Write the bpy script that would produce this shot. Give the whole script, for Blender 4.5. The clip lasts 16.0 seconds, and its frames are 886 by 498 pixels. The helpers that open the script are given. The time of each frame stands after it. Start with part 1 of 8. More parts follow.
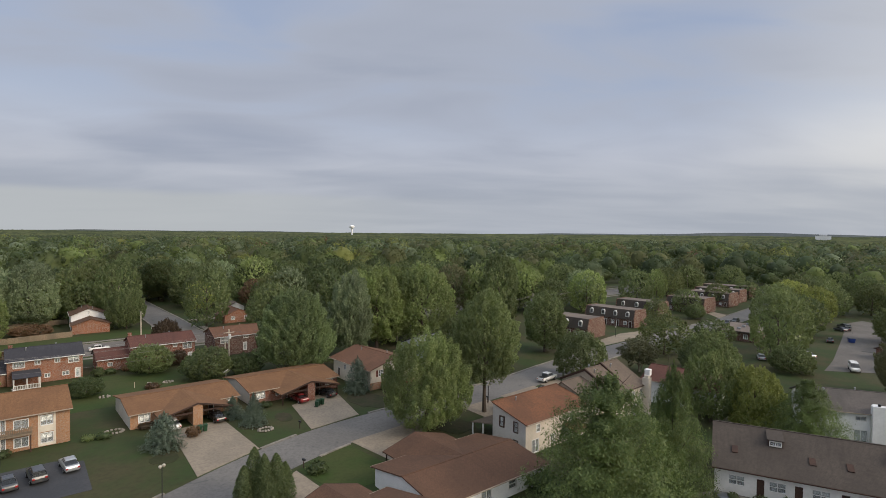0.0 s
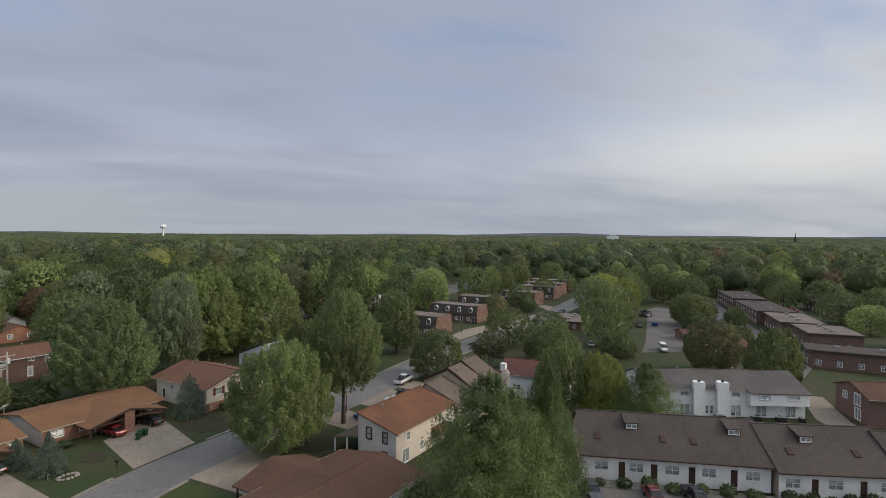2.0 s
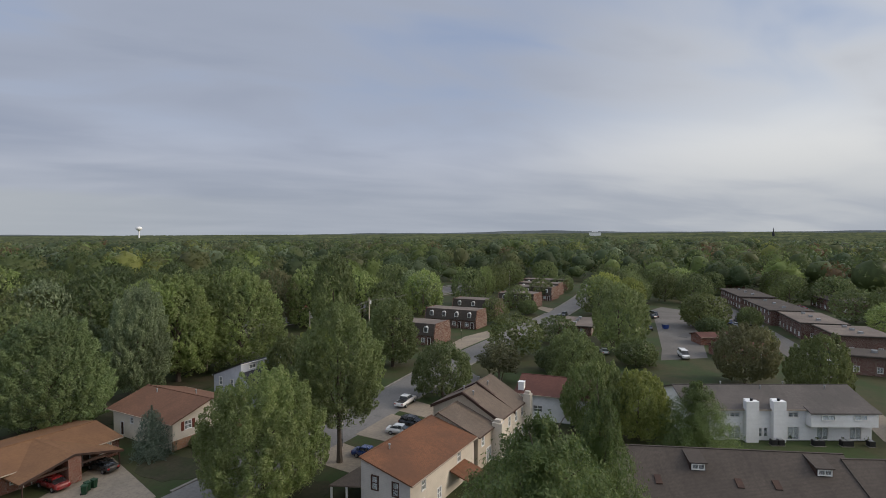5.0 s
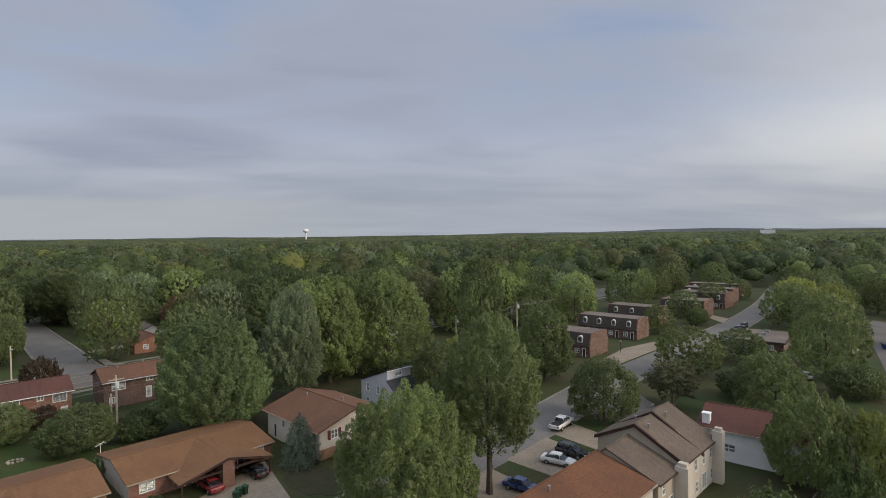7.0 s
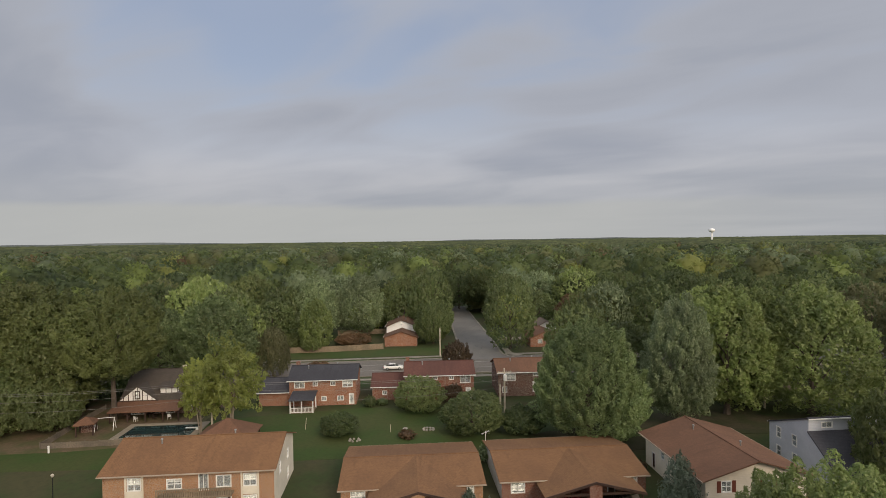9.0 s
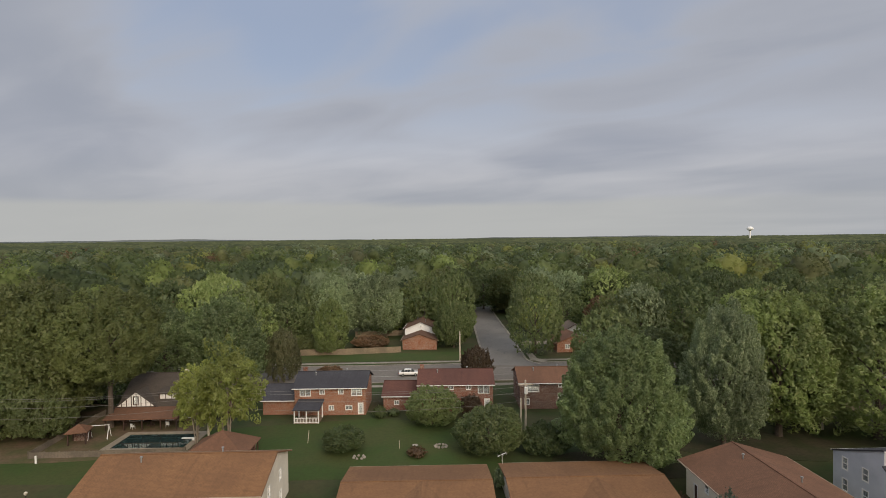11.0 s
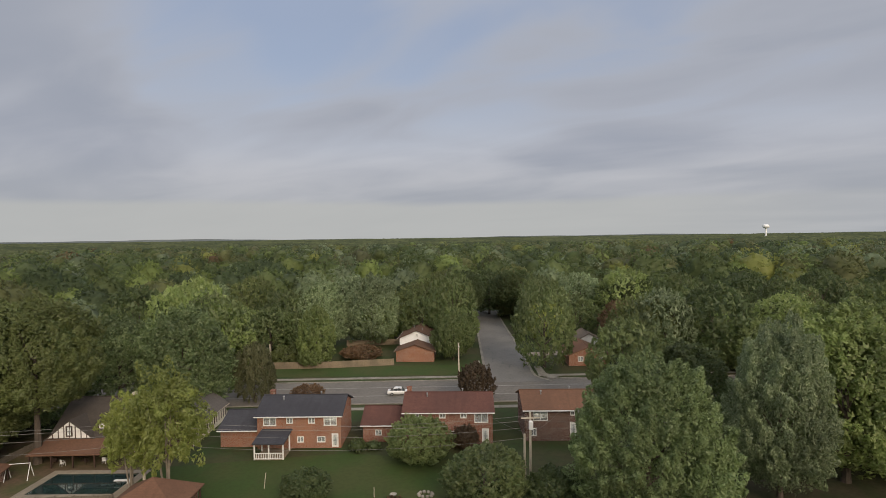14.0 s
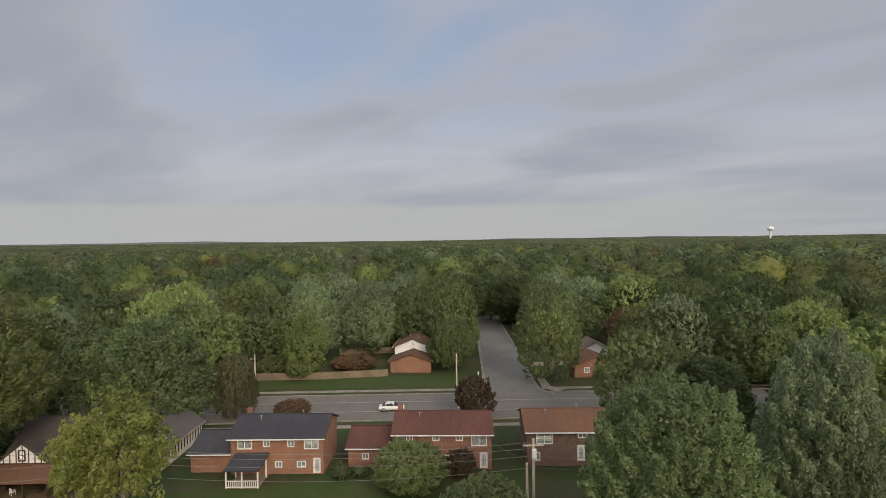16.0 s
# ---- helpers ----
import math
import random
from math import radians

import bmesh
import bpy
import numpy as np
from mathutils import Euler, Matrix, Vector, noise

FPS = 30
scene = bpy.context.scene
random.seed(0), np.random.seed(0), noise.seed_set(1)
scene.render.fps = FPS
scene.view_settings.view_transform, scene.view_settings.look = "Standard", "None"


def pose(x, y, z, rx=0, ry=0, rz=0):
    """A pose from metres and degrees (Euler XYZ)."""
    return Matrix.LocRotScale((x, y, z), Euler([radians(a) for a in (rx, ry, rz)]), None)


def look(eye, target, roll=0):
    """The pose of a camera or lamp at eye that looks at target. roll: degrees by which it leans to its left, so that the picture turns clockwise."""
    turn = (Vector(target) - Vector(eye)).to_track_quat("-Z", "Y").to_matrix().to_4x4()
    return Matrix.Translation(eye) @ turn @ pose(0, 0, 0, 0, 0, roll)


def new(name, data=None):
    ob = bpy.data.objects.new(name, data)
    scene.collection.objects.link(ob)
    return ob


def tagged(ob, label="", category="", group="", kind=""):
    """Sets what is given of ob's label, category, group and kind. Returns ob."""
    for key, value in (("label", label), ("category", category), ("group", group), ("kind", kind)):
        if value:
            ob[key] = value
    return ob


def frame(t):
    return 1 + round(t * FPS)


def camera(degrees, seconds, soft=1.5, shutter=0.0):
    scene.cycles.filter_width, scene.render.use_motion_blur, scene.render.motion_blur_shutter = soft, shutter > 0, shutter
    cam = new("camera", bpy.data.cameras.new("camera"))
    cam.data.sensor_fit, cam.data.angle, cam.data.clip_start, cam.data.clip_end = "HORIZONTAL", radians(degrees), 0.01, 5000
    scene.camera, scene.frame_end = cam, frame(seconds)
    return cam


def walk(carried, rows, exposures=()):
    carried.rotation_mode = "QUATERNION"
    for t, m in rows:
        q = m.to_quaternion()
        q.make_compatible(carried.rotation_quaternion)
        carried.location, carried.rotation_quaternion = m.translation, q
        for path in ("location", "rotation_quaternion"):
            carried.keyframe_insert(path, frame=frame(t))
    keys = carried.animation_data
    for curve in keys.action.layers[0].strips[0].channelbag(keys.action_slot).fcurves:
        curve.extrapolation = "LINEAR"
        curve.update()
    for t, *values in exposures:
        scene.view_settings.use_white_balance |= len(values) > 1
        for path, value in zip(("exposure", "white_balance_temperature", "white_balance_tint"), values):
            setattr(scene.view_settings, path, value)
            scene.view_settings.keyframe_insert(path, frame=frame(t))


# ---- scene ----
cam = camera(78.9, 16.0, 0.85)
PATH = [
    (0, (-20.174, -45.593, 31.458), (-19.023, -43.958, 31.402), 0.5),
    (0.5, (-20.882, -43.402, 31.283), (-19.469, -41.988, 31.229), 0.7),
    (1, (-20.938, -41.514, 31.084), (-19.427, -40.204, 31.032), 0.6),
    (1.5, (-20.438, -39.555, 30.897), (-18.871, -38.313, 30.846), 0.5),
    (2, (-19.348, -37.433, 30.597), (-17.75, -36.231, 30.548), 0.4),
    (2.5, (-18.013, -35.261, 30.64), (-16.407, -34.071, 30.589), 0.3),
    (3, (-16.563, -33.062, 30.603), (-14.946, -31.885, 30.552), 0.2),
    (3.5, (-14.909, -30.955, 30.642), (-13.284, -29.789, 30.591), 0.1),
    (6, (-7.181, -21.583, 30.824), (-5.542, -20.439, 30.769), -0.4),
    (6.5, (-5.536, -19.744, 30.826), (-4.004, -18.458, 30.774), -0.5),
    (7, (-3.992, -17.812, 30.996), (-2.714, -16.274, 30.946), -0.8),
    (7.5, (-2.157, -15.918, 31.176), (-1.281, -14.12, 31.13), -1.0),
    (8, (-0.793, -14.161, 31.241), (-0.471, -12.187, 31.208), -0.9),
    (8.5, (0.798, -12.379, 31.236), (0.815, -10.379, 31.209), -0.9),
    (9, (1.842, -10.504, 31.316), (1.803, -8.505, 31.287), -0.8),
    (9.5, (2.634, -8.576, 31.308), (2.555, -6.578, 31.277), -0.8),
    (12, (4.55, 2.773, 31.459), (4.392, 4.766, 31.419), -0.6),
    (12.5, (5.018, 5.428, 31.465), (4.854, 7.421, 31.424), -0.7),
    (13, (5.318, 8.162, 31.471), (5.145, 10.154, 31.43), -0.7),
    (13.5, (5.697, 10.82, 31.454), (5.516, 12.812, 31.413), -0.8),
    (14, (5.976, 13.522, 31.507), (5.788, 15.513, 31.467), -0.8),
    (14.5, (6.106, 16.45, 31.55), (5.912, 18.44, 31.511), -0.9),
    (15, (6.166, 19.062, 31.584), (5.966, 21.052, 31.55), -0.8),
    (15.5, (6.368, 20.708, 31.538), (6.164, 22.697, 31.509), -0.8),
    (16, (6.489, 21.453, 31.614), (6.291, 23.443, 31.583), -0.8),
]
walk(cam, [(t, look(eye, target, roll)) for t, eye, target, roll in PATH], [(0, 0.04, 6450, 10), (1.5, -0.06, 6260, 10), (6.5, -0.12, 6240, 10), (7.5, -0.05, 6500, 10), (9, -0.03, 6900, 10), (16, -0.02, 6820, 10)])


def gz(x, y):
    """Height of the ground: a gentle even rise to the north, level further out, low hills far away."""
    r = math.hypot(x, y)
    far = min(max((r - 1500) / 3000, 0.0), 1.0)
    return -1.0 + 0.0135 * min(max(y, -80), 260) + 17 * far * far * (3 - 2 * far)


# ---- world, sun ----
SUN_AZ, SUN_EL = 150.0, 28.0  # degrees east of north, and above the horizon
world = bpy.data.worlds.new("overcast_sky")
world.use_nodes = True
scene.world = world


class Graph:
    """Short hand for wiring nodes."""

    def __init__(self, tree):
        self.tree = tree

    def node(self, kind, **values):
        n = self.tree.nodes.new(kind)
        for key, value in values.items():
            if key in ("inputs",):
                for name, v in value.items():
                    self.put(n.inputs[name], v)
            elif key == "operation":
                n.operation = value
            elif key == "data_type":
                n.data_type = value
            elif key == "blend_type":
                n.blend_type = value
        return n

    def put(self, socket, v):
        if isinstance(v, bpy.types.NodeSocket):
            self.tree.links.new(v, socket)
        else:
            socket.default_value = v

    def math(self, op, a, b=0.0, c=0.0):
        n = self.tree.nodes.new("ShaderNodeMath")
        n.operation = op
        self.put(n.inputs[0], a)
        self.put(n.inputs[1], b)
        self.put(n.inputs[2], c)
        return n.outputs[0]

    def mix(self, f, a, b, blend="MIX"):
        n = self.tree.nodes.new("ShaderNodeMix")
        n.data_type, n.blend_type = "RGBA", blend
        self.put(n.inputs[0], f)
        self.put(n.inputs[6], a)
        self.put(n.inputs[7], b)
        return n.outputs[2]

    def noise(self, vector, scale, detail=3.0, rough=0.5, distortion=0.0):
        n = self.tree.nodes.new("ShaderNodeTexNoise")
        n.inputs["Scale"].default_value = scale
        n.inputs["Detail"].default_value = detail
        n.inputs["Roughness"].default_value = rough
        n.inputs["Distortion"].default_value = distortion
        self.put(n.inputs["Vector"], vector)
        return n.outputs["Fac"]

    def ramp(self, value, lo, hi, a=0.0, b=1.0):
        n = self.tree.nodes.new("ShaderNodeMapRange")
        n.interpolation_type = "SMOOTHSTEP"
        for k, v in enumerate((value, lo, hi, a, b)):
            self.put(n.inputs[k], v)
        return n.outputs[0]

    def xyz(self, vector):
        n = self.tree.nodes.new("ShaderNodeSeparateXYZ")
        self.put(n.inputs[0], vector)
        return n.outputs

    def vec(self, x, y, z):
        n = self.tree.nodes.new("ShaderNodeCombineXYZ")
        for k, v in enumerate((x, y, z)):
            self.put(n.inputs[k], v)
        return n.outputs[0]


def rgb(r, g, b):
    return (r, g, b, 1.0)


def build_sky():
    tree = world.node_tree
    tree.nodes.clear()
    g = Graph(tree)
    out = tree.nodes.new("ShaderNodeOutputWorld")
    back = tree.nodes.new("ShaderNodeBackground")
    sky = tree.nodes.new("ShaderNodeTexSky")
    sky.sky_type, sky.sun_disc = "NISHITA", False
    sky.sun_elevation, sky.sun_rotation = radians(SUN_EL), radians(SUN_AZ)
    sky.air_density, sky.dust_density = 1.0, 1.5
    coord = tree.nodes.new("ShaderNodeTexCoord").outputs["Generated"]
    x, y, z = g.xyz(coord)
    up = g.math("ADD", g.math("MAXIMUM", z, 0.0), 0.14)
    px, py = g.math("DIVIDE", x, up), g.math("DIVIDE", y, up)
    # the cloud sheet lies level overhead, drawn out along one wind direction
    turn = radians(30)
    along = g.math("ADD", g.math("MULTIPLY", px, math.cos(turn)), g.math("MULTIPLY", py, -math.sin(turn)))
    across = g.math("ADD", g.math("MULTIPLY", px, math.sin(turn)), g.math("MULTIPLY", py, math.cos(turn)))
    sheet = g.vec(g.math("MULTIPLY", along, 0.55), across, 0.0)
    big = g.noise(sheet, 0.62, 3.0, 0.5, 0.5)
    fine = g.noise(sheet, 1.7, 4.0, 0.5, 0.6)
    mass = g.math("ADD", g.math("MULTIPLY", big, 0.70), g.math("MULTIPLY", fine, 0.30))
    gap = g.math("MULTIPLY", g.ramp(mass, 0.56, 0.42), g.ramp(z, 0.10, 0.32))
    thick = g.ramp(mass, 0.34, 0.66)
    blue = g.mix(1.0, sky.outputs["Color"], rgb(0.085, 0.085, 0.085), "MULTIPLY")
    blue = g.mix(0.5, blue, rgb(0.40, 0.50, 0.74))
    cloud = g.mix(thick, rgb(0.515, 0.540, 0.610), rgb(0.330, 0.368, 0.455))
    # thin cloud low in the east lets more light through
    to_sun = (math.sin(radians(102)), math.cos(radians(102)))
    side = g.math("ADD", g.math("MULTIPLY", x, to_sun[0]), g.math("MULTIPLY", y, to_sun[1]))
    glow = g.math("MULTIPLY", g.ramp(side, 0.70, 1.0), g.ramp(thick, 1.0, 0.0, 0.4, 1.0))
    cloud = g.mix(g.math("MULTIPLY", glow, 0.92), cloud, rgb(0.86, 0.84, 0.79))
    whole = g.mix(g.math("MULTIPLY", gap, 0.8), cloud, blue)
    # a clear pale strip under the edge of the cloud sheet in the north-west
    edge = g.math("ADD", z, g.math("MULTIPLY", g.math("SUBTRACT", big, 0.5), 0.03))
    north = g.math("ADD", g.math("MULTIPLY", y, 0.94), g.math("MULTIPLY", x, -0.34))
    strip_f = g.math("MULTIPLY", g.ramp(edge, 0.058, 0.074, 1.0, 0.0), g.ramp(north, 0.45, 0.92))
    low = g.ramp(z, 0.03, 0.17, 1.0, 0.0)
    whole = g.mix(g.math("MULTIPLY", low, 0.6), whole, rgb(0.385, 0.412, 0.450))
    whole = g.mix(g.math("MULTIPLY", strip_f, 0.75), whole, rgb(0.475, 0.495, 0.50))
    # an even cloud sheet is brighter overhead than near the horizon
    lift = g.ramp(z, 0.36, 0.9, 0.0, 1.0)
    whole = g.mix(1.0, whole, g.mix(lift, rgb(1, 1, 1), rgb(2.6, 2.42, 2.1)), "MULTIPLY")
    # the whole southern half is brighter, round the sun behind the cloud
    south = g.math("ADD", g.math("MULTIPLY", x, math.sin(radians(168))), g.math("MULTIPLY", y, math.cos(radians(168))))
    whole = g.mix(1.0, whole, g.mix(g.ramp(south, 0.25, 0.95), rgb(1, 1, 1), rgb(2.35, 2.12, 1.72)), "MULTIPLY")
    g.put(back.inputs["Color"], whole)
    back.inputs["Strength"].default_value = 1.0
    tree.links.new(back.outputs[0], out.inputs[0])


build_sky()
sun = new("sun", bpy.data.lights.new("sun", "SUN"))
sun.data.energy, sun.data.angle, sun.data.color = 2.0, radians(24), (1.0, 0.85, 0.68)
ex, ey = math.sin(radians(SUN_AZ)) * math.cos(radians(SUN_EL)), math.cos(radians(SUN_AZ)) * math.cos(radians(SUN_EL))
sun.matrix_world = look((ex * 100, ey * 100, math.sin(radians(SUN_EL)) * 100), (0, 0, 0))

# ---- materials ----
MATS = {}


def material(name, base, alt=None, big=0.15, small=4.0, rough=0.8, bump=0.15, metal=0.0, pattern="", spec=0.3, wear=None):
    """A surface: two colours mixed by broad and fine noise, with a fine relief. pattern: brick, shingle, lap, batten, joint."""
    if name in MATS:
        return MATS[name]
    m = bpy.data.materials.new(name)
    m.use_nodes = True
    tree = m.node_tree
    g = Graph(tree)
    bsdf = tree.nodes["Principled BSDF"]
    alt = alt or tuple(c * 0.72 for c in base)
    coord = tree.nodes.new("ShaderNodeTexCoord").outputs["Object"]
    geo = tree.nodes.new("ShaderNodeNewGeometry")
    place = geo.outputs["Position"]
    broad = g.ramp(g.noise(place, big, 4.0, 0.55), 0.36, 0.64)
    fine = g.noise(coord, small, 4.0, 0.65)
    colour = g.mix(broad, rgb(*base), rgb(*alt))
    grain = 0.14 if any(word in name for word in ("white", "siding", "paint", "stucco", "blind", "panel")) else 0.5
    colour = g.mix(g.ramp(fine, 0.35, 0.75, 0.0, grain), colour, rgb(*(c * 0.55 for c in alt)))
    height = fine
    x, y, z = g.xyz(coord)
    if pattern == "brick":
        t = tree.nodes.new("ShaderNodeTexBrick")
        g.put(t.inputs["Vector"], g.vec(g.math("ADD", x, y), z, 0.0))
        t.inputs["Scale"].default_value = 1.0
        t.inputs["Brick Width"].default_value, t.inputs["Row Height"].default_value = 0.22, 0.075
        t.inputs["Mortar Size"].default_value = 0.006
        g.put(t.inputs["Color1"], colour)
        g.put(t.inputs["Color2"], g.mix(0.55, colour, rgb(*(c * 0.5 for c in base))))
        t.inputs["Mortar"].default_value = rgb(0.36, 0.32, 0.28)
        colour = t.outputs["Color"]
    if pattern == "shingle":
        t = tree.nodes.new("ShaderNodeTexBrick")
        g.put(t.inputs["Vector"], g.vec(x, y, 0.0))
        t.inputs["Scale"].default_value = 1.0
        t.inputs["Brick Width"].default_value, t.inputs["Row Height"].default_value = 0.32, 0.16
        t.inputs["Mortar Size"].default_value = 0.012
        g.put(t.inputs["Color1"], colour)
        g.put(t.inputs["Color2"], g.mix(0.22, colour, rgb(*(c * 0.6 for c in base))))
        g.put(t.inputs["Mortar"], rgb(*(c * 0.75 for c in alt)))
        colour = t.outputs["Color"]
        streak = g.noise(g.vec(g.math("MULTIPLY", x, 1.0), g.math("MULTIPLY", y, 0.12), 0.0), 1.3, 3.0)
        colour = g.mix(g.ramp(streak, 0.5, 0.75, 0.0, 0.25), colour, rgb(*(c * 0.5 for c in alt)))
    if pattern == "lap":
        row = g.math("FRACT", g.math("MULTIPLY", z, 5.0))
        height = g.math("ADD", row, g.math("MULTIPLY", fine, 0.2))
        # dark line in each lap's recess: the board's shadow put into the colour
        colour = g.mix(g.ramp(row, 0.0, 0.16, 0.35, 0.0), colour, rgb(*(c * 0.45 for c in base)))
    if pattern == "batten":
        row = g.math("FRACT", g.math("MULTIPLY", g.math("ADD", x, y), 2.5))
        height = g.math("ADD", row, g.math("MULTIPLY", fine, 0.2))
        # likewise a shadow line painted along the recess of every upright board
        colour = g.mix(g.ramp(row, 0.0, 0.2, 0.3, 0.0), colour, rgb(*(c * 0.45 for c in base)))
    if pattern == "joint":
        jx = g.math("FRACT", g.math("MULTIPLY", x, 0.28))
        jy = g.math("FRACT", g.math("MULTIPLY", y, 0.28))
        line = g.math("MAXIMUM", g.ramp(jx, 0.0, 0.02, 1.0, 0.0), g.ramp(jy, 0.0, 0.02, 1.0, 0.0))
        colour = g.mix(g.math("MULTIPLY", line, 0.14), colour, rgb(*(c * 0.4 for c in base)))
    if wear:
        v = tree.nodes.new("ShaderNodeTexVoronoi")
        v.feature = "DISTANCE_TO_EDGE"
        v.inputs["Scale"].default_value = 0.16
        g.put(v.inputs["Vector"], place)
        crack = g.ramp(v.outputs["Distance"], 0.0, 0.022, 1.0, 0.0)
        patch = g.ramp(g.noise(place, 0.4, 2.0), 0.55, 0.62)
        colour = g.mix(g.math("MULTIPLY", crack, g.math("MULTIPLY", patch, 0.8)), colour, rgb(*wear))
    g.put(bsdf.inputs["Base Color"], colour)
    bsdf.inputs["Roughness"].default_value, bsdf.inputs["Metallic"].default_value = rough, metal
    bsdf.inputs["Specular IOR Level"].default_value = spec
    if bump:
        b = tree.nodes.new("ShaderNodeBump")
        b.inputs["Strength"].default_value, b.inputs["Distance"].default_value = bump, 0.03
        g.put(b.inputs["Height"], height)
        tree.links.new(b.outputs[0], bsdf.inputs["Normal"])
    MATS[name] = m
    return m


def foliage(name, a, b, c, rough=0.48, leaf=1.0, spec=0.5):
    """Leaves: hue varies from leaf to leaf, from tree to tree and over broad patches; light shines partly through."""
    m = bpy.data.materials.new(name)
    m.use_nodes = True
    tree = m.node_tree
    g = Graph(tree)
    bsdf, out = tree.nodes["Principled BSDF"], tree.nodes["Material Output"]
    geo = tree.nodes.new("ShaderNodeNewGeometry")
    info = tree.nodes.new("ShaderNodeObjectInfo")
    patch = g.ramp(g.noise(geo.outputs["Position"], 0.09, 3.0), 0.35, 0.65)
    spray = g.ramp(g.noise(geo.outputs["Position"], 0.7, 2.0), 0.3, 0.7)
    colour = g.mix(g.math("MULTIPLY", patch, 0.6), rgb(*a), rgb(*b))
    colour = g.mix(g.math("MULTIPLY", g.math("POWER", geo.outputs["Random Per Island"], 2.0), leaf), colour, rgb(*c))
    colour = g.mix(g.math("MULTIPLY", spray, 0.3), colour, rgb(*(v * 0.55 for v in a)))
    colour = g.mix(g.math("MULTIPLY", info.outputs["Random"], 0.45), colour, rgb(*b))
    shade = g.math("MULTIPLY", g.ramp(g.noise(geo.outputs["Position"], 0.075, 2.0), 0.32, 0.68, 0.74, 1.24), g.math("ADD", g.math("MULTIPLY", info.outputs["Random"], 0.35), 0.82))
    colour = g.mix(1.0, colour, g.vec(shade, shade, shade), "MULTIPLY")
    g.put(bsdf.inputs["Base Color"], colour)
    bsdf.inputs["Roughness"].default_value = rough
    bsdf.inputs["Specular IOR Level"].default_value = spec
    thin = tree.nodes.new("ShaderNodeBsdfTranslucent")
    g.put(thin.inputs["Color"], colour)
    both = tree.nodes.new("ShaderNodeMixShader")
    both.inputs[0].default_value = 0.52
    tree.links.new(bsdf.outputs[0], both.inputs[1])
    tree.links.new(thin.outputs[0], both.inputs[2])
    tree.links.new(both.outputs[0], out.inputs[0])
    return m


def glass(name, tint):
    m = bpy.data.materials.new(name)
    m.use_nodes = True
    bsdf = m.node_tree.nodes["Principled BSDF"]
    bsdf.inputs["Base Color"].default_value = rgb(*tint)
    bsdf.inputs["Roughness"].default_value = 0.03
    bsdf.inputs["Transmission Weight"].default_value = 0.85
    bsdf.inputs["IOR"].default_value = 1.45
    return m


def paint(name, colour, rough=0.25, metal=0.0, coat=0.5):
    m = bpy.data.materials.new(name)
    m.use_nodes = True
    tree = m.node_tree
    g = Graph(tree)
    bsdf = tree.nodes["Principled BSDF"]
    place = tree.nodes.new("ShaderNodeTexCoord").outputs["Object"]
    dust = g.ramp(g.noise(place, 1.2, 4.0), 0.4, 0.8, 0.0, 0.25)
    g.put(bsdf.inputs["Base Color"], g.mix(dust, rgb(*colour), rgb(0.25, 0.23, 0.2)))
    g.put(bsdf.inputs["Roughness"], g.math("ADD", rough, g.math("MULTIPLY", dust, 0.6)))
    bsdf.inputs["Metallic"].default_value = metal
    bsdf.inputs["Coat Weight"].default_value = coat
    return m


GRASS = material("grass", (0.030, 0.052, 0.012), (0.056, 0.053, 0.022), big=0.10, small=1.3, rough=0.9, bump=0.5)
LAWN = material("mown_lawn", (0.034, 0.062, 0.011), (0.050, 0.062, 0.016), big=0.12, small=1.8, rough=0.9, bump=0.4)
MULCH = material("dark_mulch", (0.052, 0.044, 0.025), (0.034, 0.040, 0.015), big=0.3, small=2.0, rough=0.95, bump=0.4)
LITTER = material("dry_yard_soil", (0.13, 0.085, 0.055), (0.075, 0.075, 0.030), big=0.2, small=1.5, rough=0.95, bump=0.4)
ROAD = material("worn_concrete_road", (0.180, 0.170, 0.158), (0.145, 0.138, 0.130), big=0.1, small=2.5, rough=0.85, bump=0.1, wear=(0.09, 0.09, 0.09))
MAINROAD = material("grey_main_road", (0.175, 0.158, 0.140), (0.138, 0.125, 0.112), big=0.05, small=2.0, rough=0.85, bump=0.1, wear=(0.08, 0.08, 0.08))
ASPHALT = material("dark_asphalt", (0.045, 0.048, 0.055), (0.065, 0.066, 0.07), big=0.12, small=3.0, rough=0.85, bump=0.15)
OLDLOT = material("faded_asphalt", (0.125, 0.115, 0.105), (0.16, 0.148, 0.135), big=0.1, small=2.0, rough=0.9, bump=0.15, wear=(0.05, 0.05, 0.05))
DRIVE = material("tan_concrete", (0.288, 0.240, 0.183), (0.240, 0.202, 0.157), big=0.2, small=2.2, rough=0.85, bump=0.1, pattern="joint")
KERB = material("kerb_concrete", (0.275, 0.25, 0.215), (0.19, 0.175, 0.15), big=0.5, small=3.0, rough=0.85)
LINE = material("worn_line_paint", (0.36, 0.35, 0.32), (0.24, 0.23, 0.21), big=0.5, small=6.0, rough=0.7)
BRICK_TAN = material("orange_tan_brick", (0.43, 0.225, 0.115), (0.31, 0.155, 0.080), big=0.3, small=5.0, pattern="brick", rough=0.9)
BRICK_RED = material("red_brick", (0.275, 0.104, 0.064), (0.205, 0.080, 0.052), big=0.3, small=5.0, pattern="brick", rough=0.9)
BRICK_ORANGE = material("orange_red_brick", (0.350, 0.140, 0.074), (0.255, 0.100, 0.058), big=0.25, small=5.0, pattern="brick", rough=0.9)
BRICK_BROWN = material("brown_brick", (0.165, 0.078, 0.060), (0.125, 0.062, 0.050), big=0.25, small=5.0, pattern="brick", rough=0.9)
BRICK_DARK = material("dark_brown_brick", (0.155, 0.072, 0.052), (0.11, 0.055, 0.042), big=0.25, small=5.0, pattern="brick", rough=0.9)
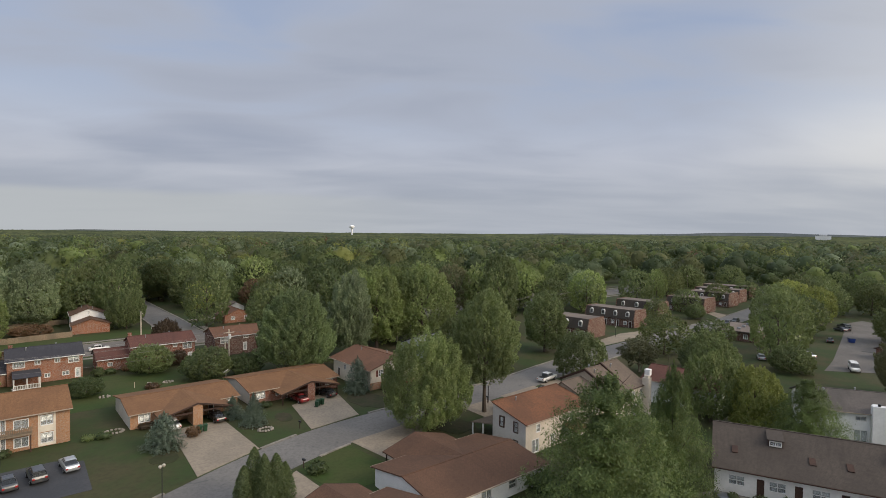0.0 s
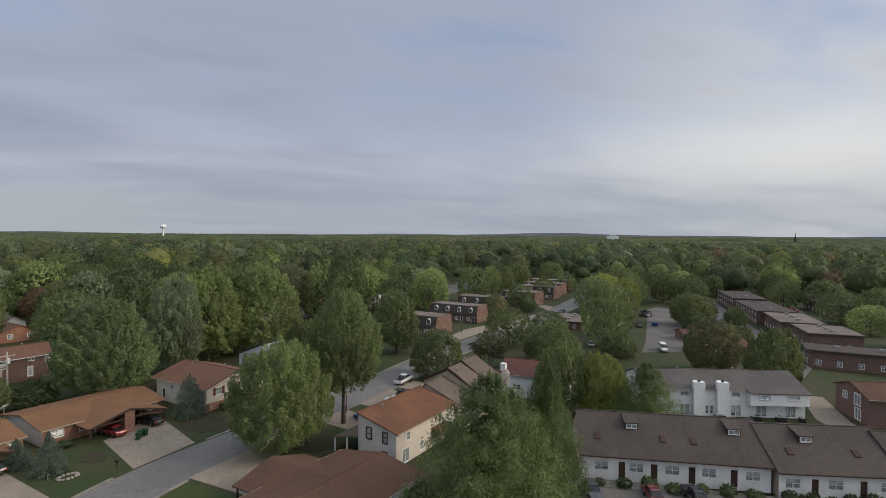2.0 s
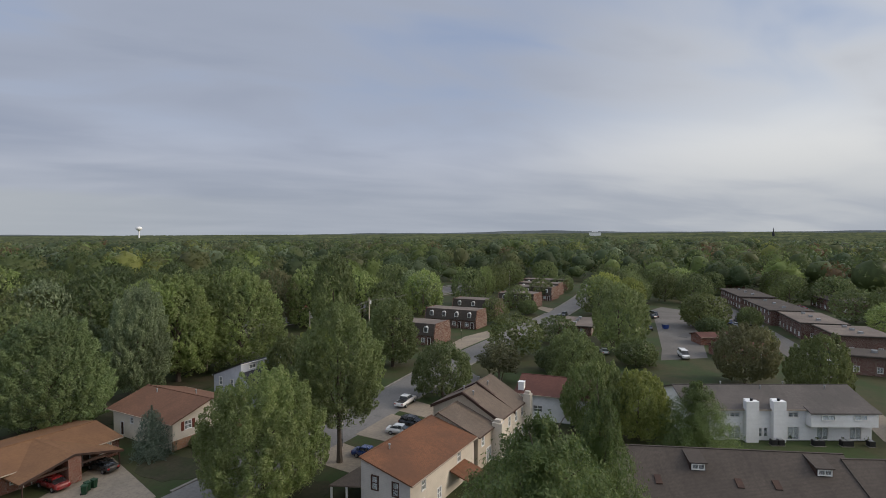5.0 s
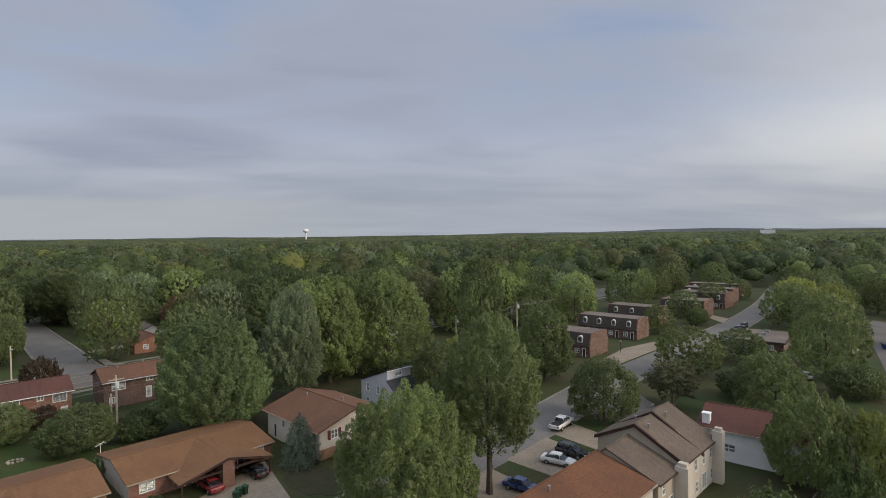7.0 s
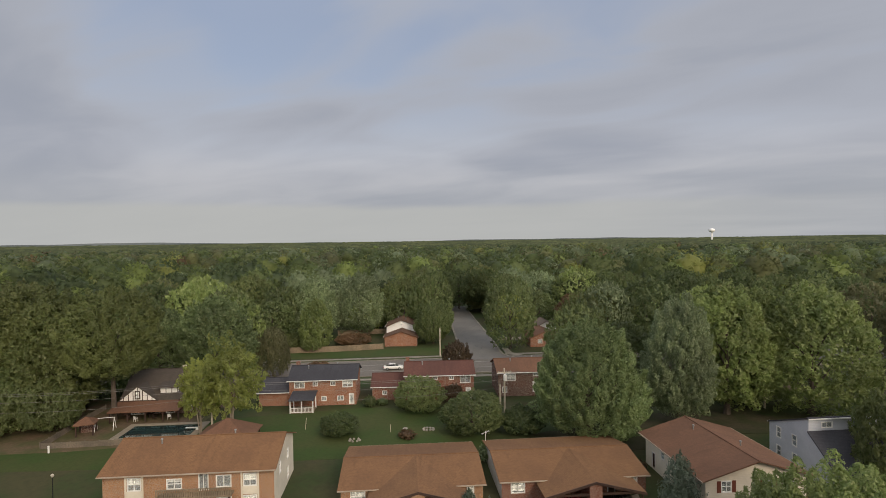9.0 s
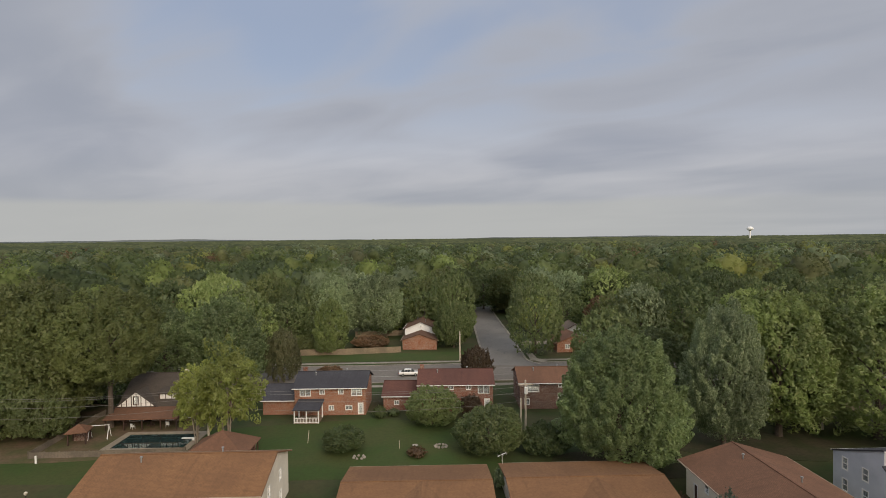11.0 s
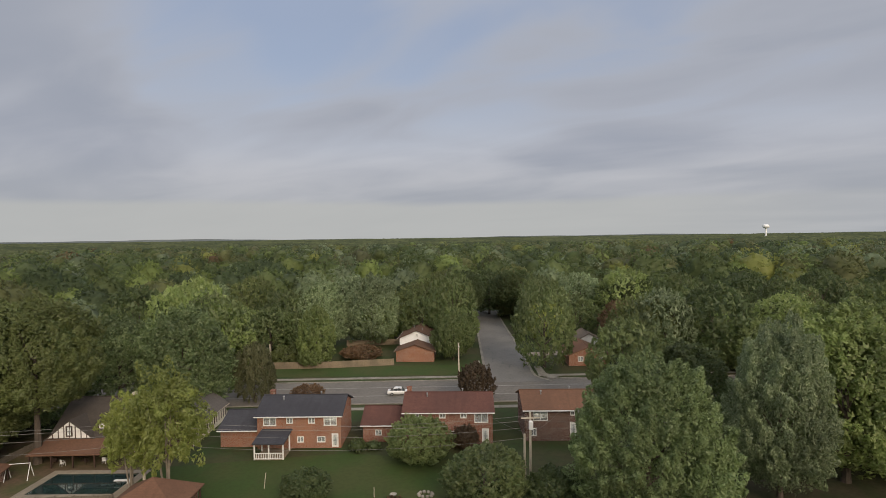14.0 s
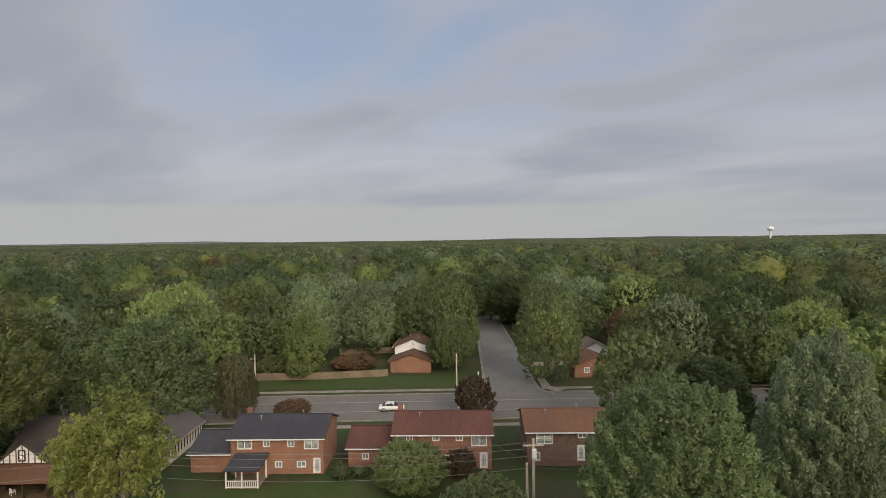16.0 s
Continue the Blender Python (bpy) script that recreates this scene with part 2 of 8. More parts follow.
BRICK_END = material("dull_orange_brick", (0.170, 0.080, 0.055), (0.130, 0.062, 0.045), big=0.25, small=5.0, pattern="brick", rough=0.9)
ROOF_ORANGE = material("orange_brown_shingles", (0.232, 0.122, 0.060), (0.178, 0.094, 0.050), big=0.16, small=3.0, pattern="shingle", rough=0.95)
ROOF_RUST = material("rust_orange_shingles", (0.205, 0.092, 0.048), (0.140, 0.070, 0.042), big=0.2, small=3.0, pattern="shingle", rough=0.95)
ROOF_BROWN = material("brown_shingles", (0.140, 0.076, 0.048), (0.105, 0.060, 0.040), big=0.18, small=3.0, pattern="shingle", rough=0.95)
ROOF_DARK = material("dark_brown_shingles", (0.094, 0.078, 0.066), (0.073, 0.061, 0.053), big=0.15, small=3.0, pattern="shingle", rough=0.95)
ROOF_GREY = material("weathered_grey_shingles", (0.135, 0.118, 0.108), (0.10, 0.09, 0.083), big=0.15, small=3.0, pattern="shingle", rough=0.95)
ROOF_TAUPE = material("taupe_shingles", (0.175, 0.135, 0.105), (0.135, 0.106, 0.084), big=0.2, small=3.0, pattern="shingle", rough=0.95)
ROOF_SLATE = material("charcoal_blue_shingles", (0.062, 0.062, 0.072), (0.048, 0.048, 0.057), big=0.2, small=3.0, pattern="shingle", rough=0.95)
ROOF_MAROON = material("maroon_shingles", (0.140, 0.062, 0.048), (0.105, 0.050, 0.041), big=0.2, small=3.0, pattern="shingle", rough=0.95)
MEMBRANE = material("pale_gravel_roof", (0.20, 0.165, 0.138), (0.145, 0.12, 0.105), big=0.12, small=2.0, rough=0.95)
WHITE = material("white_paint", (0.78, 0.77, 0.75), (0.68, 0.67, 0.65), big=0.5, small=3.0, rough=0.6, bump=0.05)
SIDE_WHITE = material("white_lap_siding", (0.82, 0.82, 0.82), (0.75, 0.75, 0.75), big=0.3, small=2.0, rough=0.6, pattern="lap", bump=0.1)
SIDE_BLUE = material("pale_blue_grey_siding", (0.50, 0.52, 0.58), (0.43, 0.45, 0.51), big=0.3, small=2.0, rough=0.6, pattern="lap", bump=0.1)
SIDE_GREY = material("light_grey_siding", (0.50, 0.48, 0.45), (0.42, 0.40, 0.38), big=0.3, small=2.0, rough=0.7, pattern="lap", bump=0.1)
SIDE_CREAM = material("cream_siding", (0.66, 0.59, 0.50), (0.58, 0.52, 0.44), big=0.3, small=2.0, rough=0.7, pattern="lap", bump=0.1)
SIDE_TAN = material("tan_board_siding", (0.49, 0.425, 0.34), (0.43, 0.365, 0.295), big=0.3, small=2.0, rough=0.7, pattern="batten", bump=0.1)
STUCCO = material("off_white_stucco", (0.70, 0.64, 0.54), (0.60, 0.55, 0.46), big=0.3, small=3.0, rough=0.85)
TIMBER = material("dark_brown_timber", (0.075, 0.042, 0.030), (0.05, 0.03, 0.024), big=0.4, small=4.0, rough=0.75)
WOOD = material("weathered_fence_wood", (0.28, 0.215, 0.15), (0.20, 0.16, 0.115), big=0.4, small=4.0, rough=0.9, pattern="batten")
POLEWOOD = material("grey_pole_wood", (0.60, 0.53, 0.43), (0.48, 0.42, 0.34), big=0.5, small=5.0, rough=0.9)
PALEBARK = material("pale_bark", (0.34, 0.29, 0.23), (0.25, 0.21, 0.17), big=0.6, small=4.0, rough=0.95, bump=0.4)
BARK = material("bark", (0.12, 0.095, 0.075), (0.085, 0.068, 0.055), big=0.6, small=4.0, rough=0.95, bump=0.5)
METAL = material("dull_galvanised_metal", (0.42, 0.43, 0.44), (0.34, 0.35, 0.36), big=0.5, small=4.0, rough=0.45, metal=0.6)
BLACK = material("black_enamel", (0.02, 0.02, 0.022), (0.03, 0.03, 0.03), rough=0.4, bump=0.0)
GUTTER = material("tan_gutter_paint", (0.40, 0.33, 0.26), (0.33, 0.27, 0.21), big=0.4, small=4.0, rough=0.6, bump=0.05)
OLDWOOD = material("silvered_old_fence_wood", (0.20, 0.165, 0.13), (0.14, 0.118, 0.095), big=0.4, small=4.0, rough=0.9, pattern="batten")
RUBBER = material("tyre_rubber", (0.02, 0.02, 0.02), (0.03, 0.03, 0.03), rough=0.9, bump=0.1)
STONE = material("pale_garden_stone", (0.33, 0.30, 0.26), (0.24, 0.22, 0.19), big=1.0, small=5.0, rough=0.9)
SHUTTER = material("red_brown_shutter_paint", (0.20, 0.055, 0.035), (0.15, 0.045, 0.03), rough=0.6, bump=0.05)
BLIND = material("off_white_blind_fabric", (0.62, 0.60, 0.56), (0.52, 0.50, 0.47), rough=0.9, bump=0.05)
ROOM = material("dim_room_wall", (0.12, 0.105, 0.09), (0.09, 0.08, 0.07), rough=0.95, bump=0.0)
BIN_GREEN = material("dark_green_plastic", (0.018, 0.075, 0.035), (0.02, 0.06, 0.03), rough=0.5, bump=0.0)
BIN_BLUE = material("blue_steel_paint", (0.03, 0.06, 0.22), (0.03, 0.05, 0.17), rough=0.5, bump=0.0)
FARWHITE = material("far_white_panel", (0.85, 0.85, 0.85), (0.8, 0.8, 0.8), rough=0.6, bump=0.0)
LAMPGLASS = material("milky_lamp_glass", (0.52, 0.48, 0.40), (0.46, 0.42, 0.36), rough=0.3, bump=0.0)
GLASS = glass("window_glass", (0.85, 0.9, 0.92))
CARGLASS = glass("tinted_car_glass", (0.12, 0.13, 0.14))
WATER = glass("pool_water", (0.12, 0.22, 0.22))
POOLLINER = material("dark_teal_pool_liner", (0.02, 0.055, 0.055), (0.015, 0.04, 0.042), rough=0.5, bump=0.0)

LEAF = {
    "mid": foliage("green_leaves", (0.136, 0.191, 0.068), (0.165, 0.201, 0.073), (0.267, 0.301, 0.134)),
    "bright": foliage("bright_green_leaves", (0.206, 0.287, 0.086), (0.244, 0.301, 0.096), (0.418, 0.461, 0.204)),
    "olive": foliage("olive_leaves", (0.132, 0.175, 0.057), (0.157, 0.179, 0.063), (0.238, 0.259, 0.105)),
    "silver": foliage("grey_green_leaves", (0.204, 0.270, 0.133), (0.238, 0.300, 0.150), (0.520, 0.585, 0.356)),
    "sage": foliage("sage_green_leaves", (0.148, 0.214, 0.080), (0.175, 0.233, 0.090), (0.370, 0.439, 0.224)),
    "dark": foliage("dark_green_leaves", (0.088, 0.132, 0.050), (0.107, 0.141, 0.055), (0.174, 0.203, 0.081)),
    "yellow": foliage("yellowing_leaves", (0.256, 0.315, 0.080), (0.294, 0.322, 0.080), (0.459, 0.492, 0.157)),
    "russet": foliage("russet_leaves", (0.190, 0.125, 0.068), (0.215, 0.125, 0.066), (0.290, 0.185, 0.100)),
    "plum": foliage("dull_plum_leaves", (0.086, 0.061, 0.038), (0.098, 0.065, 0.039), (0.141, 0.102, 0.060)),
    "pine": foliage("pine_needles", (0.104, 0.161, 0.049), (0.126, 0.176, 0.052), (0.218, 0.266, 0.083)),
    "blue": foliage("blue_green_needles", (0.112, 0.159, 0.110), (0.131, 0.176, 0.127), (0.262, 0.312, 0.237)),
    "willow": foliage("grey_olive_leaves", (0.130, 0.140, 0.066), (0.150, 0.146, 0.068), (0.214, 0.209, 0.109)),
}
# far crowns: a leaf there stands for a whole spray, so the leaves differ less; haze is put into their greyer colours
HAZED_LEAF = {
    "mid": foliage("hazed_green_leaves", (0.118, 0.166, 0.064), (0.143, 0.176, 0.068), (0.203, 0.237, 0.105), leaf=0.8, spec=0.2),
    "bright": foliage("hazed_bright_green_leaves", (0.180, 0.247, 0.077), (0.208, 0.255, 0.084), (0.284, 0.333, 0.122), leaf=0.8, spec=0.2),
    "olive": foliage("hazed_olive_leaves", (0.141, 0.165, 0.069), (0.159, 0.168, 0.072), (0.219, 0.232, 0.106), leaf=0.8, spec=0.2),
    "silver": foliage("hazed_grey_green_leaves", (0.164, 0.212, 0.113), (0.188, 0.231, 0.128), (0.317, 0.368, 0.229), leaf=0.8, spec=0.2),
    "dark": foliage("hazed_dark_green_leaves", (0.077, 0.114, 0.053), (0.091, 0.121, 0.058), (0.133, 0.165, 0.084), leaf=0.8, spec=0.2),
    "yellow": foliage("hazed_yellowing_leaves", (0.191, 0.224, 0.067), (0.219, 0.231, 0.069), (0.290, 0.303, 0.106), leaf=0.8, spec=0.2),
    "russet": foliage("hazed_russet_leaves", (0.147, 0.108, 0.058), (0.164, 0.106, 0.055), (0.203, 0.142, 0.074), leaf=0.8, spec=0.2),
    "willow": foliage("hazed_grey_olive_leaves", (0.137, 0.150, 0.077), (0.153, 0.160, 0.086), (0.214, 0.213, 0.111), leaf=0.8, spec=0.2),
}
# distance haze is put into this greyed green of the far canopy
HAZED_TOPS = material("far_tree_tops", (0.120, 0.132, 0.066), (0.062, 0.076, 0.046), big=0.004, small=0.02, rough=0.95, bump=0.0, spec=0.0)
# the hills' blue-grey is haze laid into the base colour
HAZED_HILLS = material("far_wooded_hills", (0.135, 0.150, 0.150), (0.110, 0.125, 0.130), big=0.002, small=0.01, rough=1.0, bump=0.0, spec=0.0)


# ---- building blocks ----
def mesh_of(name, bm, mat):
    me = bpy.data.meshes.new(name)
    bm.normal_update()
    bm.to_mesh(me)
    bm.free()
    me.materials.append(mat)
    return me


def part(name, bm, mat, parent, label=""):
    """One mesh object under a thing or a part."""
    ob = new(name, mesh_of(name, bm, mat))
    ob.parent = parent
    if label:
        ob["label"] = label
    return ob


def part_of(name, me, parent, m=None, mat=None, label=""):
    """A part that shares the mesh me, with its own material where given."""
    ob = new(name, me)
    ob.parent = parent
    if m is not None:
        ob.matrix_basis = m
    if mat is not None:
        ob.material_slots[0].link = "OBJECT"
        ob.material_slots[0].material = mat
    if label:
        ob["label"] = label
    return ob


def thing(name, x, y, rz, label, category, group="", z=None, scale=None):
    ob = new(name)
    ob.empty_display_size = 0.5
    m = pose(x, y, gz(x, y) if z is None else z, 0, 0, rz)
    ob.matrix_basis = m @ Matrix.Diagonal((*scale, 1)) if scale else m
    return tagged(ob, label, category, group)


def box(bm, x0, x1, y0, y1, z0, z1, m=None):
    v = [bm.verts.new((x, y, z)) for z in (z0, z1) for x, y in ((x0, y0), (x1, y0), (x1, y1), (x0, y1))]
    if m is not None:
        for a in v:
            a.co = m @ a.co
    for f in ((3, 2, 1, 0), (4, 5, 6, 7), (0, 1, 5, 4), (1, 2, 6, 5), (2, 3, 7, 6), (3, 0, 4, 7)):
        bm.faces.new([v[k] for k in f])


def prism(bm, outline, z0, z1):
    """Upright prism over an outline of (x, y), anticlockwise; z0 and z1 may be functions of (x, y)."""
    low = [bm.verts.new((x, y, z0(x, y) if callable(z0) else z0)) for x, y in outline]
    top = [bm.verts.new((x, y, z1(x, y) if callable(z1) else z1)) for x, y in outline]
    n = len(outline)
    bm.faces.new(top)
    bm.faces.new(low[::-1])
    for k in range(n):
        bm.faces.new((low[k], low[(k + 1) % n], top[(k + 1) % n], top[k]))


def tube(bm, a, b, ra, rb, sides=8, cap=True):
    a, b = Vector(a), Vector(b)
    d = (b - a).normalized()
    u = d.orthogonal().normalized()
    w = d.cross(u)
    ring = []
    for p, r in ((a, ra), (b, rb)):
        ring.append([bm.verts.new(p + (u * math.cos(t) + w * math.sin(t)) * r) for t in (2 * math.pi * k / sides for k in range(sides))])
    for k in range(sides):
        bm.faces.new((ring[0][k], ring[0][(k + 1) % sides], ring[1][(k + 1) % sides], ring[1][k]))
    if cap:
        bm.faces.new(ring[1])
        bm.faces.new(ring[0][::-1])


def lathe(bm, rings, sides=12, centre=(0, 0)):
    """Rings of (radius, z), joined from below to above."""
    made = []
    for r, z in rings:
        made.append([bm.verts.new((centre[0] + r * math.cos(2 * math.pi * k / sides), centre[1] + r * math.sin(2 * math.pi * k / sides), z)) for k in range(sides)])
    for a, b in zip(made, made[1:]):
        for k in range(sides):
            bm.faces.new((a[k], a[(k + 1) % sides], b[(k + 1) % sides], b[k]))
    bm.faces.new(made[0][::-1])
    bm.faces.new(made[-1])


# ---- windows, doors, walls, roofs ----
SHARED = {}


def shared(key, build, mat):
    if key not in SHARED:
        bm = bmesh.new()
        build(bm)
        SHARED[key] = mesh_of(key[0], bm, mat)
    return SHARED[key]


def frame_mesh(w, h, style):
    """The four sides of a window frame as one ring."""
    def build(bm):
        t, o = 0.07, 0.04
        rows = []
        for y in (-0.13, 0.035):
            rows.append([bm.verts.new((x, y, z)) for x, z in ((-w / 2 - o, -o), (w / 2 + o, -o), (w / 2 + o, h + o), (-w / 2 - o, h + o))])
            rows.append([bm.verts.new((x, y, z)) for x, z in ((-w / 2 + t, t), (w / 2 - t, t), (w / 2 - t, h - t), (-w / 2 + t, h - t))])
        for p, q in ((rows[0], rows[1]), (rows[1], rows[3]), (rows[3], rows[2]), (rows[2], rows[0])):
            for k in range(4):
                bm.faces.new((p[k], p[(k + 1) % 4], q[(k + 1) % 4], q[k]))
        bmesh.ops.recalc_face_normals(bm, faces=bm.faces)
    return shared(("window", round(w, 2), round(h, 2)), build, WHITE)


def pane_mesh(w, h):
    return shared(("pane", round(w, 2), round(h, 2)), lambda bm: box(bm, -w / 2 + 0.08, w / 2 - 0.08, -0.085, -0.065, 0.08, h - 0.08), GLASS)


def add_window(parent, m, w, h, style="hung", mat=None, blind=0.0, shutter=False, label=""):
    """m: the middle of the opening's foot on the outer face; x along the wall, y outwards, z up."""
    win = part_of("window", frame_mesh(w, h, style), parent, m, mat, label)
    if style in ("hung", "pair"):
        part_of("sash_bar", shared(("sash_bar", round(w, 2), round(h, 2)), lambda bm: box(bm, -w / 2 + 0.07, w / 2 - 0.07, -0.11, 0.0, h * 0.5 - 0.025, h * 0.5 + 0.025), WHITE), win, None, mat)
    if style in ("slide", "pair", "bay"):
        part_of("mullion", shared(("mullion", round(h, 2)), lambda bm: box(bm, -0.035, 0.035, -0.10, 0.02, 0.07, h - 0.07), WHITE), win, None, mat)
    pane = part_of("pane", pane_mesh(w, h), win)
    pane.visible_shadow = False
    if blind:
        part_of("blind", shared(("blind", round(w, 2), round(h, 2), blind), lambda bm: box(bm, -w / 2 + 0.1, w / 2 - 0.1, -0.125, -0.105, 0.1 + (h - 0.2) * (1 - blind), h - 0.1), BLIND), win)
    if shutter:
        for s in (-1, 1):
            part_of("shutter", shared(("shutter", round(h, 2)), lambda bm: box(bm, -0.24, 0.24, 0.0, 0.05, -0.02, h + 0.02), SHUTTER), win, Matrix.Translation((s * (w / 2 + 0.3), 0.0, 0.0)))
    return win


def add_door(parent, m, w, h, mat, glazed=False):
    def build(bm):
        box(bm, -w / 2 + 0.07, w / 2 - 0.07, -0.12, -0.06, 0.02, h - 0.06)
        for k in range(2):
            for s in (-1, 1):
                box(bm, s * w * 0.2 - w * 0.13, s * w * 0.2 + w * 0.13, -0.06, -0.045, 0.2 + k * h * 0.45, 0.2 + k * h * 0.45 + h * 0.36)
    door = part_of("door", shared(("door", round(w, 2), round(h, 2)), build, TIMBER), parent, m, mat)

    def jamb(bm):
        for s in (-1, 1):
            box(bm, s * (w / 2 - 0.03) - 0.06, s * (w / 2 - 0.03) + 0.06, -0.13, 0.03, 0.0, h)
        box(bm, -w / 2 - 0.03, w / 2 + 0.03, -0.13, 0.03, h, h + 0.1)
    part_of("door_frame", shared(("door_frame", round(w, 2), round(h, 2)), jamb, WHITE), door)
    if glazed:
        part_of("pane", shared(("door_pane", round(w, 2), round(h, 2)), lambda bm: box(bm, -w / 2 + 0.2, w / 2 - 0.2, -0.055, -0.035, h * 0.15, h * 0.9), GLASS), door)
    return door


def panel(bm, m, length, height, holes, thick=0.22):
    """A wall from 0 to length and 0 to height, outer face at y = 0, with rectangular openings (u0, u1, v0, v1) cut through."""
    us = sorted({0.0, length, *(u for h in holes for u in h[:2])})
    vs = sorted({0.0, height, *(v for h in holes for v in h[2:])})

    def quad(*pts):
        bm.faces.new([bm.verts.new(m @ Vector(p)) for p in pts])

    for u0, u1 in zip(us, us[1:]):
        for v0, v1 in zip(vs, vs[1:]):
            cu, cv = (u0 + u1) / 2, (v0 + v1) / 2
            if any(h[0] < cu < h[1] and h[2] < cv < h[3] for h in holes):
                continue
            quad((u0, 0, v0), (u1, 0, v0), (u1, 0, v1), (u0, 0, v1))
            quad((u1, -thick, v0), (u0, -thick, v0), (u0, -thick, v1), (u1, -thick, v1))
    for u0, u1, v0, v1 in [*holes]:
        quad((u0, 0, v0), (u0, -thick, v0), (u1, -thick, v0), (u1, 0, v0))
        quad((u0, 0, v1), (u1, 0, v1), (u1, -thick, v1), (u0, -thick, v1))
        quad((u0, 0, v0), (u0, 0, v1), (u0, -thick, v1), (u0, -thick, v0))
        quad((u1, 0, v0), (u1, -thick, v0), (u1, -thick, v1), (u1, 0, v1))


def slab(bm, a, b, c, d, thick=0.16):
    """A roof plane over four corners, anticlockwise from above, with its thickness downwards."""
    top = [bm.verts.new(p) for p in (a, b, c, d)]
    low = [bm.verts.new((p[0], p[1], p[2] - thick)) for p in (a, b, c, d)]
    bm.faces.new(top)
    bm.faces.new(low[::-1])
    for k in range(4):
        bm.faces.new((low[k], low[(k + 1) % 4], top[(k + 1) % 4], top[k]))


def side_matrix(side, w, d):
    """From a wall's own axes (u to the right as seen from outside, y outwards, z up) to the building's."""
    return {
        "S": Matrix.Translation((-w / 2, -d / 2, 0)) @ Matrix(((1, 0, 0, 0), (0, -1, 0, 0), (0, 0, 1, 0), (0, 0, 0, 1))),
        "N": Matrix.Translation((w / 2, d / 2, 0)) @ Matrix(((-1, 0, 0, 0), (0, 1, 0, 0), (0, 0, 1, 0), (0, 0, 0, 1))),
        "E": Matrix.Translation((w / 2, -d / 2, 0)) @ Matrix(((0, 1, 0, 0), (1, 0, 0, 0), (0, 0, 1, 0), (0, 0, 0, 1))),
        "W": Matrix.Translation((-w / 2, d / 2, 0)) @ Matrix(((0, -1, 0, 0), (-1, 0, 0, 0), (0, 0, 1, 0), (0, 0, 0, 1))),
    }[side]


def upright(side, w, d, u, z):
    """Pose of a window or door: its own x to the right, y outwards, z up, with no mirroring."""
    place = side_matrix(side, w, d) @ Vector((u, 0, z))
    turn = {"S": 180, "N": 0, "E": -90, "W": 90}[side]
    return Matrix.Translation(place) @ pose(0, 0, 0, 0, 0, turn)


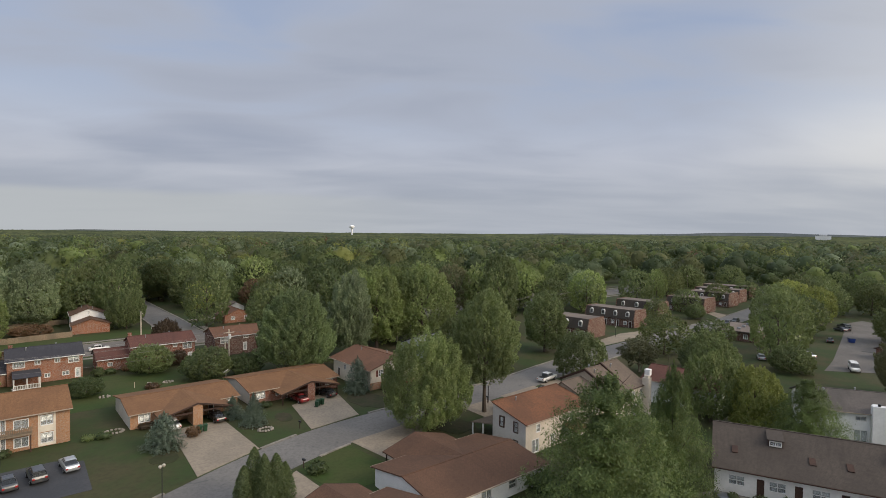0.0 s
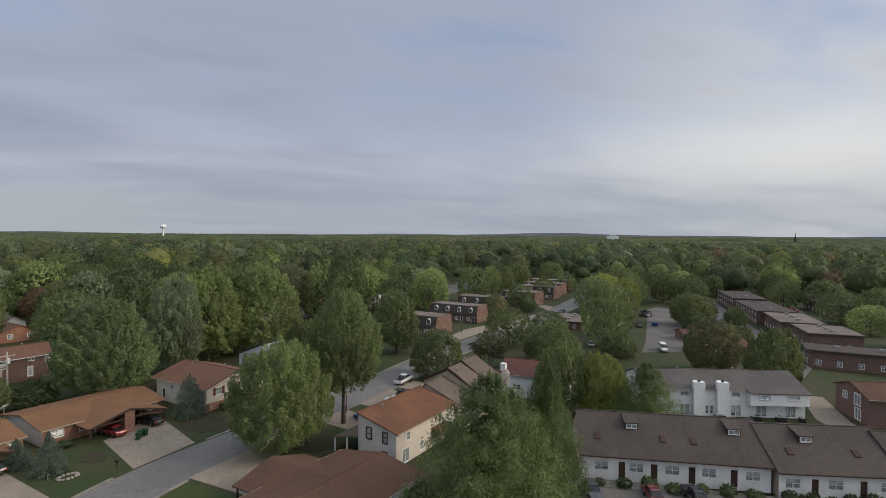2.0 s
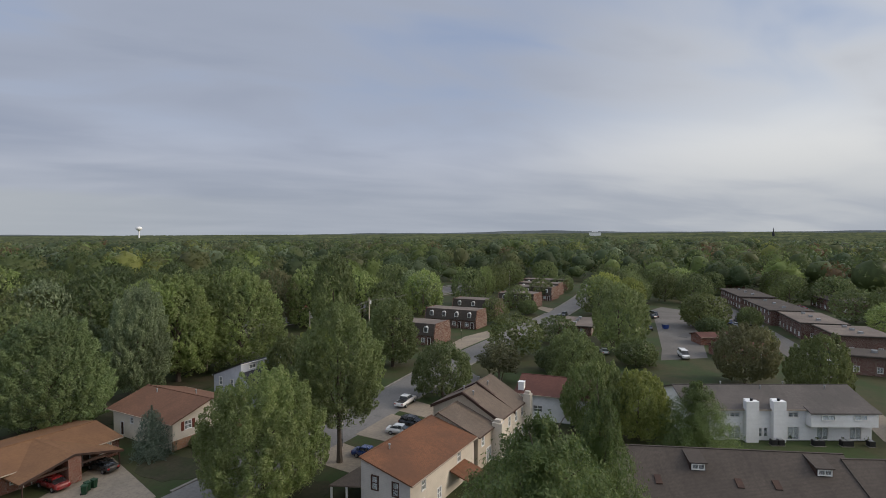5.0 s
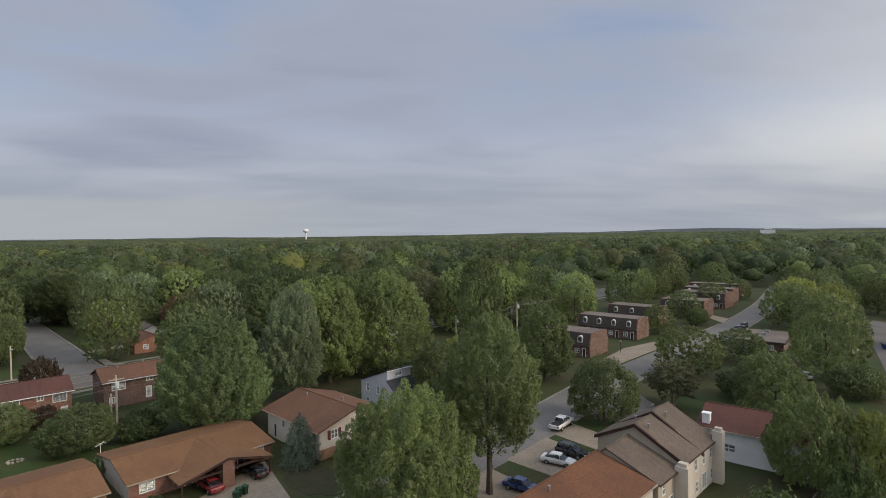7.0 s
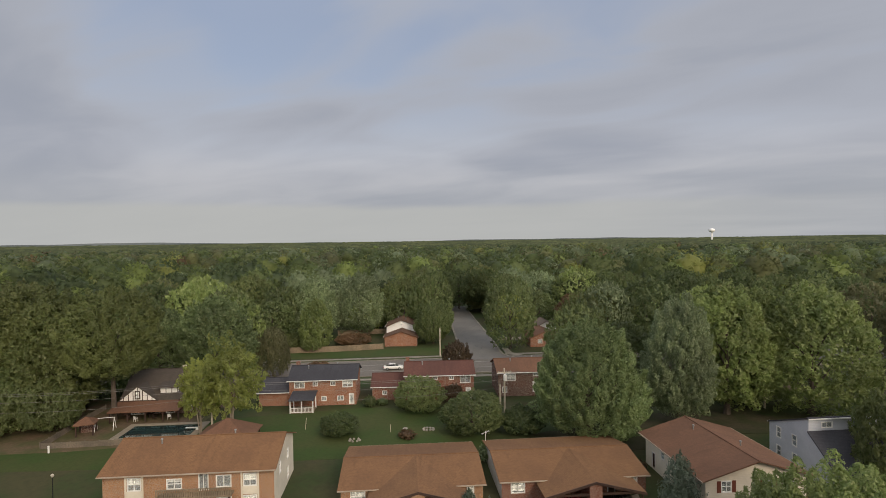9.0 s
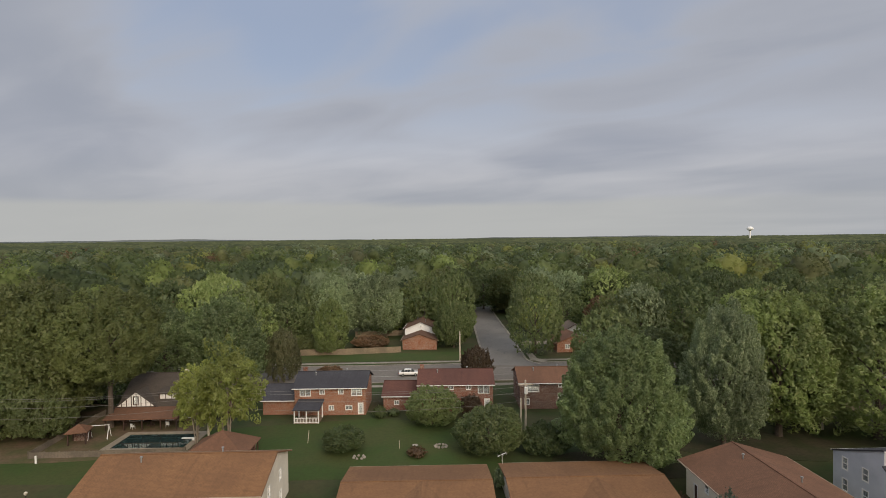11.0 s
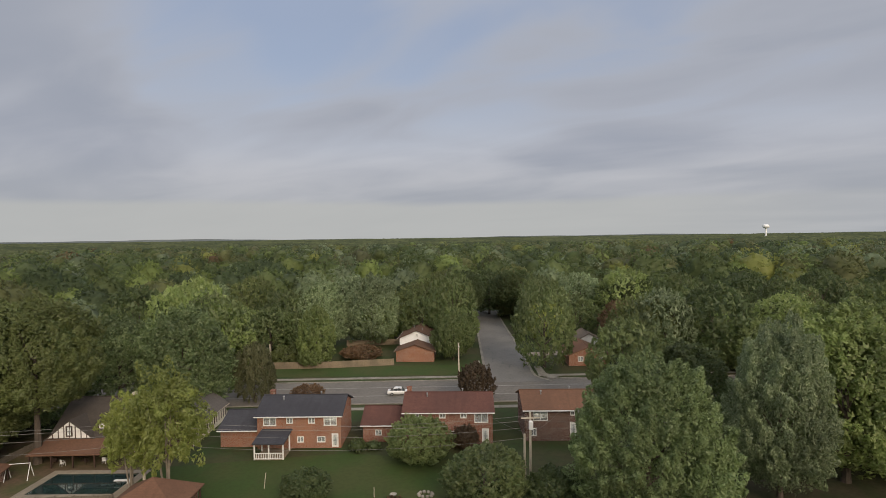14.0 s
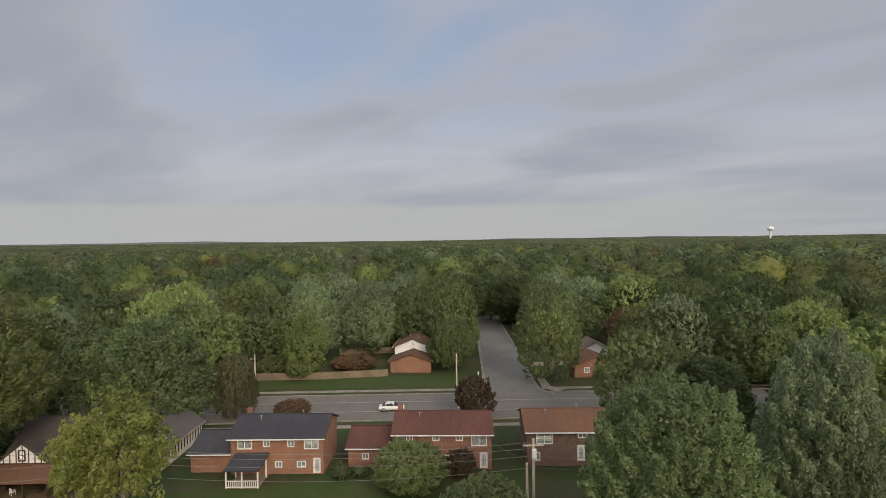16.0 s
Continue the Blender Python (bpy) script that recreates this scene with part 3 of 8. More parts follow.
def house(root, w, d, eave, ridge, mats, roof, over=0.5, gable_over=0.35, mid=0.0, eave_n=None, openings=None, gutter=True, x=0.0, y=0.0, gable_mat=None, chimney=None, vents=0, base=0.0):
    """Walls, roof, windows and doors of one gabled block whose ridge runs along x. mats: wall material, or one for each of S E N W."""
    eave_n = eave if eave_n is None else eave_n
    mats = mats if isinstance(mats, dict) else {s: mats for s in "SENW"}
    openings = openings or {}
    ry = mid
    shift = Matrix.Translation((x, y, base))
    low = min(eave, eave_n)
    for side in "SENW":
        length = w if side in "SN" else d
        height = eave if side == "S" else eave_n if side == "N" else low
        m = shift @ side_matrix(side, w, d)
        items = openings.get(side, ())
        holes = [(length / 2 + it[0] - it[2] / 2, length / 2 + it[0] + it[2] / 2, it[1], it[1] + it[3]) for it in items if it[1] + it[3] < height]
        bm = bmesh.new()
        panel(bm, m, length, height, holes)
        if side in "EW":
            s = 1 if side == "E" else -1
            for dx in (0.0, -0.22):
                pts = [(-d / 2, low), (d / 2, low), (d / 2, eave_n), (ry, ridge), (-d / 2, eave)]
                pts = [p for k, p in enumerate(pts) if p not in pts[:k]]
                vs = [bm.verts.new(shift @ Vector((s * (w / 2 + dx), a, b))) for a, b in pts]
                f = bm.faces.new(vs if s * (1 if dx == 0 else -1) > 0 else vs[::-1])
        part("wall", bm, mats[side], root)
        for it in items:
            u, z, ww, hh, style = it[:5]
            extra = it[5] if len(it) > 5 else {}
            at = shift @ upright(side, w, d, length / 2 + u, z)
            if style.startswith("door"):
                add_door(root, at, ww, hh, extra.get("mat", TIMBER), style == "doorglass")
            else:
                proud = it[1] + it[3] >= height
                add_window(root, at @ pose(0, 0.14 if proud else 0, 0), ww, hh, style, **{k: v for k, v in extra.items() if k != "proud"})
    bm = bmesh.new()
    sl_s, sl_n = (ridge - eave) / max(ry + d / 2, 0.01), (ridge - eave_n) / max(d / 2 - ry, 0.01)
    ex = w / 2 + gable_over
    t = 0.17
    slab(bm, *(shift @ Vector(p) for p in ((-ex, -d / 2 - over, eave - over * sl_s + t), (ex, -d / 2 - over, eave - over * sl_s + t), (ex, ry, ridge + t), (-ex, ry, ridge + t))))
    if d / 2 - ry > 0.05:
        slab(bm, *(shift @ Vector(p) for p in ((-ex, ry, ridge + t), (ex, ry, ridge + t), (ex, d / 2 + over, eave_n - over * sl_n + t), (-ex, d / 2 + over, eave_n - over * sl_n + t))))
    top = part("roof", bm, roof, root)
    bm = bmesh.new()
    box(bm, -ex, ex, ry - 0.12, ry + 0.12, ridge + t - 0.02, ridge + t + 0.05, shift)
    part("ridge_cap", bm, roof, top)
    if gutter:
        for s, e, sl in ((-1, eave, sl_s), (1, eave_n, sl_n)):
            if s > 0 and d / 2 - ry <= 0.05:
                continue
            bm = bmesh.new()
            yy = s * (d / 2 + over)
            box(bm, -ex, ex, min(yy, yy + s * 0.11), max(yy, yy + s * 0.11), e - over * sl + t - 0.16, e - over * sl + t - 0.03, shift)
            part("gutter", bm, gutter if gutter is not True else GUTTER, top)
    for k in range(vents):
        bm = bmesh.new()
        vx, vy = -w / 2 + w * (k + 0.6) / (vents + 0.4), ry + (1.4 if k % 2 else -1.2)
        vz = ridge + t - abs(vy - ry) * (sl_n if vy > ry else sl_s)
        tube(bm, shift @ Vector((vx, vy, vz - 0.1)), shift @ Vector((vx, vy, vz + 0.55)), 0.09, 0.09, 8)
        tube(bm, shift @ Vector((vx, vy, vz + 0.5)), shift @ Vector((vx, vy, vz + 0.62)), 0.17, 0.15, 8)
        part("roof_vent", bm, METAL, top)
    if chimney:
        cx, cy, cw, ch, cm = chimney
        bm = bmesh.new()
        box(bm, cx - cw / 2, cx + cw / 2, cy - cw / 2, cy + cw / 2, ridge - 1.5, ridge + ch, shift)
        box(bm, cx - cw / 2 - 0.06, cx + cw / 2 + 0.06, cy - cw / 2 - 0.06, cy + cw / 2 + 0.06, ridge + ch, ridge + ch + 0.12, shift)
        part("chimney", bm, cm, root)
    bm = bmesh.new()
    box(bm, -w / 2 + 0.25, w / 2 - 0.25, -d / 2 + 0.25, d / 2 - 0.25, 0.02, 0.1, shift)
    part("floor_slab", bm, ROOM, root)
    return top


# ---- trees ----
def raw_mesh(name, verts, tris, mat, smooth=None):
    """A mesh from arrays of places and triangles."""
    me = bpy.data.meshes.new(name)
    n, k = len(verts), len(tris)
    me.vertices.add(n)
    me.vertices.foreach_set("co", np.asarray(verts, np.float32).ravel())
    me.loops.add(3 * k)
    me.loops.foreach_set("vertex_index", np.asarray(tris, np.int32).ravel())
    me.polygons.add(k)
    me.polygons.foreach_set("loop_start", np.arange(0, 3 * k, 3, dtype=np.int32))
    me.update(calc_edges=True)
    me.validate()
    me.materials.append(mat)
    return me


def ico():
    bm = bmesh.new()
    bmesh.ops.create_icosphere(bm, subdivisions=1, radius=1.0)
    v = np.array([a.co for a in bm.verts])
    f = np.array([[a.index for a in p.verts] for p in bm.faces])
    bm.free()
    return v, f


ICO_V, ICO_F = ico()


def ico2():
    bm = bmesh.new()
    bmesh.ops.create_icosphere(bm, subdivisions=2, radius=1.0)
    v = np.array([a.co for a in bm.verts])
    f = np.array([[a.index for a in p.verts] for p in bm.faces])
    bm.free()
    return v, f


ICO2_V, ICO2_F = ico2()


def unit(v):
    return v / np.maximum(np.linalg.norm(v, axis=-1, keepdims=True), 1e-9)


def leaves(rng, places, ways, size, long=1.0, tips=None):
    """Small pointed leaf sprays: one triangle at each place, facing roughly along its way, its tip along tips."""
    n = len(places)
    face = unit(unit(ways) + rng.normal(0, 0.5, (n, 3)))
    want = rng.normal(0, 0.55, (n, 3)) + (np.array([0, 0, 0.8]) if tips is None else tips)
    tip = unit(want - face * (want * face).sum(1, keepdims=True))
    side = np.cross(face, tip)
    s = size * rng.uniform(0.55, 1.4, (n, 1))
    a = places + tip * s * long * 1.3 + face * s * 0.2
    c, d = places - tip * s * 0.7 * long + side * s * 0.66, places - tip * s * 0.7 * long - side * s * 0.66
    v = np.stack([a, c, d], 1).reshape(-1, 3)
    return v, np.arange(n)[:, None] * 3 + [0, 1, 2]


def joined(pieces):
    verts, tris, at = [], [], 0
    for v, f in pieces:
        verts.append(v)
        tris.append(f + at)
        at += len(v)
    return np.concatenate(verts), np.concatenate(tris)


def ico3():
    bm = bmesh.new()
    bmesh.ops.create_icosphere(bm, subdivisions=3, radius=1.0)
    v = np.array([a.co for a in bm.verts])
    f = np.array([[a.index for a in p.verts] for p in bm.faces])
    bm.free()
    return v, f


ICO3_V, ICO3_F = ico3()


def crown(seed, r, h, foot, count, size, plumes, core=None, lobes=13, swell=0.20, rise=0.8, reach=0.24, deep=0.08, inner_r=0.70, belly=0.12):
    """A crown of radius r from height foot to h: an uneven egg with rounded lobes, set all over with pointed plumes of leaves.
    rise: how far the plumes point up (below nought they hang); deep: how far into the crown they start."""
    rng = np.random.default_rng(seed)
    half = (h - foot) / 2
    centre = np.array([0, 0, foot + half * 0.95])
    knobs = unit(rng.normal(0, 1, (lobes, 3)) + [0, 0, 0.25])
    sizes = rng.uniform(0.5, 1.1, lobes)

    def outline(d):
        """Place on the egg in the direction d from its middle."""
        lump = 1 - swell + swell * np.max(sizes * np.clip((d @ knobs.T - 0.45) / 0.55, 0, 1) ** 0.6, axis=1)
        low = 1 + belly * np.clip(0.25 - d[:, 2], 0, 0.9)
        return d * np.stack([r * low, r * low, half + 0 * low], 1) * lump[:, None]

    k = np.arange(plumes)
    lift = 1 - 1.84 * (k + 0.5) / plumes
    az = 2.399963 * k + rng.uniform(-0.5, 0.5, plumes)
    ring = np.sqrt(1 - lift**2)
    d = unit(np.stack([np.cos(az) * ring, np.sin(az) * ring, lift], 1) + rng.normal(0, 0.06, (plumes, 3)))
    foot_at = outline(d) * (0.86 - deep * rng.uniform(0, 1, (plumes, 1)))
    axis = unit(d * 0.8 + np.array([0, 0, rise]) + rng.normal(0, 0.22, (plumes, 3)))
    length = reach * (r + half) / 2 * rng.uniform(0.55, 1.35, plumes)
    pick = rng.choice(plumes, count, p=length / length.sum())
    u = rng.uniform(0, 1, (count, 1)) ** 0.85
    rad = unit(np.cross(axis[pick], rng.normal(0, 1, (count, 3))) + d[pick] * 0.45)
    places = foot_at[pick] + (axis[pick] * u + rad * 0.50 * (1.02 - u) ** 0.65 * rng.uniform(0.75, 1.1, (count, 1))) * length[pick][:, None]
    ways = rad + axis[pick] * 0.5 + np.array([0, 0, 0.25])
    # bring the outline to the wanted radius and height
    wide = r / np.percentile(np.hypot(places[:, 0], places[:, 1]), 98)
    top, base = np.percentile(places[:, 2], 99.7), places[:, 2].min()
    fit_to = np.array([wide, wide, (h - foot) / (top - base)])
    places = (places - [0, 0, base]) * fit_to + [0, 0, foot]
    pieces = [leaves(rng, places, ways, size, 1.3, axis[pick])]
    if isinstance(core, int):
        way = unit(rng.normal(0, 1, (core, 3)))
        inside = outline(way) * rng.uniform(0.74, 0.92, (core, 1))
        pieces.append(leaves(rng, (inside - [0, 0, base]) * fit_to + [0, 0, foot], way, size * 1.5))
    elif core is not None:
        inner = outline(core[0]) * inner_r * rng.uniform(0.80, 1.08, (len(core[0]), 1))
        pieces.append(((inner - [0, 0, base]) * fit_to + [0, 0, foot], core[1]))
    v, f = joined(pieces)
    v[:, 2] = np.maximum(v[:, 2], 0.05)
    return v, f


C2, C3 = (ICO2_V, ICO2_F), (ICO3_V, ICO3_F)


def conifer(seed, r, h, tiers, arms, tufts, size, foot=0.0, spread=1.0, layered=0.25, needle=1.25):
    """Whorls of boughs that shorten towards the top, each with tufts of needles along it."""
    rng = np.random.default_rng(seed)
    places, ways = [], []
    for t in range(tiers):
        f = (t + rng.uniform(-0.2, 0.2)) / (tiers - 1)
        f = min(max(f, 0), 1)
        z = foot + (h - foot) * f * 0.97
        reach = r * (1 - f) ** spread * (1.0 if f > 0.12 else 0.8 + f * 1.6) + 0.12 * r * (1 - f)
        for a in range(max(4, int(arms * (1 - 0.6 * f)))):
            az = 2 * math.pi * (a + rng.uniform(-0.35, 0.35)) / max(4, int(arms * (1 - 0.6 * f))) + t * 1.3
            l = reach * rng.uniform(0.72, 1.12)
            for u in np.sqrt(rng.uniform(0.06, 1.0, tufts)):
                wide = layered * l * (1.1 - u) * 0.8
                p = (math.cos(az) * l * u + rng.normal(0, wide), math.sin(az) * l * u + rng.normal(0, wide), z + rng.normal(0, 0.12 + 0.02 * h) - 0.10 * l * u)
                places.append(p)
                ways.append((math.cos(az) * 0.7, math.sin(az) * 0.7, 0.75))
    for k in range(tufts * 2):
        places.append((rng.normal(0, 0.03 * r), rng.normal(0, 0.03 * r), h * rng.uniform(0.93, 1.0)))
        ways.append((0, 0, 1))
    places, ways = np.array(places), np.array(ways)
    pieces = [leaves(rng, places, ways, size, needle)]
    for t in range(5):
        f = t / 5
        rr = r * (1 - f) ** spread * 0.46
        zz = foot + (h - foot) * (f * 0.92 + 0.09)
        pieces.append((np.array([0, 0, zz]) + ICO_V * np.array([rr, rr, (h - foot) * 0.10]) * rng.uniform(0.7, 1.1, (len(ICO_V), 1)), ICO_F))
    v, f = joined(pieces)
    v[:, 2] = np.maximum(v[:, 2], 0.04)
    return v, f


def trunk_mesh(seed, h, rad, top, limbs, reach, split=0.3, bark=None, stems=1):
    """A tapered trunk with limbs that climb outwards into the crown."""
    rng = random.Random(seed)
    bm = bmesh.new()
    steps = 5
    for k in range(1, stems):
        a, foot = 2.1 * k, Vector((math.cos(2.1 * k) * 0.35, math.sin(2.1 * k) * 0.35, -0.3))
        mid = foot + Vector((math.cos(a) * h * 0.05, math.sin(a) * h * 0.05, h * 0.35))
        end = mid + Vector((math.cos(a) * h * 0.09, math.sin(a) * h * 0.09, h * 0.38))
        tube(bm, foot, mid, rad * 0.85, rad * 0.55, 7, False)
        tube(bm, mid, end, rad * 0.55, rad * 0.15, 7, True)
    pts, p = [], Vector((0, 0, -0.3))
    for k in range(steps + 1):
        pts.append((p.copy(), rad * (1.25 if k == 0 else 1 - 0.75 * k / steps)))
        p = p + Vector((rng.uniform(-0.12, 0.12), rng.uniform(-0.12, 0.12), (h * top + 0.3) / steps))
    for (a, ra), (b, rb) in zip(pts, pts[1:]):
        tube(bm, a, b, ra, rb, 8, False)
    for k in range(limbs):
        f = split + (0.95 - split) * k / max(limbs, 1)
        at = Vector((pts[-1][0].x * f, pts[-1][0].y * f, h * top * f))
        az = 2.4 * k + rng.uniform(-0.4, 0.4)
        out = reach * rng.uniform(0.45, 0.75) * (1.15 - 0.5 * f)
        bend = at + Vector((math.cos(az) * out * 0.5, math.sin(az) * out * 0.5, h * 0.10))
        end = at + Vector((math.cos(az) * out, math.sin(az) * out, h * rng.uniform(0.18, 0.28)))
        tube(bm, at, bend, rad * 0.42 * (1.1 - 0.5 * f), rad * 0.28 * (1.1 - 0.5 * f), 6, False)
        tube(bm, bend, end, rad * 0.28 * (1.1 - 0.5 * f), rad * 0.06, 6, True)
    return mesh_of("trunk", bm, bark or BARK)


# kind: (reference radius, reference height, variants of (crown mesh, trunk mesh))
KINDS = {}


def tree_kind(name, r, h, makers):
    KINDS[name] = (r, h, [(raw_mesh("crown", *cr, LEAF["mid"]), tr) for cr, tr in makers])


tree_kind("grand", 8.0, 18.0, [(crown(11, 8.0, 18.0, 0.9, 62000, 0.120, 400, 9000, lobes=16, swell=0.30, reach=0.22, belly=0.30), trunk_mesh(0, 18, 0.42, 0.62, 7, 6.5)), (crown(22, 7.0, 19.0, 1.2, 62000, 0.120, 380, 9000, lobes=18, swell=0.36, reach=0.22, rise=0.6, belly=0.22), trunk_mesh(11, 18, 0.42, 0.66, 7, 5.5, 0.38))])
tree_kind("broad", 8.0, 18.0, [(crown(11 + k, 8.0, 18.0, 0.9, 25000, 0.175, 400, 4200, lobes=16, swell=0.30, reach=0.22, belly=0.30), trunk_mesh(k, 18, 0.42, 0.62, 7, 6.5)) for k in range(3)])
tree_kind("maple", 7.6, 16.0, [(crown(15, 7.6, 16.0, 0.6, 62000, 0.112, 270, 9000, lobes=18, swell=0.38, rise=1.0, reach=0.31, belly=0.34), trunk_mesh(5, 16, 0.36, 0.62, 8, 6.0))])
tree_kind("tall", 7.0, 21.0, [(crown(21 + k, 7.0, 21.0, 1.6, 26000, 0.175, 380, 4200, lobes=18, swell=0.36, reach=0.21, belly=0.20), trunk_mesh(10 + k, 21, 0.42, 0.66, 7, 5.5, 0.38)) for k in range(3)])
tree_kind("shade", 7.0, 21.0, [(crown(26 + k, 7.0, 21.0, 5.5 + 2.0 * k, 40000, 0.135, 330, 5000, lobes=17, swell=0.36, reach=0.22, belly=0.10), trunk_mesh(16 + k, 21, 0.42, 0.7, 8, 5.0, 0.4)) for k in range(2)])
tree_kind("low", 7.0, 11.5, [(crown(31 + k, 7.0, 11.5, 0.5, 14000, 0.180, 280, 2600, lobes=15, swell=0.34, reach=0.22, belly=0.25), trunk_mesh(20 + k, 11.5, 0.3, 0.6, 6, 5.5, 0.25)) for k in range(2)])
tree_kind("thin", 5.5, 14.0, [(crown(41 + k, 5.5, 14.0, 2.6, 14000, 0.155, 210, swell=0.40, rise=-0.2, reach=0.34, deep=0.5), trunk_mesh(30 + k, 14, 0.20, 0.75, 9, 5.0, 0.22, PALEBARK, 3)) for k in range(2)])
tree_kind("weeping", 6.2, 10.5, [(crown(51, 6.2, 10.5, 0.1, 14000, 0.16, 260, 1200, lobes=15, swell=0.34, rise=-1.0, reach=0.3), trunk_mesh(40, 10.5, 0.32, 0.6, 6, 5))])
tree_kind("oval", 4.6, 13.5, [(crown(61, 4.6, 13.5, 0.8, 10000, 0.18, 300, 1000, swell=0.28, reach=0.18), trunk_mesh(50, 13.5, 0.24, 0.6, 5, 3))])
tree_kind("bush", 4.6, 7.0, [(crown(71 + k, 4.6, 7.0, 0.05, 6500, 0.165, 200, 1500, lobes=15, swell=0.40, reach=0.27, belly=0.25), trunk_mesh(60 + k, 7, 0.14, 0.6, 6, 3.5, 0.12)) for k in range(2)])
tree_kind("shrub", 1.0, 1.0, [(crown(81 + k, 1.0, 1.0, 0.02, 900, 0.075, 70, C2, rise=0.2, inner_r=0.8), trunk_mesh(70 + k, 1.0, 0.04, 0.6, 4, 0.7, 0.1)) for k in range(3)])
tree_kind("spruce", 3.1, 6.4, [(conifer(91 + k, 3.1, 6.4, 18, 16, 34, 0.095, 0.1, 0.46 + 0.3 * k, needle=1.5), trunk_mesh(80 + k, 6.4, 0.13, 0.92, 0, 1)) for k in range(2)])
tree_kind("pine", 9.0, 17.0, [(conifer(95 + k, 9.0, 17.0, 17, 14, 330, 0.105, 0.3, 0.40 + 0.25 * k, 0.42, needle=1.35), trunk_mesh(84 + k, 17, 0.34, 0.95, 8, 6)) for k in range(2)])


def cedar(seed):
    rng = np.random.default_rng(seed)
    pieces = []
    for x, y, hh, rr in ((-1.3, 0.2, 6.0, 1.7), (1.1, 0.0, 7.0, 1.8), (0.0, 1.0, 6.4, 1.6), (2.2, 0.8, 5.2, 1.5), (-2.3, -0.4, 4.6, 1.4)):
        n = 4200
        f = rng.uniform(0, 1, n) ** 0.8
        az = rng.uniform(0, 2 * math.pi, n)
        rad = rr * (1 - f) ** 0.6 * np.minimum(1, 0.7 + 1.5 * f) * rng.uniform(0.75, 1.12, n)
        p = np.stack([x + np.cos(az) * rad, y + np.sin(az) * rad, f * hh], 1)
        way = np.stack([np.cos(az), np.sin(az), 0.5 + 0 * az], 1)
        pieces.append(leaves(rng, p, way, 0.075, 2.0))
        pieces.append((np.array([x, y, hh * 0.36]) + ICO2_V * np.array([rr * 0.5, rr * 0.5, hh * 0.34]), ICO2_F))
    v, f = joined(pieces)
    v[:, 2] = np.maximum(v[:, 2], 0.03)
    return v, f


tree_kind("medium", 8.0, 15.0, [(crown(121 + k, 8.0, 15.0, 0.8, 3600, 0.29, 300, 900, lobes=12, swell=0.24, rise=0.55, reach=0.15, deep=0.03, belly=0.12), trunk_mesh(95 + k, 15, 0.36, 0.62, 6, 6)) for k in range(3)])
tree_kind("cedar", 3.6, 7.0, [(cedar(7), trunk_mesh(90, 7, 0.12, 0.7, 4, 2, 0.1))])
GROVE = [crown(101 + k, 7.2, 16.5 + 0.3 * k, 0.8, 1400, 0.40, 190, C3, lobes=11, swell=0.24, rise=0.45, reach=0.13, deep=0.0, inner_r=0.84, belly=0.1) for k in range(5)]
KINDS["grove"] = (7.0, 17.0, [(raw_mesh("crown", *f, LEAF["mid"]), trunk_mesh(110 + k, 17, 0.35, 0.5, 4, 5)) for k, f in enumerate(GROVE)])

TREE_RNG = random.Random(5)
WORDS = {"mid": "green", "bright": "bright green", "olive": "olive green", "silver": "grey-green", "sage": "sage green", "dark": "dark green", "yellow": "yellowing", "russet": "russet brown", "plum": "dull plum", "pine": "soft green", "blue": "blue-green", "willow": "grey-olive"}
FORMS = {
    "broad": ("tree", "broad %s tree, full round crown,"), "grand": ("tree", "large full-crowned %s tree"), "maple": ("tree", "full-grown %s maple"), "tall": ("tree", "tall upright %s tree"), "shade": ("tree", "tall %s shade tree on a bare trunk"), "low": ("tree", "low spreading %s tree"),
    "thin": ("tree", "thin airy %s tree"), "weeping": ("tree", "drooping %s willow-like tree"), "oval": ("tree", "%s tree with a neat oval crown"),
    "bush": ("tree", "small bushy %s tree"), "shrub": ("shrub", "rounded clipped %s shrub"), "spruce": ("conifer", "young dense %s spruce"),
    "pine": ("conifer", "large spreading %s pine"), "cedar": ("conifer", "clump of pointed %s cedars"), "medium": ("tree", "full-grown %s tree with a round crown"), "grove": ("tree", "full-grown %s tree among other trees"),
}


def tree(kind, x, y, h, r, leaf="mid", where="", variant=None, group=""):
    ref_r, ref_h, variants = KINDS[kind]
    cr, tr = variants[TREE_RNG.randrange(len(variants)) if variant is None else variant % len(variants)]
    category, words = FORMS[kind]
    label = " ".join((words % WORDS[leaf] + (" " + where if where else "")).split()[:12])
    name = {"tree": "tree", "shrub": "shrub", "conifer": "conifer"}[category]
    root = thing(name, x, y, TREE_RNG.uniform(0, 360), label, category, group, scale=(r / ref_r, r / ref_r, h / ref_h))
    part_of("trunk", tr, root)
    part_of("crown", cr, root, None, (HAZED_LEAF if kind == "grove" else LEAF)[leaf])
    return root


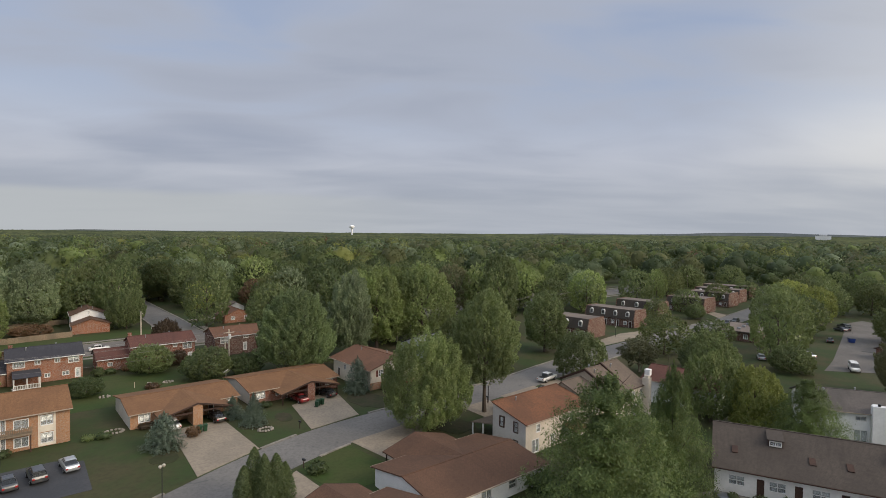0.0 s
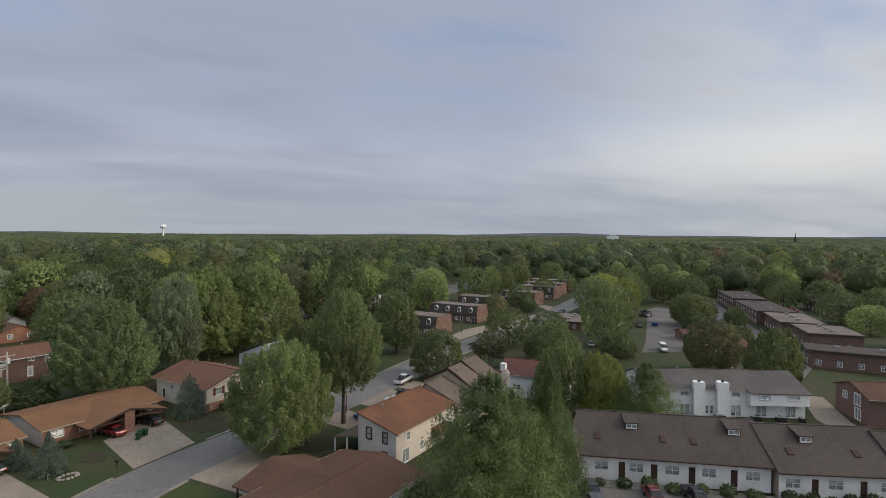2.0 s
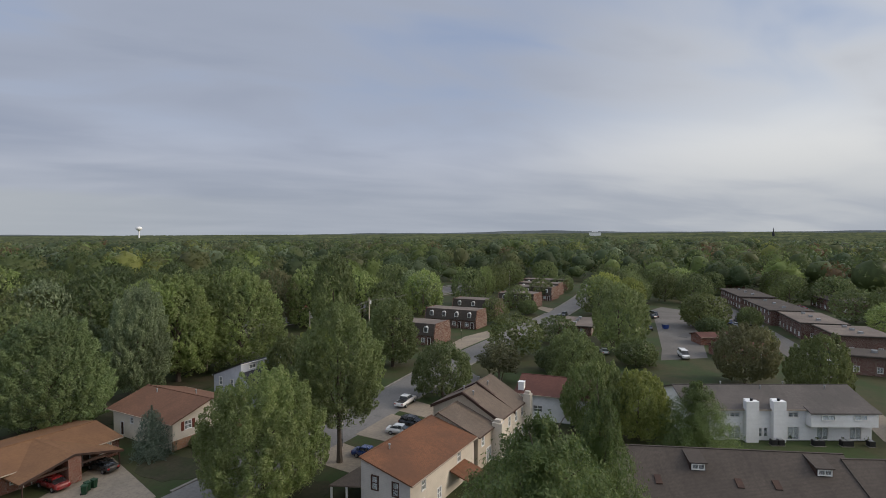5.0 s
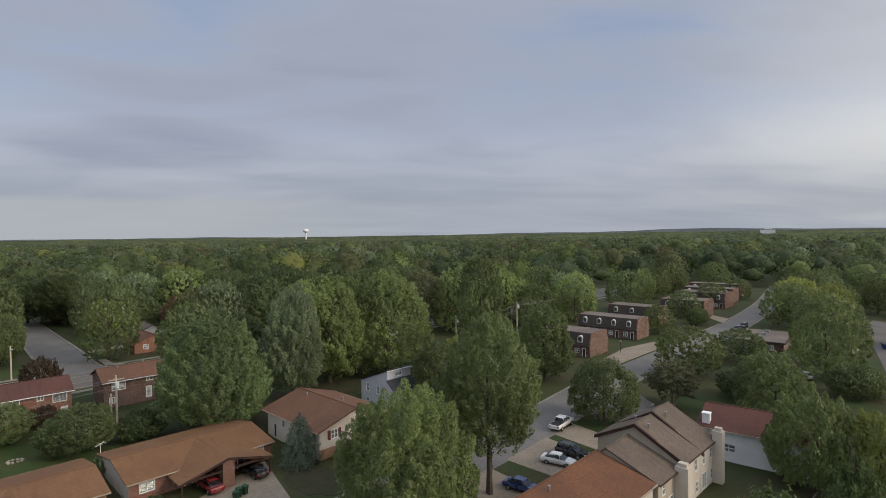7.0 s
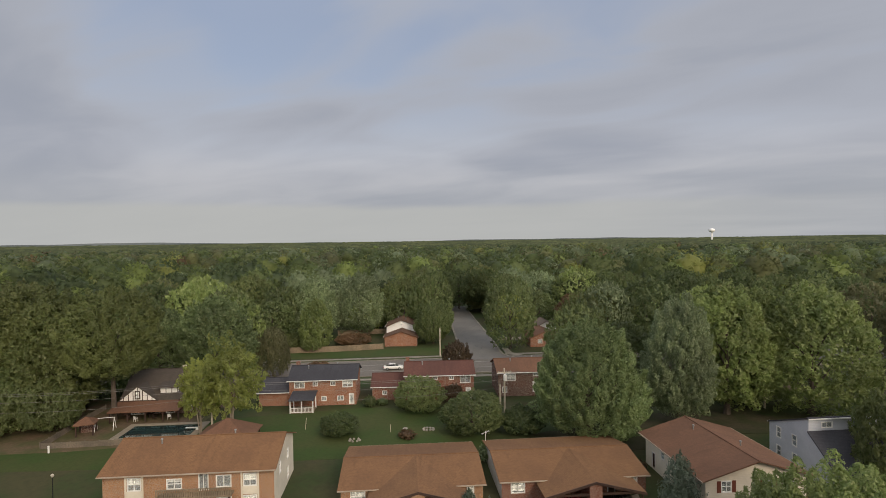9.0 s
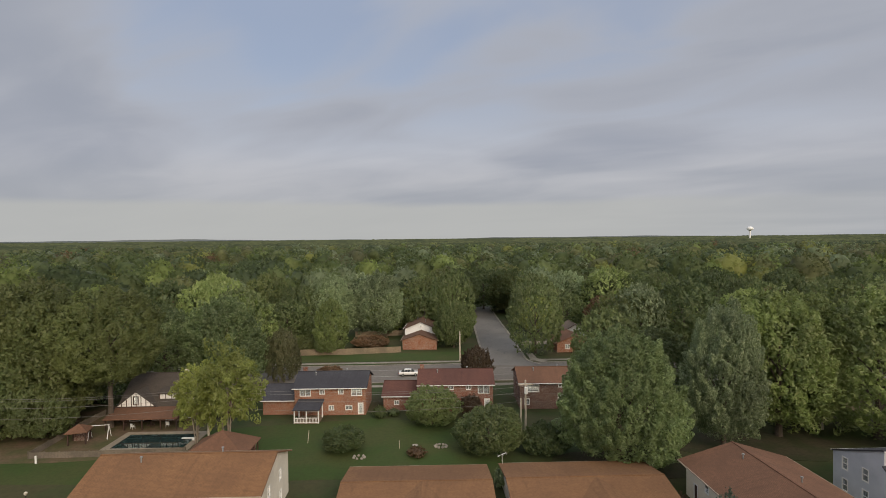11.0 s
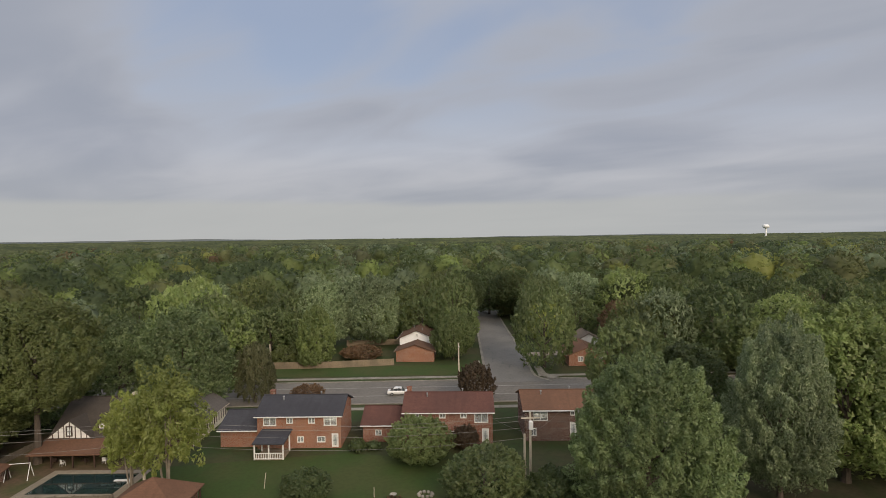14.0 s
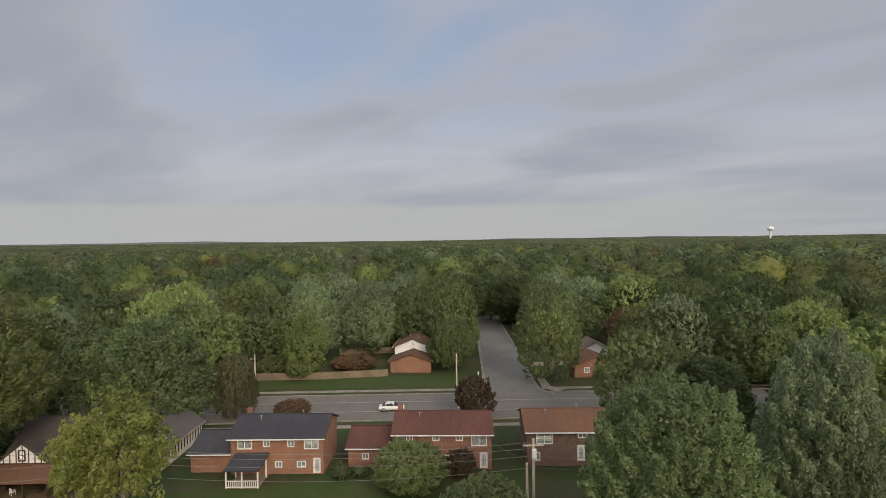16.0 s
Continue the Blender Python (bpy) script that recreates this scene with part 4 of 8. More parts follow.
# ---- ground, roads, pavements ----
def ground_sheet():
    rings = [0, 15, 30, 45, 60, 80, 100, 120, 140, 160, 180, 210, 240, 270, 300, 350, 420, 520, 700, 1000, 1500, 2000, 2500, 3000, 3500, 4000, 4500, 5200, 7000]
    n = 96
    verts = [(0, 0, gz(0, 0))]
    for r in rings[1:]:
        for k in range(n):
            a = 2 * math.pi * k / n
            x, y = r * math.cos(a), r * math.sin(a)
            verts.append((x, y, gz(x, y)))
    tris = [(0, 1 + k, 1 + (k + 1) % n) for k in range(n)]
    for j in range(len(rings) - 2):
        o, p = 1 + j * n, 1 + (j + 1) * n
        for k in range(n):
            a, b, c, d = o + k, o + (k + 1) % n, p + (k + 1) % n, p + k
            tris += [(a, d, c), (a, c, b)]
    ob = new("ground", raw_mesh("ground", np.array(verts), np.array(tris), GRASS))
    tagged(ob, "wide grassy ground rising gently to the north", "ground", kind="structure")


ground_sheet()


def strip(name, left, right, lift, mat, label, category, thick=0.3, kind="structure"):
    """A flat band between two rows of points, lying lift above the ground."""
    bm = bmesh.new()
    rows = []
    for (ax, ay), (bx, by) in zip(left, right):
        rows.append([bm.verts.new((x, y, gz(x, y) + z)) for x, y, z in ((ax, ay, lift), (bx, by, lift), (bx, by, lift - thick), (ax, ay, lift - thick))])
    for p, q in zip(rows, rows[1:]):
        for k in range(4):
            bm.faces.new((p[k], p[(k + 1) % 4], q[(k + 1) % 4], q[k]))
    bm.faces.new(rows[0])
    bm.faces.new(rows[-1][::-1])
    bmesh.ops.recalc_face_normals(bm, faces=bm.faces)
    ob = new(name, mesh_of(name, bm, mat))
    return tagged(ob, label, category, kind=kind)


def smooth_line(points, step=3.0):
    """Catmull-Rom through the points."""
    pts = [Vector((*p, 0)) for p in points]
    pts = [pts[0] * 2 - pts[1], *pts, pts[-1] * 2 - pts[-2]]
    out = []
    for a, b, c, d in zip(pts, pts[1:], pts[2:], pts[3:]):
        n = max(2, int((c - b).length / step))
        for k in range(n):
            t = k / n
            out.append(0.5 * (2 * b + (c - a) * t + (2 * a - 5 * b + 4 * c - d) * t * t + (3 * b - a - 3 * c + d) * t**3))
    out.append(pts[-2])
    return [(p.x, p.y) for p in out]


def offset(line, dist):
    """The line moved to its left by dist."""
    out = []
    for k, (x, y) in enumerate(line):
        ax, ay = line[max(k - 1, 0)]
        bx, by = line[min(k + 1, len(line) - 1)]
        l = math.hypot(bx - ax, by - ay)
        out.append((x - (by - ay) / l * dist, y + (bx - ax) / l * dist))
    return out


def flat(name, outline, lift, mat, label, category, thick=0.3, kind="structure"):
    bm = bmesh.new()
    prism(bm, outline, lambda x, y: gz(x, y) + lift - thick, lambda x, y: gz(x, y) + lift)
    bmesh.ops.recalc_face_normals(bm, faces=bm.faces)
    ob = new(name, mesh_of(name, bm, mat))
    return tagged(ob, label, category, kind=kind)


# the lane that bends between the houses
LANE = smooth_line([(-70, -12), (-40, 5.5), (-12, 21), (2, 28.6), (14, 33), (28, 35.4), (44, 37.3), (60, 39.5), (75, 43), (92, 46.5), (112, 49), (135, 51.5), (160, 54.5), (190, 58.5), (225, 65), (260, 73), (330, 92)])
LANE_HALF = 4.3
strip("road", offset(LANE, LANE_HALF), offset(LANE, -LANE_HALF), 0.02, ROAD, "worn pale concrete residential lane that bends between houses", "road")


def cut(line, x0, x1):
    return [p for p in line if x0 <= p[0] <= x1]


for side, runs in ((1, ((-70, -7.5), (3.6, 11.6), (23, 104), (134, 186), (196, 330))), (-1, ((-70, 0.6), (5.4, 15), (29, 39), (48, 49), (57, 62), (68, 108), (150, 330)))):
    for x0, x1 in runs:
        a, b = offset(LANE, side * LANE_HALF), offset(LANE, side * (LANE_HALF + 0.45))
        keep = [k for k, p in enumerate(LANE) if x0 <= p[0] <= x1]
        if len(keep) > 1:
            strip("kerb", [a[k] for k in keep], [b[k] for k in keep], 0.14, KERB, "low pale concrete kerb along the lane", "kerb")

# the main road and the side street to the north
MAIN = [(-260, 89), (-140, 104.5), (-60, 115), (-30, 118.6), (0, 121.8), (30, 125.0), (80, 129.5), (160, 135), (300, 144)]
MAIN = smooth_line(MAIN, 6)
strip("road", offset(MAIN, 7.4), offset(MAIN, -7.4), 0.02, MAINROAD, "grey four-lane main road with worn lines", "road")
for o in (-2.6, 2.9):
    strip("road_line", offset(MAIN, o + 0.09), offset(MAIN, o - 0.09), 0.03, LINE, "worn pale lane line painted on the road", "road marking", 0.008)
for s, runs in ((1, ((-260, 3.0), (15.0, 300))), (-1, ((-260, 300),))):
    for x0, x1 in runs:
        a, b, c, d = (offset(MAIN, s * o) for o in (7.4, 7.8, 9.6, 11.0))
        keep = [k for k, p in enumerate(MAIN) if x0 <= p[0] <= x1]
        strip("kerb", [a[k] for k in keep], [b[k] for k in keep], 0.14, KERB, "pale concrete kerb of the main road", "kerb")
        strip("pavement", [c[k] for k in keep], [d[k] for k in keep], 0.06, KERB, "narrow concrete pavement beside the main road", "pavement")
SIDE_L = smooth_line([(2.5, 127.5), (3.2, 132), (3.6, 140), (2.4, 160), (0.8, 185), (-2, 230)], 6)
SIDE_R = smooth_line([(17.5, 129.2), (14.6, 133), (13.8, 140), (12.4, 160), (10.0, 185), (6, 230)], 6)
n_side = min(len(SIDE_L), len(SIDE_R))
strip("road", SIDE_L[:n_side], SIDE_R[:n_side], 0.05, ROAD, "pale side street running away under trees", "road")
strip("kerb", SIDE_R[:n_side], [(x + 0.6, y) for x, y in SIDE_R[:n_side]], 0.15, KERB, "pale kerb of the side street", "kerb")
strip("kerb", [(x - 0.6, y) for x, y in SIDE_L[:n_side]], SIDE_L[:n_side], 0.15, KERB, "pale kerb of the side street", "kerb")
strip("pavement", [(18.5, 131.2), (15.6, 133.8), (15.0, 141)], [(20.0, 133.2), (17.4, 135), (16.6, 141)], 0.16, KERB, "curved pale pavement at the street corner", "pavement")
flat("driveway", [(14.5, 152), (26, 154), (26, 158), (14.2, 156)], 0.07, DRIVE, "pale concrete driveway off the side street", "driveway")

# driveways and lots along the lane
flat("driveway", [(-6.2, 29.6), (3.2, 34.3), (1.6, 49.5), (-6.6, 49.0)], 0.05, DRIVE, "wide tan concrete driveway with saw-cut joints", "driveway")
flat("driveway", [(12.4, 37.4), (22.0, 39.6), (24.2, 56.0), (13.8, 50.5)], 0.05, DRIVE, "wide tan concrete driveway with saw-cut joints", "driveway")
flat("driveway", [(15.6, 29.4), (29.0, 31.6), (24.5, 18.6), (17.6, 19.4)], 0.05, DRIVE, "pale concrete driveway of the brown-roofed house", "driveway")
flat("driveway", [(0.6, 21.8), (5.2, 24.3), (7.0, 12.0), (1.5, 12.0)], 0.045, DRIVE, "pale concrete driveway beside a small lawn", "driveway")
flat("driveway", [(39.6, 32.8), (46.6, 33.8), (46.6, 20.5), (40.4, 20.0)], 0.05, DRIVE, "pale concrete driveway in front of a townhouse", "driveway")
flat("driveway", [(50.2, 34.2), (60.8, 35.8), (60.2, 23.5), (51.6, 22.5)], 0.05, DRIVE, "pale concrete driveway shared by townhouses", "driveway")
flat("driveway", [(62.8, 35.8), (68.8, 36.6), (68.0, 23.5), (62.6, 23.0)], 0.05, DRIVE, "pale concrete driveway behind townhouses", "driveway")
flat("lawn", [(5.6, 24.4), (14.8, 28.8), (16.6, 19.0), (13.2, 15.4), (7.2, 15.6)], 0.02, LAWN, "small mown green lawn by the lane", "lawn")
flat("car_park", [(-48, 30), (-17.6, 33), (-18.2, 43.2), (-21.6, 45.0), (-48, 42.5)], 0.05, ASPHALT, "dark sealed asphalt car park", "car park")
flat("car_park", [(30, -45), (47, -45), (57.5, -31.5), (46.8, -9.8), (38, -6), (26, -14)], 0.05, OLDLOT, "faded asphalt car park before terraced houses", "car park")
flat("pavement", [(45.7, -10.4), (47.6, -9.6), (57.6, -30.2), (65.0, -42.0), (63.2, -43.0), (55.7, -31.0)], 0.10, KERB, "concrete pavement along the terrace front", "pavement")
flat("lawn", [(-75, 62.5), (-44, 64), (-20, 66.5), (6, 68.5), (8, 88), (-16, 90), (-40, 84), (-75, 70)], 0.015, LAWN, "long green back lawns behind the houses", "lawn")
flat("lawn", [(-52, 129.0), (2.0, 134.2), (2.4, 143), (-17, 141.2), (-52, 136)], 0.02, LAWN, "bright green mown verge before a fence", "lawn")
flat("yard", [(-100, 66), (-58, 70), (-44, 73), (-42, 88), (-70, 96), (-100, 90)], 0.022, LITTER, "brown yard floor strewn with dead leaves", "yard")
flat("car_park", [(130, 7), (140, -2), (172, 5), (226, 22), (230, 30), (218, 31), (180, 20), (144, 10)], 0.04, OLDLOT, "faded grey car park among trees", "car park")
flat("car_park", [(128, -30), (150, -20), (214, 4), (290, 32), (294, 22), (222, -3), (160, -25), (140, -31)], 0.05, OLDLOT, "faded car park before long low buildings", "car park")
flat("driveway", [(96, -33.5), (112, -30.0), (113, -34.0), (98, -38.5), (86, -45), (80, -44)], 0.05, DRIVE, "pale concrete lane beside a white building", "driveway")
flat("driveway", [(104, 53.2), (133, 56.2), (140, 61.5), (126, 62.5), (108, 58.5)], 0.06, DRIVE, "pale concrete apron before brick flats", "driveway")
flat("driveway", [(186, 62), (197, 64.5), (200, 71.5), (194, 71)], 0.06, DRIVE, "pale concrete driveway", "driveway")


def blob(cx, cy, rx, ry, seed):
    """An uneven rounded outline."""
    rng = random.Random(seed)
    return [(cx + rx * math.cos(k * 0.3491) * rng.uniform(0.82, 1.1), cy + ry * math.sin(k * 0.3491) * rng.uniform(0.82, 1.1)) for k in range(18)]


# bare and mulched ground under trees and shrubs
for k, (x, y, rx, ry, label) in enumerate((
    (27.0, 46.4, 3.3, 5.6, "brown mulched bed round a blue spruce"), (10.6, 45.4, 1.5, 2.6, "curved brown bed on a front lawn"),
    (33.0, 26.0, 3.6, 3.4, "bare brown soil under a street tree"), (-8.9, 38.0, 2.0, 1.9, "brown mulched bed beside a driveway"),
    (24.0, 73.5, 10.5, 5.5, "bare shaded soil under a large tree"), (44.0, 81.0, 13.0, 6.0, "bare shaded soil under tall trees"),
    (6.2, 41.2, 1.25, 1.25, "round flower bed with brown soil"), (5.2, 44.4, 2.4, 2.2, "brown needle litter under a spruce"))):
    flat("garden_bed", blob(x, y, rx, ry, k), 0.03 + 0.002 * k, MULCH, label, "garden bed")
flat("car_park", [(76, 30), (88, 33), (96, 44), (74, 40)], 0.05, OLDLOT, "grey paved yard by the lane", "car park")


# ---- houses ----
B = dict(blind=0.6)


def brick_apartments():
    root = thing("apartment_house", -29.9, 56.9, 5.6, "two-storey orange-tan brick apartment house with a brown gable roof", "apartment house")
    w, d = 19.4, 11.2
    wins = []
    for z in (0.5, 3.1):
        wins += [(-6.2, z, 1.5, 1.5, "pair", B), (6.9, z, 1.5, 1.5, "pair", B)]
        wins += [(-1.7, z, 1.7, 1.2, "pair", dict(blind=0.3)), (1.6, z - 0.25, 1.1, 2.0, "slide"), (3.9, z, 1.7, 1.4, "slide")]
    east = [(-2.5, 3.2, 0.9, 1.3, "hung"), (2.0, 3.2, 0.9, 1.3, "hung"), (2.0, 0.7, 0.9, 1.3, "hung")]
    house(root, w, d, 5.2, 7.2, {"S": BRICK_TAN, "N": BRICK_TAN, "W": BRICK_TAN, "E": STUCCO}, ROOF_ORANGE, over=0.6, openings={"S": wins, "E": east, "W": east}, vents=2)
    for u in (-6.2, 6.9):
        bm = bmesh.new()
        for z0, z1 in ((0.1, 0.45), (2.15, 3.05), (4.75, 5.1)):
            box(bm, u - 0.95, u + 0.95, -d / 2 - 0.06, -d / 2 - 0.003, z0, z1)
        for s in (-1, 1):
            box(bm, u + s * 0.95 - 0.1, u + s * 0.95 + 0.1, -d / 2 - 0.06, -d / 2 - 0.003, 0.1, 5.1)
        part("window_panel", bm, STUCCO, root, "tall pale panel round stacked windows")
    bm = bmesh.new()
    box(bm, -3.3, 5.1, -d / 2 - 1.3, -d / 2 - 0.01, 2.5, 2.68)
    part("balcony", bm, WOOD, root, "timber balcony deck")
    bm = bmesh.new()
    for k in range(43):
        x = -3.25 + k * 0.198
        box(bm, x - 0.05, x + 0.05, -d / 2 - 1.28, -d / 2 - 1.22, 2.68, 3.5)
    box(bm, -3.3, 5.1, -d / 2 - 1.3, -d / 2 - 1.2, 3.5, 3.6)
    part("balcony_rail", bm, WOOD, root, "slatted timber balcony rail")
    for x in (-3.1, 0.9, 4.9):
        bm = bmesh.new()
        box(bm, x - 0.09, x + 0.09, -d / 2 - 1.29, -d / 2 - 1.11, 0.0, 2.5)
        part("post", bm, TIMBER, root)


def duplex(x, y, rz, w, cross_x, cross_w, label, roof=ROOF_ORANGE, brick=BRICK_TAN, gable=SIDE_GREY, flip=1, front=9.2, mirror=False):
    """Single-storey pair of homes: long gable roof and a cross gable over two carports with a brick pier between them."""
    root = thing("duplex_house", x, y, rz, label, "house")
    d, eave, ridge = 12.6, 2.45, 3.5
    cx0, cx1 = cross_x - cross_w / 2, cross_x + cross_w / 2
    wins = [(-w / 2 + 2.0, 0.85, 1.7, 1.3, "pair", dict(blind=0.9)), (w / 2 - 1.9, 0.85, 1.6, 1.3, "pair", dict(blind=0.9)),
            (cross_x - cross_w * 0.30, 0.05, 0.95, 2.05, "door"), (cross_x + cross_w * 0.30, 0.05, 0.95, 2.05, "door"), (cross_x - cross_w * 0.42, 0.9, 0.9, 1.2, "hung")]
    back = [(-5, 0.9, 1.4, 1.2, "hung"), (-1.5, 0.1, 1.7, 2.0, "slide"), (3, 0.9, 1.4, 1.2, "hung"), (6, 0.9, 0.9, 1.0, "hung")]
    house(root, w, d, eave, ridge, {"S": brick, "N": gable, "E": gable, "W": gable}, roof, over=0.55, openings={"S": wins, "N": back}, vents=0, gutter=True)
    # cross gable
    rise = (ridge - 2.05) / (cross_w / 2)
    yf = -front - 1.4
    bm = bmesh.new()
    t = 0.2
    for s in (-1, 1):
        ex = cross_x + s * (cross_w / 2 + 0.3)
        ez = ridge - rise * (cross_w / 2 + 0.3)
        low_y = -d / 2 - 0.2
        a, b = (ex, yf, ez + t), (cross_x, yf, ridge - 0.02 + t)
        c, e = (cross_x, -0.05, ridge - 0.02 + t), (ex, low_y + 0.2, ez + t)
        pts = (a, b, c, e) if s < 0 else (b, a, e, c)
        slab(bm, *pts)
    top = part("carport_roof", bm, roof, root, "low cross gable over the carports")
    bm = bmesh.new()
    for s in (-1, 1):
        ex, ez = cross_x + s * (cross_w / 2 + 0.3), ridge - rise * (cross_w / 2 + 0.3)
        vs = [bm.verts.new(p) for p in ((ex, yf - 0.03, ez + t), (cross_x, yf - 0.03, ridge + t), (cross_x, yf - 0.03, ridge + t - 0.28), (ex, yf - 0.03, ez + t - 0.28))]
        vb = [bm.verts.new((v.co.x, yf + 0.06, v.co.z)) for v in vs]
        bm.faces.new(vs)
        bm.faces.new(vb[::-1])
        for k in range(4):
            bm.faces.new((vs[k], vb[k], vb[(k + 1) % 4], vs[(k + 1) % 4]))
    part("bargeboard", bm, TIMBER, top)
    bm = bmesh.new()
    box(bm, cross_x - 0.75, cross_x + 0.75, yf + 0.15, yf + 3.4, 0, ridge - 0.15)
    part("brick_pier", bm, brick, root, "brick store between the carports")
    for u in (cx0 + 0.1, cx1 - 0.1, cross_x - cross_w * 0.25, cross_x + cross_w * 0.25):
        if abs(u - cross_x) > cross_w * 0.4:
            bm = bmesh.new()
            box(bm, u - 0.08, u + 0.08, yf + 0.3, yf + 0.46, 0, ridge - rise * abs(u - cross_x))
            part("post", bm, TIMBER, root)
    bm = bmesh.new()
    box(bm, cx0 + 0.02, cx1 - 0.02, yf + 0.28, yf + 0.48, 2.0, 2.25)
    part("beam", bm, TIMBER, root)
    return root


def split_level():
    root = thing("split_level_house", 35.3, 58.6, 6.2 - 90, "cream split-level house with a brown gable roof and red-brown shutters", "house")
    # the ridge runs north and south; the south gable is its front
    w, d, eave, ridge = 14.6, 12.2, 4.2, 6.0
    front = [(-3.6, 2.5, 1.2, 1.3, "pair", dict(shutter=True)), (1.6, 2.5, 1.2, 1.3, "pair", dict(shutter=True)), (4.4, 2.4, 0.8, 1.0, "hung"), (-3.2, 0.4, 1.2, 1.0, "slide")]
    west = [(-2.5, 2.4, 0.8, 1.0, "hung"), (3.6, 0.6, 1.0, 0.9, "slide"), (-5, 0.3, 0.9, 2.0, "door")]
    house(root, w, d, eave, ridge, {"S": STUCCO, "N": STUCCO, "E": SIDE_CREAM, "W": SIDE_CREAM}, ROOF_BROWN_L, over=0.7, gable_over=0.7, openings={"E": front, "S": west}, vents=2)
    bm = bmesh.new()
    box(bm, w / 2 + 0.01, w / 2 + 0.12, -d / 2 - 0.1, d / 2 + 0.1, 0.0, 1.4)
    part("stone_base", bm, BRICK_TAN, root, "stone-faced lower wall")
    bm = bmesh.new()
    box(bm, w / 2 + 0.12, w / 2 + 2.2, -1.5, 4.5, 1.35, 1.5)
    for x, y in ((w / 2 + 2.1, -1.4), (w / 2 + 2.1, 4.4)):
        box(bm, x - 0.07, x + 0.07, y - 0.07, y + 0.07, 0, 2.4)
    box(bm, w / 2 + 2.05, w / 2 + 2.15, -1.5, 4.5, 2.3, 2.4)
    part("deck", bm, TIMBER, root, "small timber deck")


def saltbox():
    root = thing("saltbox_house", 52.0, 64.2, 6.0, "pale blue-grey two-storey house with a long charcoal front roof", "house")
    w, d = 9.5, 7.4
    west = [(-1.8, 3.3, 0.9, 1.5, "hung"), (1.2, 3.2, 0.9, 1.5, "hung"), (-1.8, 0.7, 0.9, 1.5, "hung"), (1.2, 0.7, 0.9, 1.5, "hung")]
    house(root, w, d, 7.6, 7.62, SIDE_BLUE, ROOF_SLATE, over=0.12, gable_over=0.12, mid=-d / 2 + 0.1, eave_n=4.9, openings={"W": west, "S": [(-2.2, 6.45, 1.5, 0.75, "slide")], "E": west}, gutter=WHITE)
    bm = bmesh.new()
    y0, y1, z0, z1 = -d / 2 - 6.6, -d / 2, 0.9, 6.1
    slab(bm, (-w / 2 - 0.2, y0 - 0.3, z0 - 0.13), (w / 2 + 0.2, y0 - 0.3, z0 - 0.13), (w / 2 + 0.2, y1 + 0.0, z1), (-w / 2 - 0.2, y1 + 0.0, z1))
    part("front_roof", bm, ROOF_SLATE, root, "long charcoal lean-to roof")
    for s in (-1, 1):
        bm = bmesh.new()
        pts = [(y1 - 0.01, 0), (y1 - 0.01, z1 - 0.17), (y0, z0 - 0.16), (y0, 0)]
        a = [bm.verts.new((s * w / 2, p, q)) for p, q in pts]
        b = [bm.verts.new((s * (w / 2 - 0.2), p, q)) for p, q in pts]
        bm.faces.new(a)
        bm.faces.new(b[::-1])
        for k in range(4):
            bm.faces.new((a[k], a[(k + 1) % 4], b[(k + 1) % 4], b[k]))
        part("wing_wall", bm, SIDE_BLUE, root)


